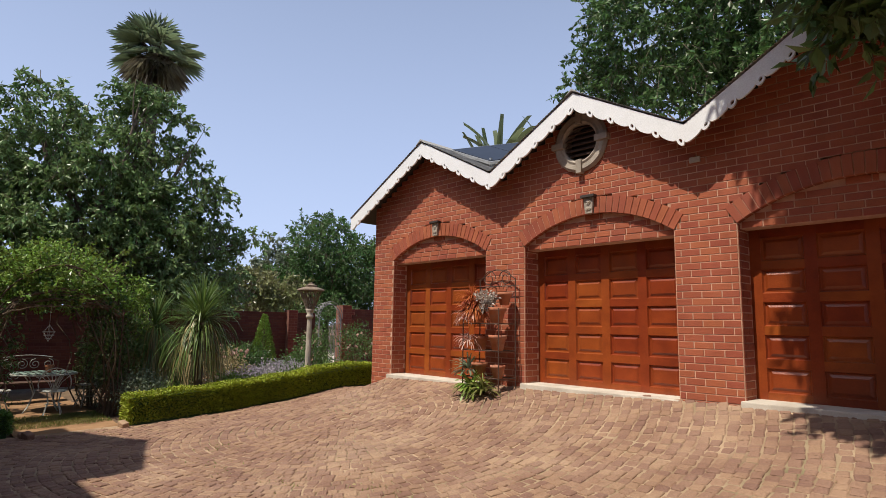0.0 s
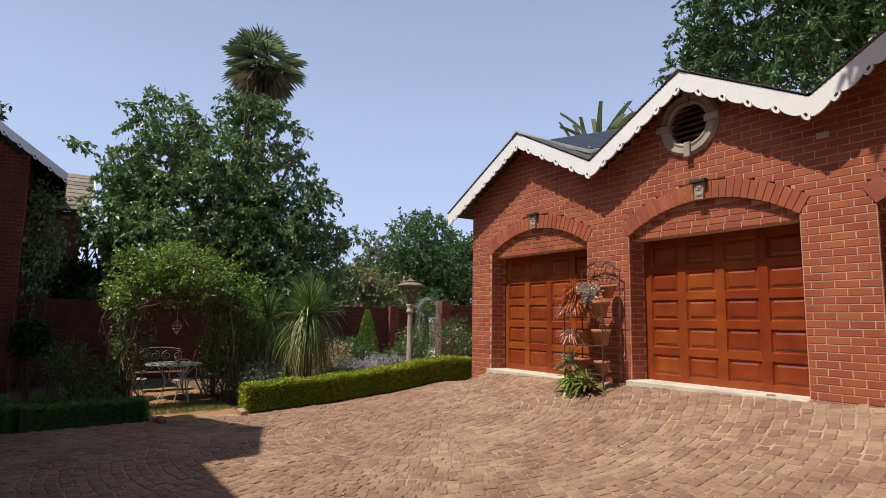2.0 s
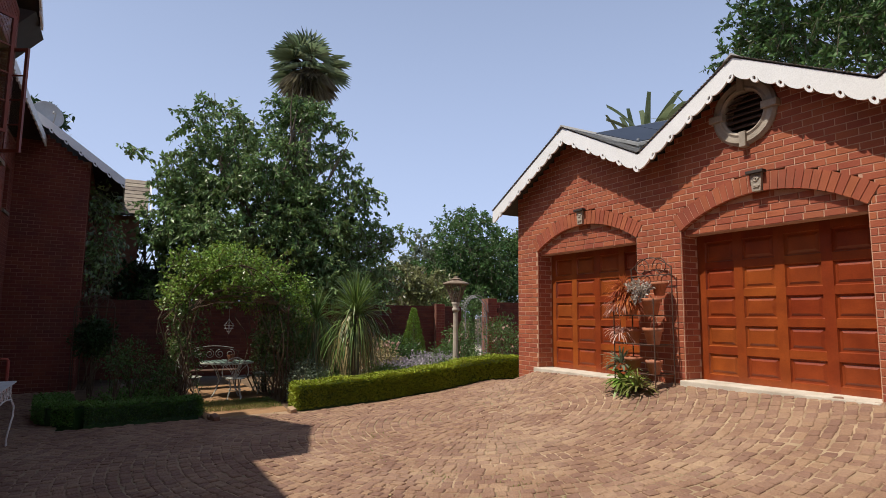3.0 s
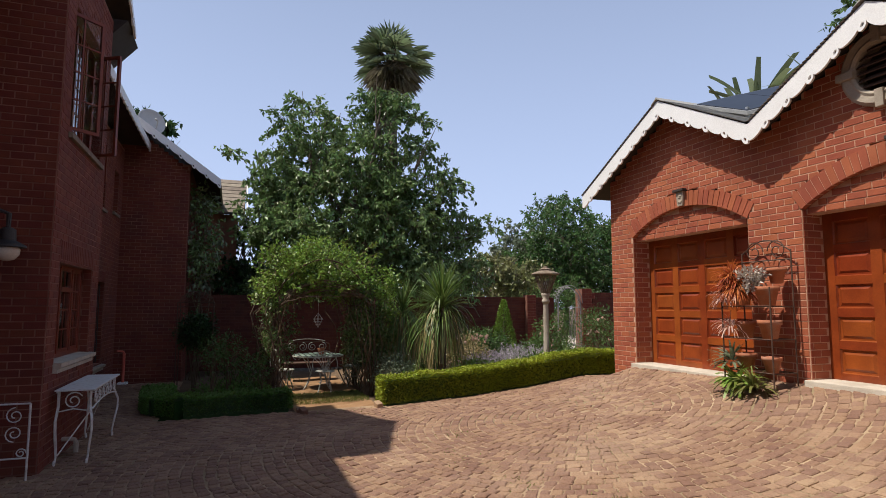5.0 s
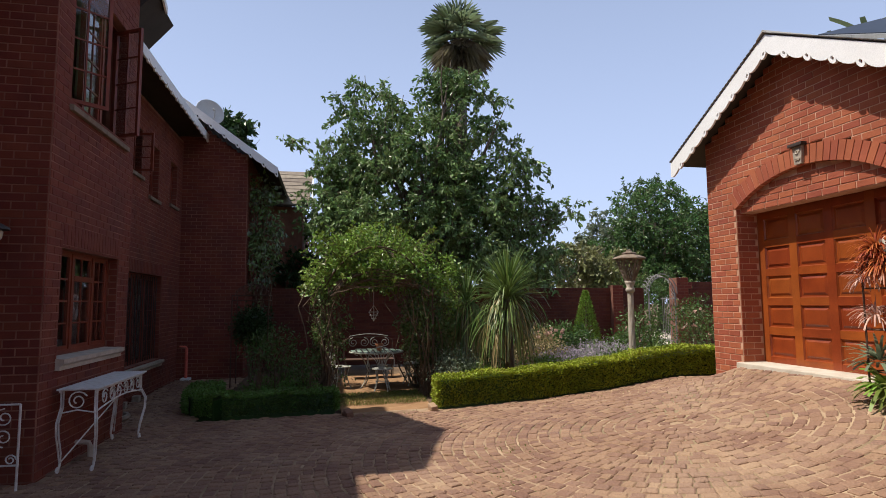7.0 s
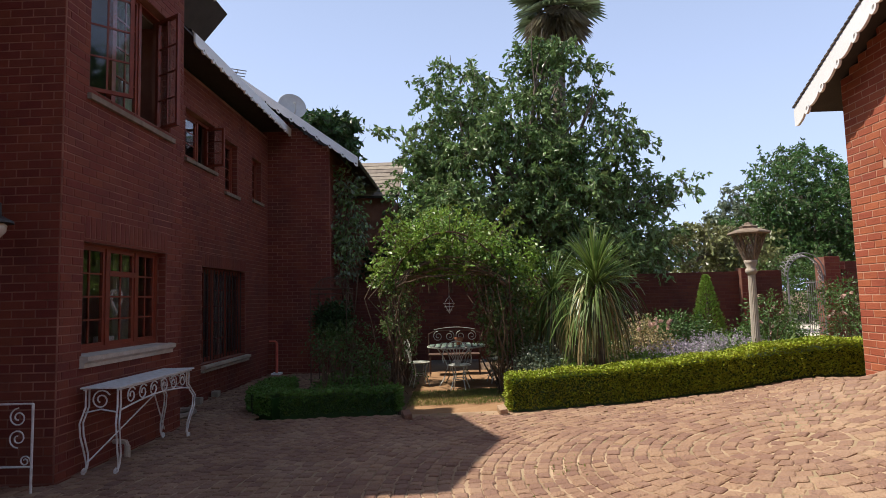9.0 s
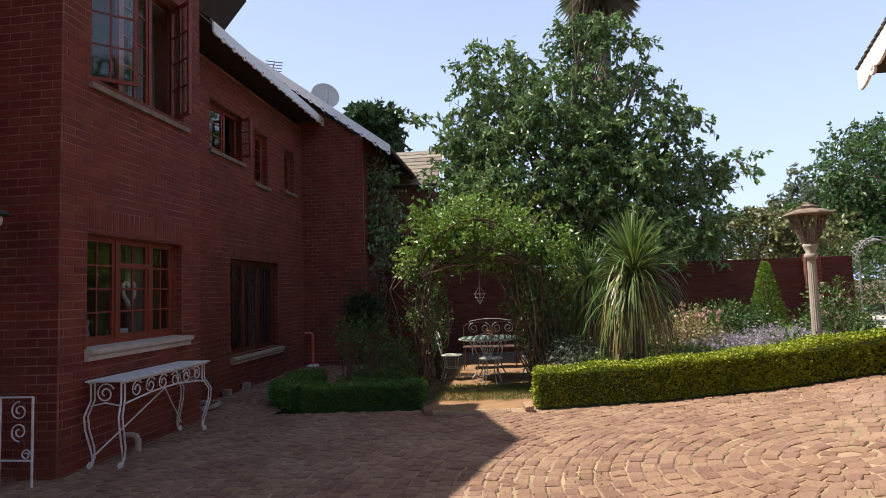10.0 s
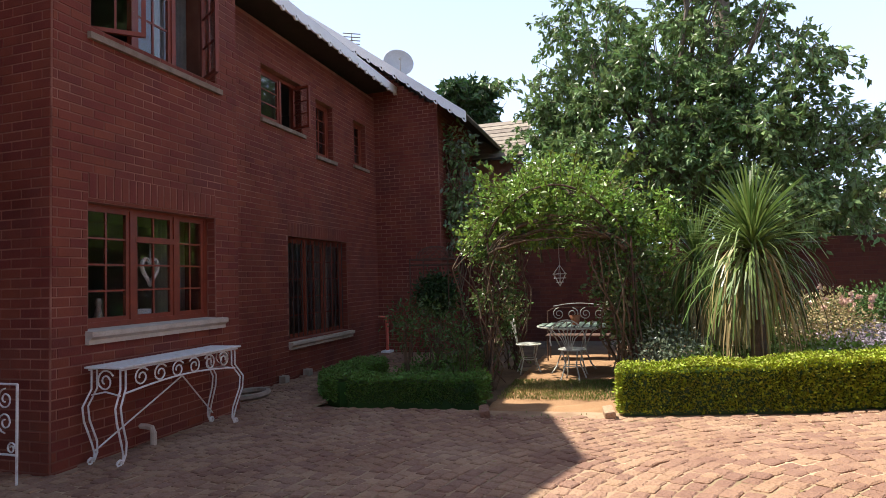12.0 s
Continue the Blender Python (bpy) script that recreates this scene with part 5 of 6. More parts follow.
# ---- rose arbour ----
def arbour():
    ob = thing("rose_arbour", "domed iron arbour overgrown with bright green climbing roses", "arbour")
    cx, cy = -12.75, 2.12
    legs = ((-11.85, 1.18), (-11.85, 3.05), (-13.65, 1.18), (-13.65, 3.05))
    for x, y in legs:
        g = ground_z(x, y) - 0.1
        for dx, dy in ((0, 0), (0.1, 0.06)):
            part("post", tubed([(x + dx, y + dy, g), (x + dx, y + dy, 2.0)], 0.014, 6), M_RUST, ob)
    for (xa, ya), (xb, yb) in ((legs[0], legs[1]), (legs[2], legs[3]), (legs[0], legs[2]), (legs[1], legs[3]), (legs[0], legs[3]), (legs[1], legs[2])):
        pts = [(xa + (xb - xa) * s, ya + (yb - ya) * s, 2.0 + 0.75 * math.sin(math.pi * s) ** 0.7) for s in np.linspace(0, 1, 15)]
        part("hoop", tubed(pts, 0.014, 6), M_RUST, ob)
    for x in (-11.85, -13.65):
        for j, (a, b) in enumerate(((1.0, 1.4), (2.85, 3.25))):
            for k in range(4):
                z0 = ground_z(x, a) + 0.05 + k * 0.42
                part("lattice", tubed([(x, a, z0), (x, b, z0 + 0.42)], 0.007, 5), M_RUST, ob)
                part("lattice", tubed([(x, b, z0), (x, a, z0 + 0.42)], 0.007, 5), M_RUST, ob)
    for y, s in ((1.55, 1), (2.7, -1)):
        part("scroll", tubed(spiral((-11.83, y, 1.95), 0.22, 0.05, 0 if s > 0 else math.pi, 1.4 * s, "yz", 22), 0.009, 5), M_RUST, ob)
    r = np.random.default_rng(150)
    bm = bmesh.new()
    for x, y in legs:
        for _ in range(13):
            p = Vector((x + r.normal(0, 0.1), y + r.normal(0, 0.07), ground_z(x, y) - 0.08))
            pts = [p]
            q = p.copy()
            for k in range(7):
                q = q + Vector((r.normal(0, 0.09), r.normal(0, 0.09), 0.34))
                if k > 4:
                    q = q + (Vector((cx, cy, q.z)) - q) * 0.2
                pts.append(q.copy())
            tube(bm, pts, [0.016 - 0.0015 * k for k in range(8)], 5)
    tagged(part("rose_stems", bm, M_STEM, ob), kind="stuff").name = "stemwork"
    # woody stems trained round the front arch and over the dome
    bm = bmesh.new()
    for k in range(16):
        y0, y1 = 1.18 + r.normal(0, 0.06), 3.05 + r.normal(0, 0.06)
        x = -11.82 + r.normal(0, 0.07)
        lift, sag = r.uniform(0.15, 0.5), r.uniform(0, 1)
        arch = [(x + r.normal(0, 0.02), y0 + (y1 - y0) * s, 1.85 + lift * math.sin(math.pi * s) ** 0.6 + r.normal(0, 0.015)) for s in np.linspace(0, 0.35 + 0.6 * sag, 12)]
        if k % 2:
            arch = [(p[0], y0 + y1 - p[1], p[2]) for p in arch]
        tube(bm, arch, [0.015 - 0.0008 * i for i in range(12)], 5)
    for k in range(26):
        a = r.uniform(0, math.tau)
        p = Vector((cx + 0.95 * math.cos(a), cy + 0.9 * math.sin(a), 1.75))
        pts = []
        for i in range(8):
            f = i / 7
            pts.append((cx + (p.x - cx) * math.cos(f * 1.3) + r.normal(0, 0.05), cy + (p.y - cy) * math.cos(f * 1.3) + r.normal(0, 0.05), 1.75 + 1.05 * math.sin(f * 1.4)))
        tube(bm, pts, [0.014 - 0.001 * i for i in range(8)], 5)
    tagged(part("arch_stems", bm, M_STEM, ob), kind="stuff").name = "archwork"
    top = [((cx, cy, 2.5), (0.95, 0.85, 0.65)), ((cx + 0.3, cy - 0.5, 2.3), (0.7, 0.5, 0.5)), ((cx + 0.35, cy + 0.65, 2.2), (0.65, 0.6, 0.5)), ((cx - 0.1, cy - 0.05, 2.95), (0.6, 0.5, 0.4)),
           ((cx + 0.75, cy + 0.25, 2.3), (0.35, 0.6, 0.3)), ((cx + 0.7, 1.05, 2.05), (0.3, 0.3, 0.35)), ((cx + 0.6, 3.3, 2.0), (0.3, 0.35, 0.5)), ((cx + 0.2, 3.5, 2.3), (0.35, 0.3, 0.3)), ((cx + 0.4, cy - 0.2, 2.9), (0.35, 0.35, 0.25))]
    # inner leaves in a darker green imitate the shade between the bright sprays
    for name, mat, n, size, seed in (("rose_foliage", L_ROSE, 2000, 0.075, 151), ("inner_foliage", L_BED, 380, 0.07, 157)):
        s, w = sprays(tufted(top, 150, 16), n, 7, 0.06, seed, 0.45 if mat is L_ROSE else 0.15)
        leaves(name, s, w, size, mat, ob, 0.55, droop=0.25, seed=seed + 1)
    sides = [((-11.9, 1.2, 1.5), (0.22, 0.22, 0.6)), ((-12.0, 3.05, 1.2), (0.4, 0.4, 1.0)), ((-13.6, 1.15, 1.2), (0.3, 0.25, 0.9)), ((-13.6, 3.15, 1.2), (0.35, 0.3, 0.9)), ((-12.9, 3.25, 1.4), (0.6, 0.2, 0.8)), ((-12.0, 2.78, 1.2), (0.28, 0.2, 0.95)), ((-11.95, 1.48, 1.0), (0.13, 0.13, 0.8))]
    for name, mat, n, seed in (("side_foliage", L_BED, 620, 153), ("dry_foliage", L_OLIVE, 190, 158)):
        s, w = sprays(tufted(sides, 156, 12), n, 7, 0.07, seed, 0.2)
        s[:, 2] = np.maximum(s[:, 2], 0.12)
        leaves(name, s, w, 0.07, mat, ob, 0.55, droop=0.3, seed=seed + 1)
    # young shoots standing clear of the dome
    bm = bmesh.new()
    spots, ways = [], []
    for _ in range(120):
        a = r.uniform(0, math.tau)
        p = Vector((cx + 0.9 * math.cos(a), cy + 0.85 * math.sin(a), r.uniform(1.9, 2.8)))
        d = Vector((math.cos(a) * 0.6, math.sin(a) * 0.6, r.uniform(0.2, 1.2))).normalized()
        pts = [p]
        for k in range(5):
            p = p + d * 0.11
            d = (d + Vector((0, 0, -0.12))).normalized()
            pts.append(p.copy())
            for _ in range(4):
                spots.append(tuple(p))
                ways.append(tuple(d * 0.4 + Vector(r.normal(0, 0.7, 3))))
        tube(bm, pts, 0.005, 4)
    tagged(part("shoots", bm, M_STEM, ob), kind="stuff").name = "shootwork"
    leaves("shoot_foliage", np.array(spots), np.array(ways), 0.08, L_ROSE, ob, 0.6, seed=155)
    basket = thing("hanging_lantern", "small wire lantern hanging inside the arbour", "lantern")
    part("chain", tubed([(-12.6, 2.1, 2.5), (-12.6, 2.1, 1.68)], 0.004, 4), M_IRON, basket)
    for z, q in ((1.62, 0.1), (1.56, 0.085), (1.5, 0.05)):
        part("hoop", tubed([(-12.6 + q * math.cos(a), 2.1 + q * math.sin(a), z - 0.07) for a in np.linspace(0, math.tau, 13)[:-1]], 0.006, 4, True), M_IRON, basket)
    for a in np.linspace(0, math.tau, 7)[:-1]:
        part("wire", tubed([(-12.6, 2.1, 1.68), (-12.6 + 0.1 * math.cos(a), 2.1 + 0.1 * math.sin(a), 1.55), (-12.6, 2.1, 1.37)], 0.004, 4), M_IRON, basket)


arbour()


def obelisk(x, y, z0, z1, w, label):
    ob = thing("wire_obelisk", label, "plant support", "wire obelisks")
    for dx in (-w, w):
        for dy in (-w, w):
            part("post", tubed([(x + dx, y + dy, ground_z(x, y) - 0.08), (x + dx, y + dy, z0)], 0.012, 5), M_RUST, ob)
    for z in (z0, z0 - 0.1):
        part("rim", tubed([(x - w, y - w, z), (x + w, y - w, z), (x + w, y + w, z), (x - w, y + w, z)], 0.012, 5, True), M_RUST, ob)
    for a in np.linspace(0, math.tau, 17)[:-1]:
        for s in (-1, 1):
            pts = [(x + w * math.cos(q) * math.cos(a + s * q * 0.8), y + w * math.cos(q) * math.sin(a + s * q * 0.8), z0 + (z1 - z0) * math.sin(q)) for q in np.linspace(0, math.pi / 2 - 0.05, 8)]
            part("mesh_wire", tubed(pts, 0.004, 4), M_RUST, ob)


obelisk(-13.5, 3.95, 1.75, 2.12, 0.36, "rusty wire-mesh dome on posts behind the strap-leaved plant")
obelisk(-14.2, -0.35, 1.9, 2.15, 0.36, "rusty wire-mesh dome on posts in the shaded rose bed")


# ---- table and chairs under the arbour ----
def garden_set():
    tx, ty = -13.2, 2.2
    g = ground_z(tx, ty) - 0.04
    t = thing("garden_table", "round iron garden table with a pale green slatted top", "table")
    top = part("tabletop", lathe([(0.0, 0.0), (0.52, 0.0), (0.54, 0.015), (0.52, 0.03), (0.0, 0.03)], 32), M_DARK, t)
    for k in range(9):
        y = -0.46 + k * 0.115
        half = math.sqrt(0.51 ** 2 - y * y)
        slat = part("slat", boxed(-half, half, y - 0.04, y + 0.04, 0.031, 0.04, 0.003), M_GREENTILE, top)
    top.location = (tx, ty, g + 0.7)
    part("rim", tubed([(tx + 0.54 * math.cos(a), ty + 0.54 * math.sin(a), g + 0.715) for a in np.linspace(0, math.tau, 33)[:-1]], 0.014, 6, True), M_CHAIR, t)
    for a in (0.6, 2.2, 3.7, 5.3):
        pts = [(tx + q * math.cos(a), ty + q * math.sin(a), g + z) for q, z in ((0.42, 0.7), (0.3, 0.55), (0.2, 0.35), (0.3, 0.12), (0.4, 0.0))]
        part("leg", tubed(pts, 0.012, 6), M_CHAIR, t)
    pot = thing("small_pot", "small terracotta pot standing on the garden table", "pot")
    p = part("body", lathe([(0.05, 0), (0.075, 0.11), (0.085, 0.11), (0.085, 0.14), (0.07, 0.14), (0.06, 0.12)], 16), M_POT, pot)
    p.location = (tx + 0.1, ty + 0.05, g + 0.744)

    def chair(x, y, turn):
        c = thing("garden_chair", "grey-green painted iron garden chair with a fan-shaped back", "chair", "chairs at the garden table")
        m = Matrix.Translation((x, y, ground_z(x, y) - 0.04)) @ Matrix.Rotation(radians(turn), 4, "Z") @ Matrix.Scale(1.0, 4)
        bits = []
        seat = part("seat", lathe([(0.0, 0.44), (0.19, 0.44), (0.205, 0.45), (0.19, 0.46), (0.0, 0.46)], 20), M_CHAIR, c)
        bits.append(seat)
        for a in (0.8, 2.3, 4.0, 5.4):
            bits.append(part("leg", tubed([(0.17 * math.cos(a), 0.17 * math.sin(a), 0.44), (0.12 * math.cos(a), 0.12 * math.sin(a), 0.25), (0.22 * math.cos(a), 0.22 * math.sin(a), 0.0)], 0.011, 6), M_CHAIR, c))
        bits.append(part("stretcher", tubed([(0.125 * math.cos(a), 0.125 * math.sin(a), 0.22) for a in np.linspace(0, math.tau, 13)[:-1]], 0.007, 5, True), M_CHAIR, c))
        for k in range(7):
            s = (k - 3) / 3
            bits.append(part("back_bar", tubed([(0.03 * s, -0.17, 0.46), (0.1 * s, -0.2, 0.62), (0.24 * s, -0.24, 0.86 - 0.1 * s * s)], 0.007, 5), M_CHAIR, c))
        bits.append(part("back_rim", tubed([(0.25 * math.sin(a) * 1.0, -0.19 - 0.05 * math.cos(a * 0.5), 0.6 + 0.28 * math.cos(a)) for a in np.linspace(-1.9, 1.9, 15)], 0.01, 6), M_CHAIR, c))
        for b in bits:
            b.matrix_world = m
        for b in bits:
            if b.name.startswith("back_bar"):
                nest(b, bits[-1])
        return c

    chair(-12.45, 2.25, 80)
    chair(-13.2, 1.5, 20)
    chair(-13.25, 2.95, 195)
    b = thing("garden_bench", "rusty iron bench with a scrolled back", "bench")
    gx = -14.6
    part("seat", boxed(gx - 0.2, gx + 0.2, 1.6, 2.7, g + 0.42, g + 0.45, 0.008), M_RUST, b)
    for x in (gx - 0.18, gx + 0.18):
        for y in (1.63, 2.67):
            part("leg", tubed([(x, y, g - 0.02), (x, y, g + 0.43)], 0.013, 6), M_RUST, b)
    back = part("back_rail", tubed([(gx - 0.2, 1.6, g + 0.44), (gx - 0.24, 1.6, g + 0.85), (gx - 0.24, 1.75, g + 0.92), (gx - 0.24, 2.55, g + 0.92), (gx - 0.24, 2.7, g + 0.85), (gx - 0.2, 2.7, g + 0.44)], 0.013, 6), M_RUST, b)
    for y, q in ((1.8, 1), (2.05, -1), (2.28, 1), (2.52, -1)):
        part("scroll", tubed(spiral((gx - 0.23, y, g + 0.8), 0.11, 0.025, math.pi / 2, 1.6 * q, "yz"), 0.009, 5), M_CHAIR, back)
        part("scroll", tubed(spiral((gx - 0.23, y + 0.1 * q, g + 0.59), 0.09, 0.02, -math.pi / 2, 1.5 * -q, "yz"), 0.009, 5), M_CHAIR, back)
    part("arch_rail", tubed([(gx - 0.24, 1.6 + 1.1 * f, g + 0.92 + 0.07 * math.sin(math.pi * f)) for f in np.linspace(0.1, 0.9, 12)], 0.009, 5), M_CHAIR, back)
    for i, (x, y, w) in enumerate(((-12.4, 2.1, 0.4), (-12.55, 1.6, 0.35), (-12.5, 2.65, 0.33), (-12.95, 1.9, 0.4), (-13.0, 2.5, 0.4), (-13.5, 2.1, 0.45), (-13.5, 1.5, 0.4), (-13.6, 2.7, 0.4))):
        r = np.random.default_rng(160 + i)
        pts = [(x + w * r.uniform(0.75, 1.05) * math.cos(a) * 0.6, y + w * r.uniform(0.8, 1.05) * math.sin(a) * 0.6) for a in np.linspace(0, math.tau, 9)[:-1]]
        bm = bmesh.new()
        z = ground_z(x, y) - 0.05
        lo = [bm.verts.new((p, q, z - 0.04)) for p, q in pts]
        hi = [bm.verts.new((p, q, z + 0.02)) for p, q in pts]
        bm.faces.new(hi)
        for j in range(8):
            bm.faces.new((lo[j], lo[(j + 1) % 8], hi[(j + 1) % 8], hi[j]))
        tagged(part("flagstone", bm, M_JOINT, None), "irregular sandy flagstone under the garden table", "flagstone", "flagstones under the arbour")


garden_set()


# ---- lawn strip, edging stones ----
def lawn():
    verts, faces = [], []
    nx, ny = 70, 26
    for i in range(nx + 1):
        for j in range(ny + 1):
            x, y = -15.2 + i * (15.2 - 10.12) / nx, 1.45 + j * (2.9 - 1.45) / ny
            verts.append((x, y, ground_z(x, y) - 0.02 + 0.008 * math.sin(x * 17 + y * 11)))
    faces = [(i * (ny + 1) + j, (i + 1) * (ny + 1) + j, (i + 1) * (ny + 1) + j + 1, i * (ny + 1) + j + 1) for i in range(nx) for j in range(ny)]
    patch = tagged(raw("lawn", verts, faces, M_LAWN), "strip of short dry lawn and bare sand before the arbour", "lawn", kind="structure")
    r = np.random.default_rng(170)
    n = 4600
    x, y = -12.3 + 1.3 * r.random(n) ** 1.3, r.uniform(1.45, 2.9, n)
    base = np.stack([x, y, np.array([ground_z(a, b) - 0.02 for a, b in zip(x, y)])], 1)
    tagged(leaves("grass", base, np.tile((0, 0, 1.0), (n, 1)), 0.05, L_GRASS, None, 0.16, jitter=0.4, seed=171), "short dry green and straw grass blades", "grass", kind="stuff")
    verts, faces = [], []
    for i in range(25):
        for j in range(25):
            x, y = -16.8 + i * 0.25, 7.4 + j * 0.3
            verts.append((x, y, ground_z(x, y) - 0.035))
    faces = [(i * 25 + j, (i + 1) * 25 + j, (i + 1) * 25 + j + 1, i * 25 + j + 1) for i in range(24) for j in range(24)]
    tagged(raw("back_lawn", verts, faces, M_LAWN), "short green lawn behind the flower beds", "lawn", kind="structure")
    n = 9000
    x, y = r.uniform(-16.8, -11, n), r.uniform(7.4, 14.4, n)
    base = np.stack([x, y, np.array([ground_z(a, b) - 0.035 for a, b in zip(x, y)])], 1)
    tagged(leaves("back_grass", base, np.tile((0, 0, 1.0), (n, 1)), 0.08, L_ROSE, None, 0.2, jitter=0.4, seed=172), "short bright green grass blades", "grass", kind="stuff")
    for x, y, s in ((-10.12, 2.82, 0.09), (-10.05, 1.55, 0.09), (-10.2, 1.5, 0.07)):
        bm = boxed(-s, s, -s * 0.6, s * 0.6, -0.03, s * 1.1, 0.02)
        st = tagged(part("edging_stone", bm, M_COBBLE, None), "rough reddish edging brick at the end of the hedge", "stone", "edging stones")
        st.matrix_world = pose(x, y, ground_z(x, y), 8, 12, 70 * x)
    verts = [(-24, 10.5, 0.8), (-16.9, 10.4, 0.77), (-16.9, 12.6, 0.77), (-24, 16.5, 0.8)]
    tagged(raw("path_sand", [(x, y, ground_z(x, y) - 0.02) for x, y, _ in verts], [(0, 1, 2, 3)], M_CONC), "pale sandy path beyond the gate", "path", kind="structure")


lawn()


def gate():
    ob = thing("iron_gate", "open iron gate under an arched wire-mesh overthrow", "gate")
    y0, y1, x = 10.4, 11.25, -16.8
    g = ground_z(x, y0) - 0.06
    for y in (y0, y1):
        part("post", tubed([(x, y, g), (x, y, 1.95)], 0.022, 6), M_GATE, ob)
    for r in (0.42, 0.5):
        part("hoop", tubed([(x, (y0 + y1) / 2 - r * math.cos(a), 1.95 + 1.15 * r * math.sin(a)) for a in np.linspace(0, math.pi, 15)], 0.014, 6), M_GATE, ob)
    for k in range(15):
        a, b = k * math.pi / 14, (k + 1.5) * math.pi / 14
        for p, q in ((a, b), (b, a)):
            part("mesh_wire", tubed([(x, (y0 + y1) / 2 - 0.42 * math.cos(p), 1.95 + 0.48 * math.sin(p)), (x - 0.3, (y0 + y1) / 2 - 0.5 * math.cos(q), 1.95 + 0.57 * math.sin(q))], 0.008, 4), M_GATE, ob)
    for i in range(7):
        part("bar", tubed([(x - 0.1 - i * 0.09, y1 - 0.02, g + 0.1), (x - 0.1 - i * 0.09, y1 - 0.02, 1.85)], 0.008, 5), M_GATE, ob)
    for z in (g + 0.15, 1.8):
        part("rail", tubed([(x, y1 - 0.02, z), (x - 0.75, y1 - 0.02, z)], 0.012, 5), M_GATE, ob)
    pier = tagged(new("wall_gate_pier"), "stepped red brick pier beside the gate", "wall", kind="structure")
    brick_wall(pier, pose(-16.85, 0, 0, 0, 0, 90), lambda lo, hi: [(11.35, 11.85 - 0.12 * (int(lo / 0.17) % 2))], 0.4, 2.42, 0.4, M_HMORTAR, seed=75)
    pier = tagged(new("wall_pier"), "red brick pier in the boundary wall", "wall", kind="structure")
    brick_wall(pier, pose(-16.85, 0, 0, 0, 0, 90), lambda lo, hi: [(9.3, 9.62)], 0.4, 2.2, 0.3, M_HMORTAR, seed=76)


gate()


# ---- lamp post ----
def lamp_post(x, y):
    ob = thing("lamp_post", "cream fluted lamp post with a latticed lantern", "lamp")
    g = ground_z(x, y) - 0.08
    bits = [("base", lathe([(0.12, g), (0.12, g + 0.12), (0.1, g + 0.16), (0.085, g + 0.22), (0.085, g + 0.34), (0.11, g + 0.37), (0.11, g + 0.41), (0.075, g + 0.45)], 20), M_SILL)]
    bm = bmesh.new()
    n = 32
    rings = [[bm.verts.new(((0.062 - 0.008 * s) * (1 - 0.09 * (j % 2)) * math.cos(j * math.tau / n), (0.062 - 0.008 * s) * (1 - 0.09 * (j % 2)) * math.sin(j * math.tau / n), g + 0.44 + s * (1.9 - g - 0.44))) for j in range(n)] for s in (0, 0.5, 1)]
    for q, w in zip(rings, rings[1:]):
        for j in range(n):
            bm.faces.new((q[j], q[(j + 1) % n], w[(j + 1) % n], w[j]))
    bits.append(("shaft", bm, M_SILL))
    bits.append(("capital", lathe([(0.055, 1.88), (0.085, 1.92), (0.085, 1.96), (0.06, 1.99), (0.09, 2.06), (0.1, 2.1), (0.07, 2.12)], 20), M_SILL))
    for name, b, m in bits:
        p = part(name, b, m, ob, smooth=name != "shaft")
        p.location = (x, y, 0)
    r0, r1, z0, z1 = 0.08, 0.24, 2.1, 2.52
    for a in np.linspace(0, math.tau, 7)[:-1]:
        part("lantern_bar", tubed([(x + r0 * math.cos(a), y + r0 * math.sin(a), z0), (x + r1 * math.cos(a), y + r1 * math.sin(a), z1)], 0.016, 6), M_CAP, ob)
        for s in (-1, 1):
            for k in (0.0, 0.33, 0.66):
                pts = []
                for q in np.linspace(0, 1, 6):
                    t = a + s * (q * 0.9 + k) * math.tau / 6
                    rad = (r0 + (r1 - r0) * q) * 0.94
                    pts.append((x + rad * math.cos(t), y + rad * math.sin(t), z0 + (z1 - z0) * q))
                part("lattice", tubed(pts, 0.009, 4), M_CAP, ob)
    for name, b, m in (("cap", lathe([(0.0, 2.5), (0.29, 2.51), (0.31, 2.53), (0.3, 2.55), (0.17, 2.6), (0.13, 2.605), (0.14, 2.64), (0.06, 2.665), (0.05, 2.7), (0.0, 2.71)], 6), M_CAP),
                       ("lamp_glass", lathe([(0.03, 2.1), (0.035, 2.2), (0.05, 2.3), (0.03, 2.36)], 14), M_LAMPGLASS)):
        p = part(name, b, m, ob)
        p.location = (x, y, 0)
        if name == "cap":
            for bar in [o for o in ob.children if o.name.startswith("lattice")]:
                nest(bar, p)


lamp_post(-11.4, 6.86)


# ---- palms and big leaves ----
def palm(x, y, z):
    ob = thing("fan_palm", "tall fan palm with a shaggy head above the trees", "palm")
    part("trunk", tubed([(x - 0.5, y, 0.4), (x - 0.2, y, z * 0.5), (x, y, z)], [0.3, 0.22, 0.2], 10), M_BARK, ob, smooth=True)
    r = np.random.default_rng(200)
    verts, faces, dv, df = [], [], [], []
    bm = bmesh.new()
    for k in range(80):
        low = k >= 34
        el = r.uniform(-1.25, -0.55) if low else r.uniform(-0.35, 1.35)
        a = r.uniform(0, math.tau)
        d = Vector((math.cos(a) * math.cos(el), math.sin(a) * math.cos(el), math.sin(el)))
        stalk = 0.45 if low else r.uniform(0.55, 0.8)
        c = Vector((x, y, z)) + d * stalk
        tube(bm, [(x, y, z), tuple(c)], 0.018, 4)
        side = d.cross(Vector((0, 0, 1))).normalized()
        up = side.cross(d)
        V, F = (dv, df) if low else (verts, faces)
        for j in range(15):
            t = (j - 7) / 7 * 1.7
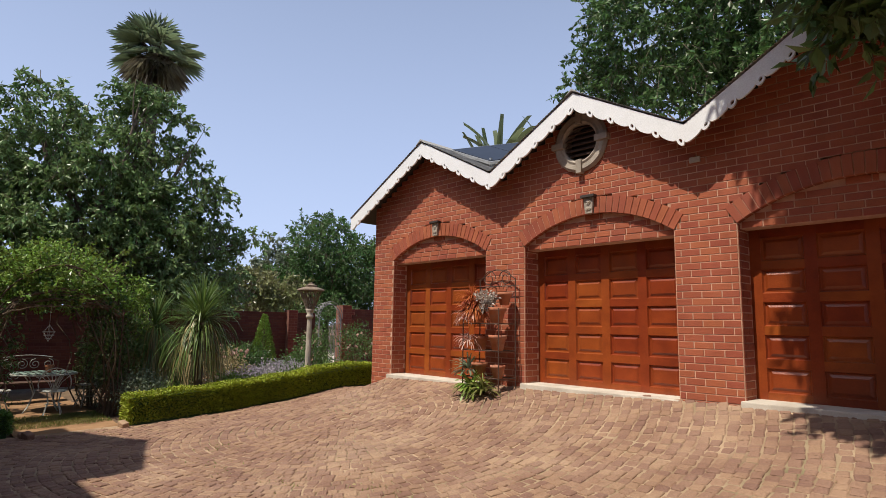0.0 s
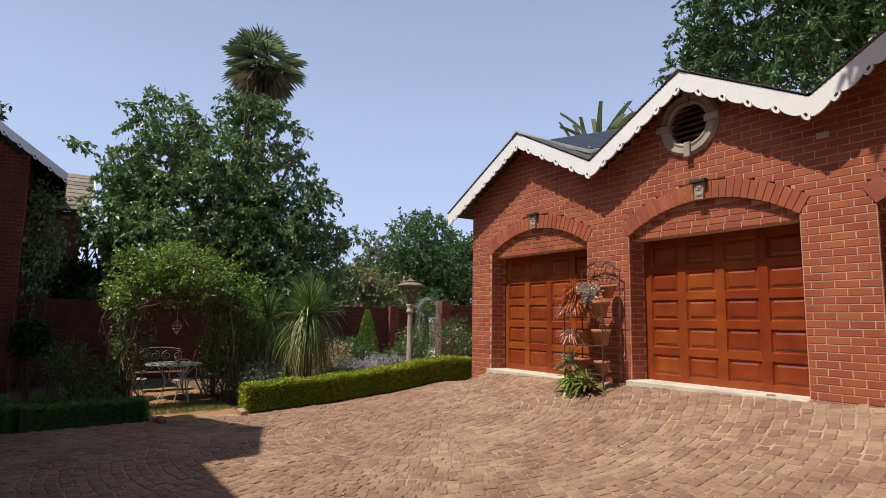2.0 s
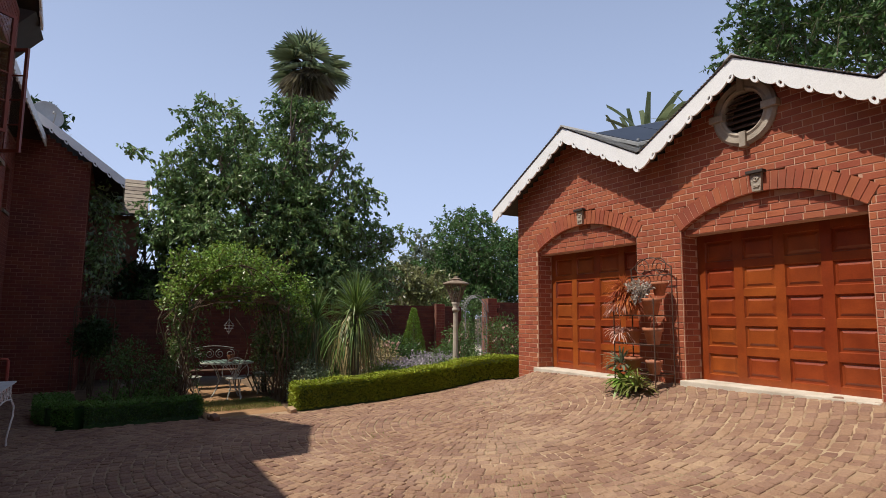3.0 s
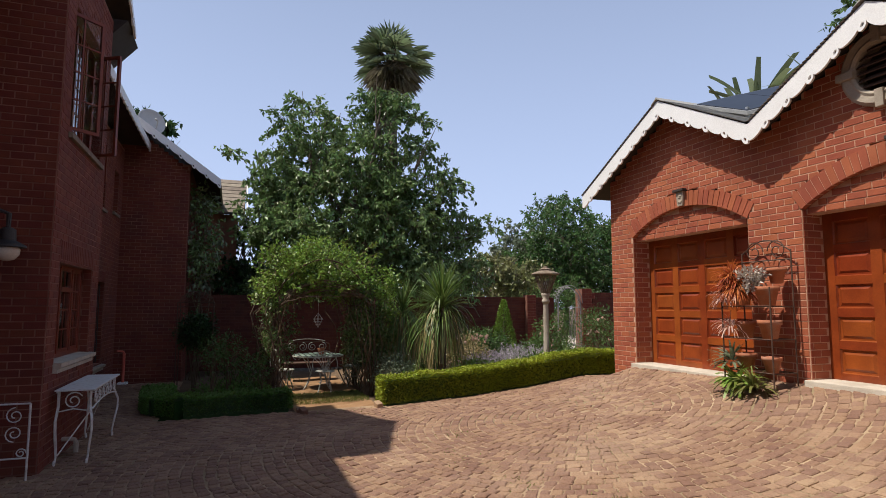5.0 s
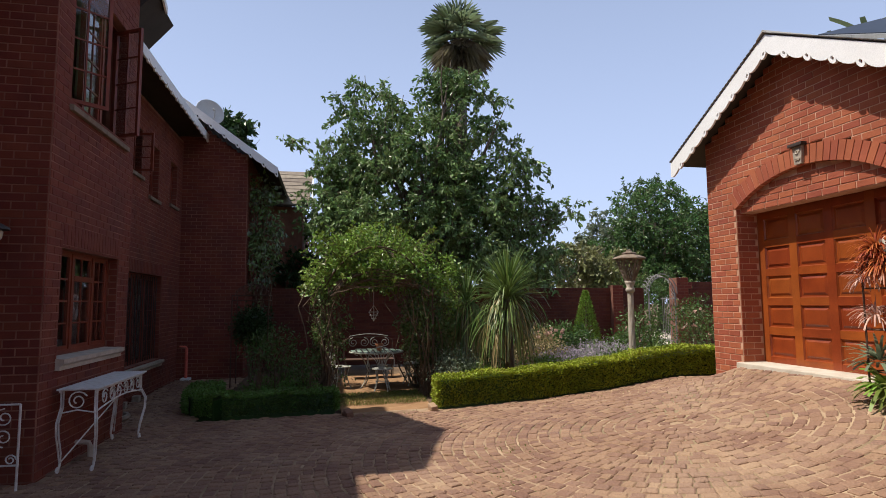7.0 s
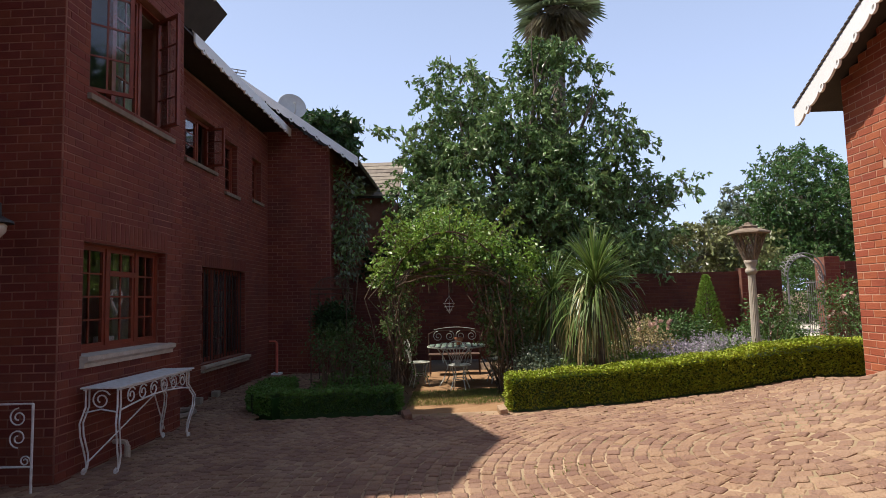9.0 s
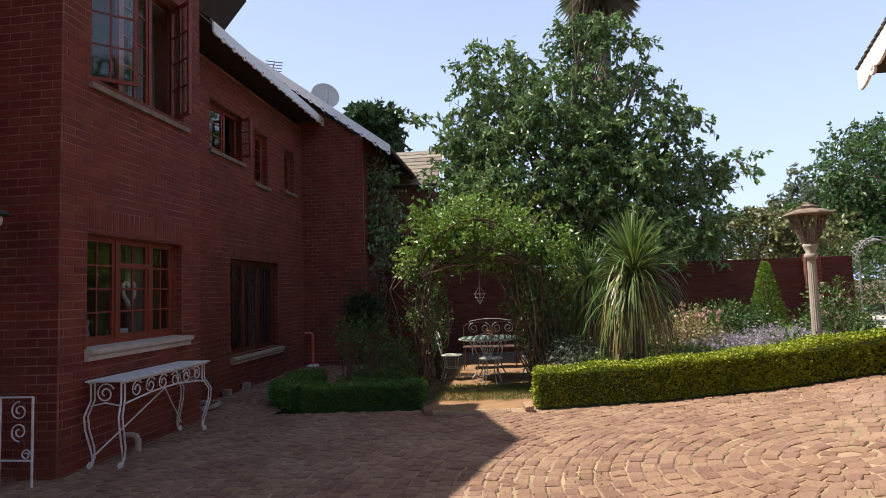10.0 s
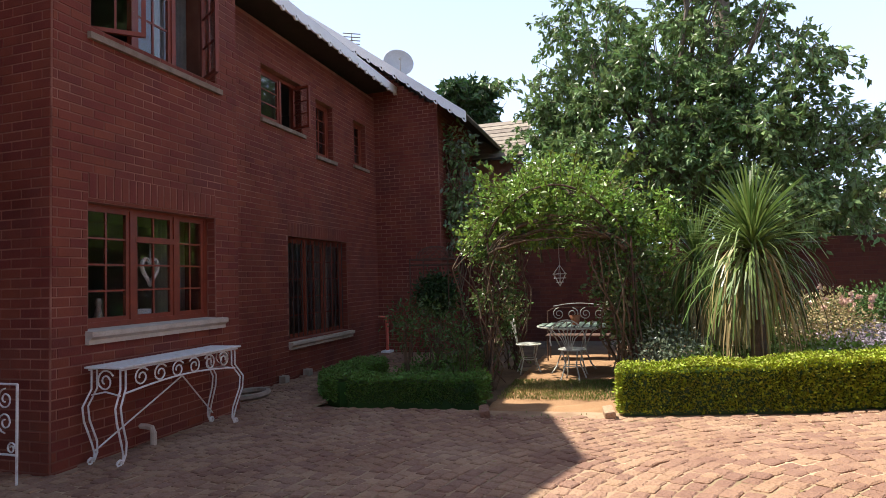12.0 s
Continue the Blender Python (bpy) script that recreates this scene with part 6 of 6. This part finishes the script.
            w = (d * math.cos(t) + side * math.sin(t)).normalized()
            l = 1.0 * (1 - 0.25 * abs(t) / 1.75)
            tip = c + w * l + Vector((0, 0, -0.22)) + up * 0.05
            mid = c + w * l * 0.55 + up * 0.06
            n = w.cross(up).normalized() * 0.024
            i = len(V)
            V += [tuple(c), tuple(mid - n), tuple(tip), tuple(mid + n)]
            F += [(i, i + 1, i + 2), (i, i + 2, i + 3)]
    part("stalks", bm, M_STEM, ob).name = "stalkwork"
    raw("fronds", verts, faces, L_PALM, ob).name = "foliage"
    raw("dry_fronds", dv, df, leafy("dead palm leaf", (0.2, 0.17, 0.11), (0.3, 0.26, 0.17)), ob).name = "dry_skirt"


palm(-20.0, 5.6, 10.7)


def banana(x, y, z, n, seed, fan):
    ob = thing("wild_banana", "wild banana plant with broad upright grey-green leaves behind the roof", "plant", "wild bananas")
    r = np.random.default_rng(seed)
    g = ground_z(x, y)
    part("stem", tubed([(x, y, g), (x, y, z - 1.2)], [0.14, 0.08], 8), M_STEM, ob)
    spots = np.tile((x, y, z - 1.25), (n, 1)) + r.normal(0, 0.08, (n, 3))
    ways = np.stack([np.linspace(-1, 1, n) * fan, r.normal(0, 0.35, n), np.full(n, 1.0)], 1)
    blades("foliage", spots, ways, 1.5, 0.2, L_PALM, ob, 0.4, seed, 8)


banana(-10.3, 12.2, 7.5, 13, 210, 0.9)
banana(-11.1, 12.6, 7.3, 11, 213, 0.9)
banana(-8.6, 12.4, 7.4, 12, 216, 0.9)


# ---- tree that shades the third garage door ----
tree("overhanging_tree", (5.2, 3.4), [((0.8, 4.9, 7.2), (2.4, 1.2, 1.6)), ((2.8, 5.0, 6.4), (2.2, 1.3, 1.8)), ((-0.5, 4.9, 6.7), (1.3, 0.9, 1.2)), ((0.9, 5.4, 5.6), (2.0, 0.7, 0.9)), ((0.9, 5.0, 5.0), (2.0, 0.7, 0.5)), ((-0.2, 5.7, 4.9), (0.9, 0.35, 0.45)), ((-1.0, 4.6, 8.0), (1.0, 1.0, 1.0)), ((0.7, 4.3, 6.2), (2.5, 0.8, 0.9)), ((0.5, 5.9, 4.75), (1.5, 0.4, 0.4)), ((0.9, 3.6, 7.6), (2.6, 0.9, 1.1)), ((0.6, 4.6, 5.2), (2.2, 0.5, 0.5)), ((-0.4, 5.0, 6.1), (1.2, 0.8, 0.8)), ((0.9, 4.7, 6.7), (2.2, 0.8, 1.0))],
     L_TREE, "leafy tree whose boughs hang over the third garage door", 10500, 20, 0.19, 220, 0.3, limbs=18, thick=0.16)

# ---- climber and rose bed by the house ----
def climber():
    ob = thing("wall_climber", "leafy climber hanging down the shaded corner of the house", "climbing plant")
    r = np.random.default_rng(230)
    x, y = -16.3, -0.45
    bm = bmesh.new()
    for _ in range(6):
        pts = [(x + r.normal(0, 0.12), y + r.normal(0, 0.12), z) for z in np.linspace(-0.05, 4.6, 9)]
        tube(bm, pts, 0.014, 5)
    tagged(part("stems", bm, M_STEM, ob), kind="stuff").name = "stemwork"
    s, w = sprays([((x, y, 4.3), (0.35, 0.42, 0.6)), ((x + 0.1, y + 0.1, 3.4), (0.4, 0.45, 0.6)), ((x + 0.1, y, 2.6), (0.3, 0.35, 0.6))], 230, 7, 0.1, 231, 0.2)
    # two fifths of the leaves get a paler colour in place of sunlight
    cut = len(s) * 3 // 5
    leaves("foliage", s[:cut], w[:cut], 0.13, L_TREE, ob, 0.5, droop=0.9, seed=232)
    leaves("pale_foliage", s[cut:], w[cut:], 0.13, L_GREY, ob, 0.5, droop=0.9, seed=233)


climber()
# these roses use the green with shade already in its colour
for i, (x, y, rad, h) in enumerate(((-11.5, 0.1, 0.22, 1.25), (-11.9, 0.35, 0.28, 1.3), (-11.6, 0.85, 0.25, 0.95), (-12.6, 0.75, 0.3, 0.9), (-13.2, 0.35, 0.35, 1.3))):
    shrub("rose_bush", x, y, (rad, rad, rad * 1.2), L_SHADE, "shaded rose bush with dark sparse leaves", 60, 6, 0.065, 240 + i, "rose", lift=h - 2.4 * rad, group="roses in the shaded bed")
for i, (x, y) in enumerate(((-11.6, 0.25), (-11.7, 0.75), (-12.4, 0.1), (-12.4, 0.5), (-13.2, 0.6))):
    shrub("low_plant", x, y, (0.38, 0.38, 0.2), L_BOX, "low green foliage plant in the shaded bed", 110, 7, 0.06, 250 + i, group="low bed plants")
shrub("dark_bush", -14.2, -0.35, (0.36, 0.36, 0.36), L_DARK, "dense dark rounded bush under a wire dome", 420, 8, 0.07, 260, lift=0.95)
tree("garden_shade_tree", (-20.5, 0.8), [((-20.2, 0.6, 3.4), (1.2, 1.3, 1.4)), ((-19.5, 1.4, 2.4), (1.0, 1.4, 1.0)), ((-18.6, 0.4, 2.6), (0.7, 0.7, 0.8))], L_DARK, "dark leafy tree filling the corner behind the wing", 700, 10, 0.17, 265, 0.2, thick=0.12)


# ---- house fittings ----
def satellite_dish():
    ob = thing("satellite_dish", "grey satellite dish on a pole at the eaves", "satellite dish")
    c = Vector((-16.08, -1.72, 6.42))
    m = Matrix.Translation(c) @ Vector((0.85, 0.5, 0.25)).to_track_quat("Z", "Y").to_matrix().to_4x4()
    d = part("reflector", lathe([(0.0, 0.0), (0.12, 0.012), (0.22, 0.035), (0.3, 0.07), (0.34, 0.095), (0.345, 0.09), (0.3, 0.06), (0.2, 0.02), (0.0, -0.012)], 30), M_DISH, ob, smooth=True)
    d.matrix_world = m
    a = part("arm", tubed([(0, -0.33, 0.08), (0, -0.28, 0.3), (0, -0.1, 0.42)], 0.012, 6), M_GREYMETAL, ob)
    a.matrix_world = m
    f = part("receiver", lathe([(0.03, 0), (0.035, 0.05), (0.02, 0.09)], 10), M_DISH, ob)
    f.matrix_world = m @ Matrix.Translation((0, -0.08, 0.38)) @ Matrix.Rotation(radians(200), 4, "X")
    nest(f, a)
    part("pole", tubed([(-16.14, -1.76, 6.35), (-16.14, -1.76, 5.4)], 0.018, 8), M_GREYMETAL, ob)
    part("bracket", boxed(-16.2, -16.04, -1.85, -1.7, 5.5, 5.62, 0.005), M_WHITE, ob)


def antenna():
    ob = thing("television_aerial", "thin metal television aerial on the roof ridge", "aerial")
    x, y, z = -18.4, -4.0, 8.2
    part("mast", tubed([(x, y, 7.2), (x, y, z + 0.15)], 0.02, 5), M_GATE, ob)
    part("boom", tubed([(x - 0.5, y - 0.25, z), (x + 0.5, y + 0.25, z)], 0.01, 5), M_GREYMETAL, ob)
    for s in np.linspace(-1, 1, 6):
        part("element", tubed([(x + 0.5 * s + 0.12, y + 0.25 * s - 0.2, z), (x + 0.5 * s - 0.12, y + 0.25 * s + 0.2, z)], 0.014, 5), M_GATE, ob)


def console_table():
    ob = thing("console_table", "white wrought-iron console table with scrollwork against the house wall", "table")
    x0, x1, y0, y1, h = -9.46, -7.9, -1.47, -1.1, 0.86
    top = part("tabletop", boxed(x0 - 0.03, x1 + 0.03, y0, y1 + 0.03, h - 0.018, h, 0.005), M_IRON, ob)
    for y in (y0 + 0.02, y1):
        part("apron_bar", tubed([(x0, y, h - 0.03), (x1, y, h - 0.03)], 0.009, 6), M_IRON, ob)
    for x, s in ((x0 + 0.02, -1), (x1 - 0.02, 1)):
        for y, d in ((y0 + 0.03, 0), (y1 - 0.02, 1)):
            for k in (0, 0.055):
                pts = [(x - s * k, y, h - 0.02), (x - s * (k * 1.0), y, h - 0.2), (x + s * (0.09 - k), y + 0.04 * d, h - 0.34), (x + s * (0.075 - k), y + 0.04 * d, h - 0.46), (x + s * (0.0 - k), y + 0.01 * d, h - 0.66), (x - s * (0.03 + k * 0.5), y, 0.1), (x - s * 0.02, y, 0.03)]
                part("leg", tubed(pts, 0.009, 6), M_IRON, ob)
            part("foot_scroll", tubed(spiral((x + s * 0.01, y, 0.04), 0.034, 0.012, math.pi if s > 0 else 0, -1.2 * s, "xz", 10), 0.011, 6), M_IRON, ob)
    # front scrollwork
    y = y1
    n = 6
    for k in range(n):
        cx = x0 + 0.12 + (k + 0.5) * (x1 - x0 - 0.24) / n
        s = 1 if k < n / 2 else -1
        part("scroll", tubed(spiral((cx, y, h - 0.12), 0.085, 0.025, math.pi * (0.2 if s > 0 else 0.8), 1.45 * s, "xz", 22), 0.008, 5), M_IRON, ob)
    arch = [(x0 + (x1 - x0) * s, y, h - 0.24 + 0.06 * math.sin(math.pi * s)) for s in np.linspace(0.03, 0.97, 14)]
    part("arched_bar", tubed(arch, 0.009, 6), M_IRON, ob)
    part("brace", tubed([((x0 + x1) / 2, y1 - 0.05, h - 0.2), (x1 - 0.02, y0 + 0.05, 0.12)], 0.008, 5), M_IRON, ob)
    part("brace", tubed([((x0 + x1) / 2, y1 - 0.05, h - 0.2), (x0 + 0.02, y0 + 0.05, 0.12)], 0.008, 5), M_IRON, ob)
    for x in (x0 + 0.02, x1 - 0.02):
        part("scroll", tubed(spiral((x, (y0 + y1) / 2, h - 0.13), 0.1, 0.025, 0.5, 1.6, "yz", 22), 0.008, 5), M_IRON, ob)
        part("side_bar", tubed([(x, y0 + 0.03, h - 0.25), (x, (y0 + y1) / 2, h - 0.22), (x, y1 - 0.02, h - 0.25)], 0.008, 5), M_IRON, ob)


def plant_stand():
    ob = thing("iron_stand", "white wrought-iron stand with scroll panels beside the bay", "stand")
    x, y1 = -7.35, -1.55
    for y in (y1, y1 - 0.32, y1 - 0.62):
        part("leg", tubed([(x, y, 0.0), (x, y, 0.8)], 0.011, 6), M_IRON, ob)
    for z in (0.8, 0.25):
        part("bar", tubed([(x, y1, z), (x, y1 - 0.62, z)], 0.009, 6), M_IRON, ob)
    for k, y in enumerate((y1 - 0.16, y1 - 0.47)):
        for z, s in ((0.68, 1), (0.5, -1)):
            part("scroll", tubed(spiral((x, y + 0.03, z), 0.085, 0.02, math.pi / 2 * s, 1.5 * s, "yz", 20), 0.007, 5), M_IRON, ob)
        part("scroll", tubed(spiral((x, y + 0.1, 0.3), 0.05, 0.015, 0, 1.4, "yz", 14), 0.007, 5), M_IRON, ob)


def wall_lamp():
    ob = thing("wall_lamp", "black iron wall lamp with a frosted globe on the brick wall", "lamp")
    x, y, z = -7.08, -1.78, 2.4
    part("bracket", tubed([(x, HY + 0.01, z + 0.32), (x, HY + 0.2, z + 0.38), (x, y - 0.1, z + 0.38), (x, y, z + 0.34), (x, y, z + 0.08)], 0.024, 8), M_BLACK, ob)
    part("brace", tubed([(x, HY + 0.01, z + 0.12), (x, HY + 0.14, z + 0.16), (x, HY + 0.3, z + 0.36)], 0.012, 6), M_BLACK, ob)
    hood = part("hood", lathe([(0.04, 0.2), (0.07, 0.18), (0.075, 0.07), (0.165, 0.02), (0.17, 0.0), (0.0, -0.004)], 24), M_BLACK, ob)
    hood.location = (x, y, z)
    p = part("globe", lathe([(0.02, -0.14), (0.07, -0.125), (0.11, -0.075), (0.118, -0.02), (0.1, 0.0)], 20), M_LAMPGLASS, ob, smooth=True)
    p.location = (x, y, z)
    nest(p, hood)
    part("back_plate", boxed(x - 0.06, x + 0.06, HY, HY + 0.025, z + 0.02, z + 0.46, 0.008), M_BLACK, ob)


def small_fittings():
    ob = thing("standpipe", "red-painted garden standpipe with a tap by the house wall", "standpipe")
    x, y = -15.6, -1.95
    pipe = part("pipe", tubed([(x, y, 0.0), (x, y, 0.72)], 0.034, 8), M_REDPAINT, ob)
    part("tap", tubed([(x, y, 0.72), (x + 0.03, y - 0.02, 0.76), (x + 0.16, y - 0.12, 0.78)], [0.026, 0.024, 0.018], 7), M_REDPAINT, pipe)
    part("foot", boxed(x - 0.12, x + 0.12, y - 0.1, y + 0.1, 0.0, 0.05, 0.01), M_WHITE, ob, "white-painted foot")
    stub = thing("pipe_stub", "short pale waste pipe standing by the house wall", "pipe")
    part("pipe", tubed([(-8.53, -1.36, -0.02), (-8.53, -1.36, 0.14)], 0.03, 10), M_SILL, stub)
    part("elbow", tubed([(-8.53, -1.36, 0.13), (-8.53, -1.38, 0.18), (-8.53, -1.44, 0.19), (-8.53, -1.55, 0.19)], 0.027, 8), M_SILL, stub)
    gully = thing("gully_surround", "pale curved concrete gully surround at the wall's foot", "drain")
    pts = [(-10.75 + 0.3 * math.cos(a), -1.9 + 0.22 * math.sin(a), 0.06) for a in np.linspace(0, math.tau, 21)[:-1]]
    part("rim", tubed(pts, 0.04, 6, True), M_STONE, gully)
    for i, (x, y) in enumerate(((-11.9, -2.1), (-12.6, -2.1))):
        b = thing("small_block", "small concrete block against the wall", "block", "small blocks")
        part("body", boxed(x - 0.06, x + 0.06, y - 0.06, y + 0.06, 0.0, 0.11, 0.012), M_STONE, b)


def inside_window():
    heart = thing("heart_ornament", "white heart ornament hanging inside the window", "ornament")
    pts = []
    for a in np.linspace(0, math.tau, 25)[:-1]:
        pts.append((-8.86 + 0.0075 * 16 * math.sin(a) ** 3 * 0.9, -1.72, 1.72 + 0.0095 * (13 * math.cos(a) - 5 * math.cos(2 * a) - 2 * math.cos(3 * a) - math.cos(4 * a))))
    part("ring", tubed(pts, 0.022, 6, True), M_IRON, heart)
    part("ribbon", tubed([(-8.86, -1.72, 1.78), (-8.86, -1.72, 2.0)], 0.006, 4), M_IRON, heart)
    for x0, x1, z0, z1, y, label in ((-9.6, -9.12, 1.15, 2.4, -1.95, "cream curtain gathered beside the window"), (-9.66, -9.15, 3.95, 5.5, -1.95, "cream curtain gathered beside the upper window"), (-14.2, -13.65, 0.62, 2.3, -2.6, "cream curtain behind the tall window")):
        c = thing("curtain", label, "curtain", "cream curtains")
        bm = bmesh.new()
        n = 40
        rows = [[bm.verts.new((x0 + (x1 - x0) * i / n, y + 0.03 * math.sin(i * 1.3), z)) for i in range(n + 1)] for z in (z0, z1)]
        for i in range(n):
            bm.faces.new((rows[0][i], rows[0][i + 1], rows[1][i + 1], rows[1][i]))
        made = bmesh.ops.solidify(bm, geom=list(bm.faces), thickness=0.006)
        part("cloth", bm, M_LACE, c, smooth=True)
    shelf = tagged(part("window_board", boxed(-9.7, -7.9, -2.0, -1.72, 1.12, 1.16), M_SILL, None), "pale inner window board", "window board", kind="structure")
    for x, w, h in ((-8.05, 0.08, 0.14), (-8.85, 0.09, 0.15)):
        p = thing("white_planter", "small white square planter on the inner window board", "planter", "planters in the window")
        part("body", boxed(x - w, x + w, -1.92, -1.78, 1.16, 1.16 + h, 0.006), M_WHITE, p)
    d = thing("figurine", "pale figurine on the inner window board", "figurine")
    part("body", lathe([(0.06, 1.16), (0.07, 1.2), (0.045, 1.26), (0.03, 1.32), (0.02, 1.36), (0.035, 1.4), (0.02, 1.44)], 12), M_SILL, d, smooth=True).location = (-8.35, -1.85, 0)
    g = thing("security_grille", "dark vertical bars over the tall window", "grille")
    for x in np.linspace(-14.2, -12.32, 14):
        part("bar", tubed([(x, -2.27, 0.64), (x, -2.27, 2.28)], 0.009, 5), M_BLACK, g)


satellite_dish()
antenna()
console_table()
plant_stand()
wall_lamp()
small_fittings()
inside_window()


# ---- plant rack between the garage doors ----
def plant_rack():
    ob = thing("plant_rack", "black wrought-iron rack with a scrolled top standing between the garage doors", "plant stand")
    x0, x1, y0, y1 = -6.05, -5.32, 6.42, 6.8
    g = ground_z(-5.7, 6.6)
    for x in (x0, x1):
        for y in (y0, y1):
            part("post", tubed([(x, y, g), (x, y, g + (1.72 if y == y1 else 1.25))], 0.01, 6), M_RUST, ob)
    levels = (g + 0.22, g + 0.62, g + 1.02)
    for z in levels:
        part("shelf_rim", tubed([(x0, y0, z), (x1, y0, z), (x1, y1, z), (x0, y1, z)], 0.008, 5, True), M_RUST, ob)
        for x in np.linspace(x0, x1, 7)[1:-1]:
            part("shelf_bar", tubed([(x, y0, z), (x, y1, z)], 0.006, 5), M_RUST, ob)
    mid = (x0 + x1) / 2
    for s in (-1, 1):
        part("scroll", tubed(spiral((mid + s * 0.17, y1, g + 1.72), 0.14, 0.04, math.pi * (0.5 + 0.5 * s), 1.4 * -s, "xz", 20), 0.008, 5), M_RUST, ob)
    part("top_bar", tubed([(x0, y1, g + 1.6), (x1, y1, g + 1.6)], 0.009, 5), M_RUST, ob)
    part("top_arc", tubed([(x0 + (x1 - x0) * s, y1, g + 1.7 + 0.16 * math.sin(math.pi * s)) for s in np.linspace(0, 1, 11)], 0.009, 5), M_RUST, ob)
    pot = lathe([(0.075, 0), (0.11, 0.16), (0.125, 0.16), (0.128, 0.21), (0.112, 0.21), (0.1, 0.17), (0.0, 0.165)], 20)
    first = None
    for x, y, z, s in ((-5.85, 6.55, levels[2], 1.1), (-5.5, 6.58, levels[2], 1.15), (-5.48, 6.58, levels[1], 1.1), (-5.85, 6.6, levels[1], 1.0), (-5.45, 6.55, levels[0], 0.9), (-5.85, 6.58, levels[0], 1.0), (-5.45, 6.7, g + 1.3, 0.9)):
        p = thing("flower_pot", "terracotta flower pot on the iron rack", "pot", "pots on the rack")
        b = finish("body", pot.copy() if hasattr(pot, "copy") else pot, M_POT, True)
        b.parent = p
        b.matrix_world = Matrix.Translation((x, y, z)) @ Matrix.Scale(s, 4)
    r = np.random.default_rng(300)

    def tuft(name, label, x, y, z, n, length, width, mat, bend, seed, low=0.0):
        t = thing(name, label, "plant", "plants on the rack")
        w = dome_ways(n, seed, low, 1.0)
        blades("foliage", np.array((x, y, z)) + w * 0.05, w, length, width, mat, t, bend, seed)
        return t

    t = tuft("red_bromeliad", "spiky orange-red plant spilling from its pot", -5.88, 6.5, levels[2] + 0.2, 360, 0.27, 0.01, L_RED, 1.3, 301, -0.3)
    tuft("red_bromeliad", "spiky orange-red plant spilling from its pot", -5.95, 6.5, levels[2] + 0.36, 280, 0.22, 0.01, L_RED, 1.2, 302, -0.4)
    s = thing("grey_succulent", "grey-white rosette succulent in a pot", "plant", "plants on the rack")
    p, w = sprays([((-5.66, 6.48, levels[2] + 0.32), (0.13, 0.1, 0.13)), ((-5.55, 6.5, levels[2] + 0.4), (0.07, 0.07, 0.08))], 44, 12, 0.03, 303, 0.6)
    leaves("foliage", p, w, 0.06, leafy("silver leaf", (0.34, 0.3, 0.26), (0.5, 0.44, 0.38)), s, 0.5, seed=304)
    t = tuft("green_succulent", "yellow-green strap-leaved plant at the foot of the rack", -5.85, 6.4, g + 0.06, 70, 0.3, 0.035, L_ROSE, 1.0, 305, -0.1)
    tuft("green_succulent", "yellow-green strap-leaved plant at the foot of the rack", -5.55, 6.35, g + 0.03, 60, 0.25, 0.03, L_GRASS, 1.1, 306, -0.05)
    tuft("green_succulent", "yellow-green strap-leaved plant at the foot of the rack", -6.0, 6.5, g + 0.3, 50, 0.28, 0.03, L_GREY, 0.9, 307, 0.0)
    tuft("pink_succulent", "pale pink trailing plant in a pot", -6.0, 6.5, levels[1] + 0.12, 70, 0.22, 0.014, L_PINK, 1.4, 308, -0.2)
    tuft("pink_succulent", "pale pink trailing plant in a pot", -6.05, 6.48, levels[2] + 0.1, 60, 0.2, 0.014, L_PINK, 1.4, 309, -0.4)


plant_rack()


def weeds():
    r = np.random.default_rng(400)
    spots = []
    for x, y, sx, sy, n in ((-7.2, 3.2, 0.2, 0.1, 70), (-5.1, 3.0, 0.16, 0.08, 70), (-4.3, 3.46, 0.12, 0.06, 45), (-6.3, 2.8, 0.25, 0.12, 50), (-3.6, 3.3, 0.3, 0.2, 50), (-10.0, 2.2, 0.12, 0.3, 80), (-9.6, 5.0, 0.1, 0.5, 50)):
        for _ in range(n):
            a, b = x + r.normal(0, sx), y + r.normal(0, sy)
            spots.append((a, b, ground_z(a, b) - 0.004))
    spots = np.array(spots)
    tagged(leaves("weeds", spots, np.tile((0, 0, 0.8), (len(spots), 1)), 0.035, L_GRASS, None, 0.3, jitter=0.6, seed=401), "small green weeds growing in the paving joints", "weeds", kind="stuff")
    spots = []
    for _ in range(90):
        a, b = r.uniform(-10, 2), r.uniform(2.0, 6.7)
        if in_yard(a, b):
            spots.append((a, b, ground_z(a, b) + 0.014))
    spots = np.array(spots)
    w = r.normal(0, 1, (len(spots), 3)) * (1, 1, 0.08)
    tagged(leaves("fallen_leaves", spots, w, 0.045, L_DRY, None, 0.5, jitter=0.05, seed=402), "a few dry fallen leaves lying on the paving", "leaves", kind="stuff")


weeds()

paving()
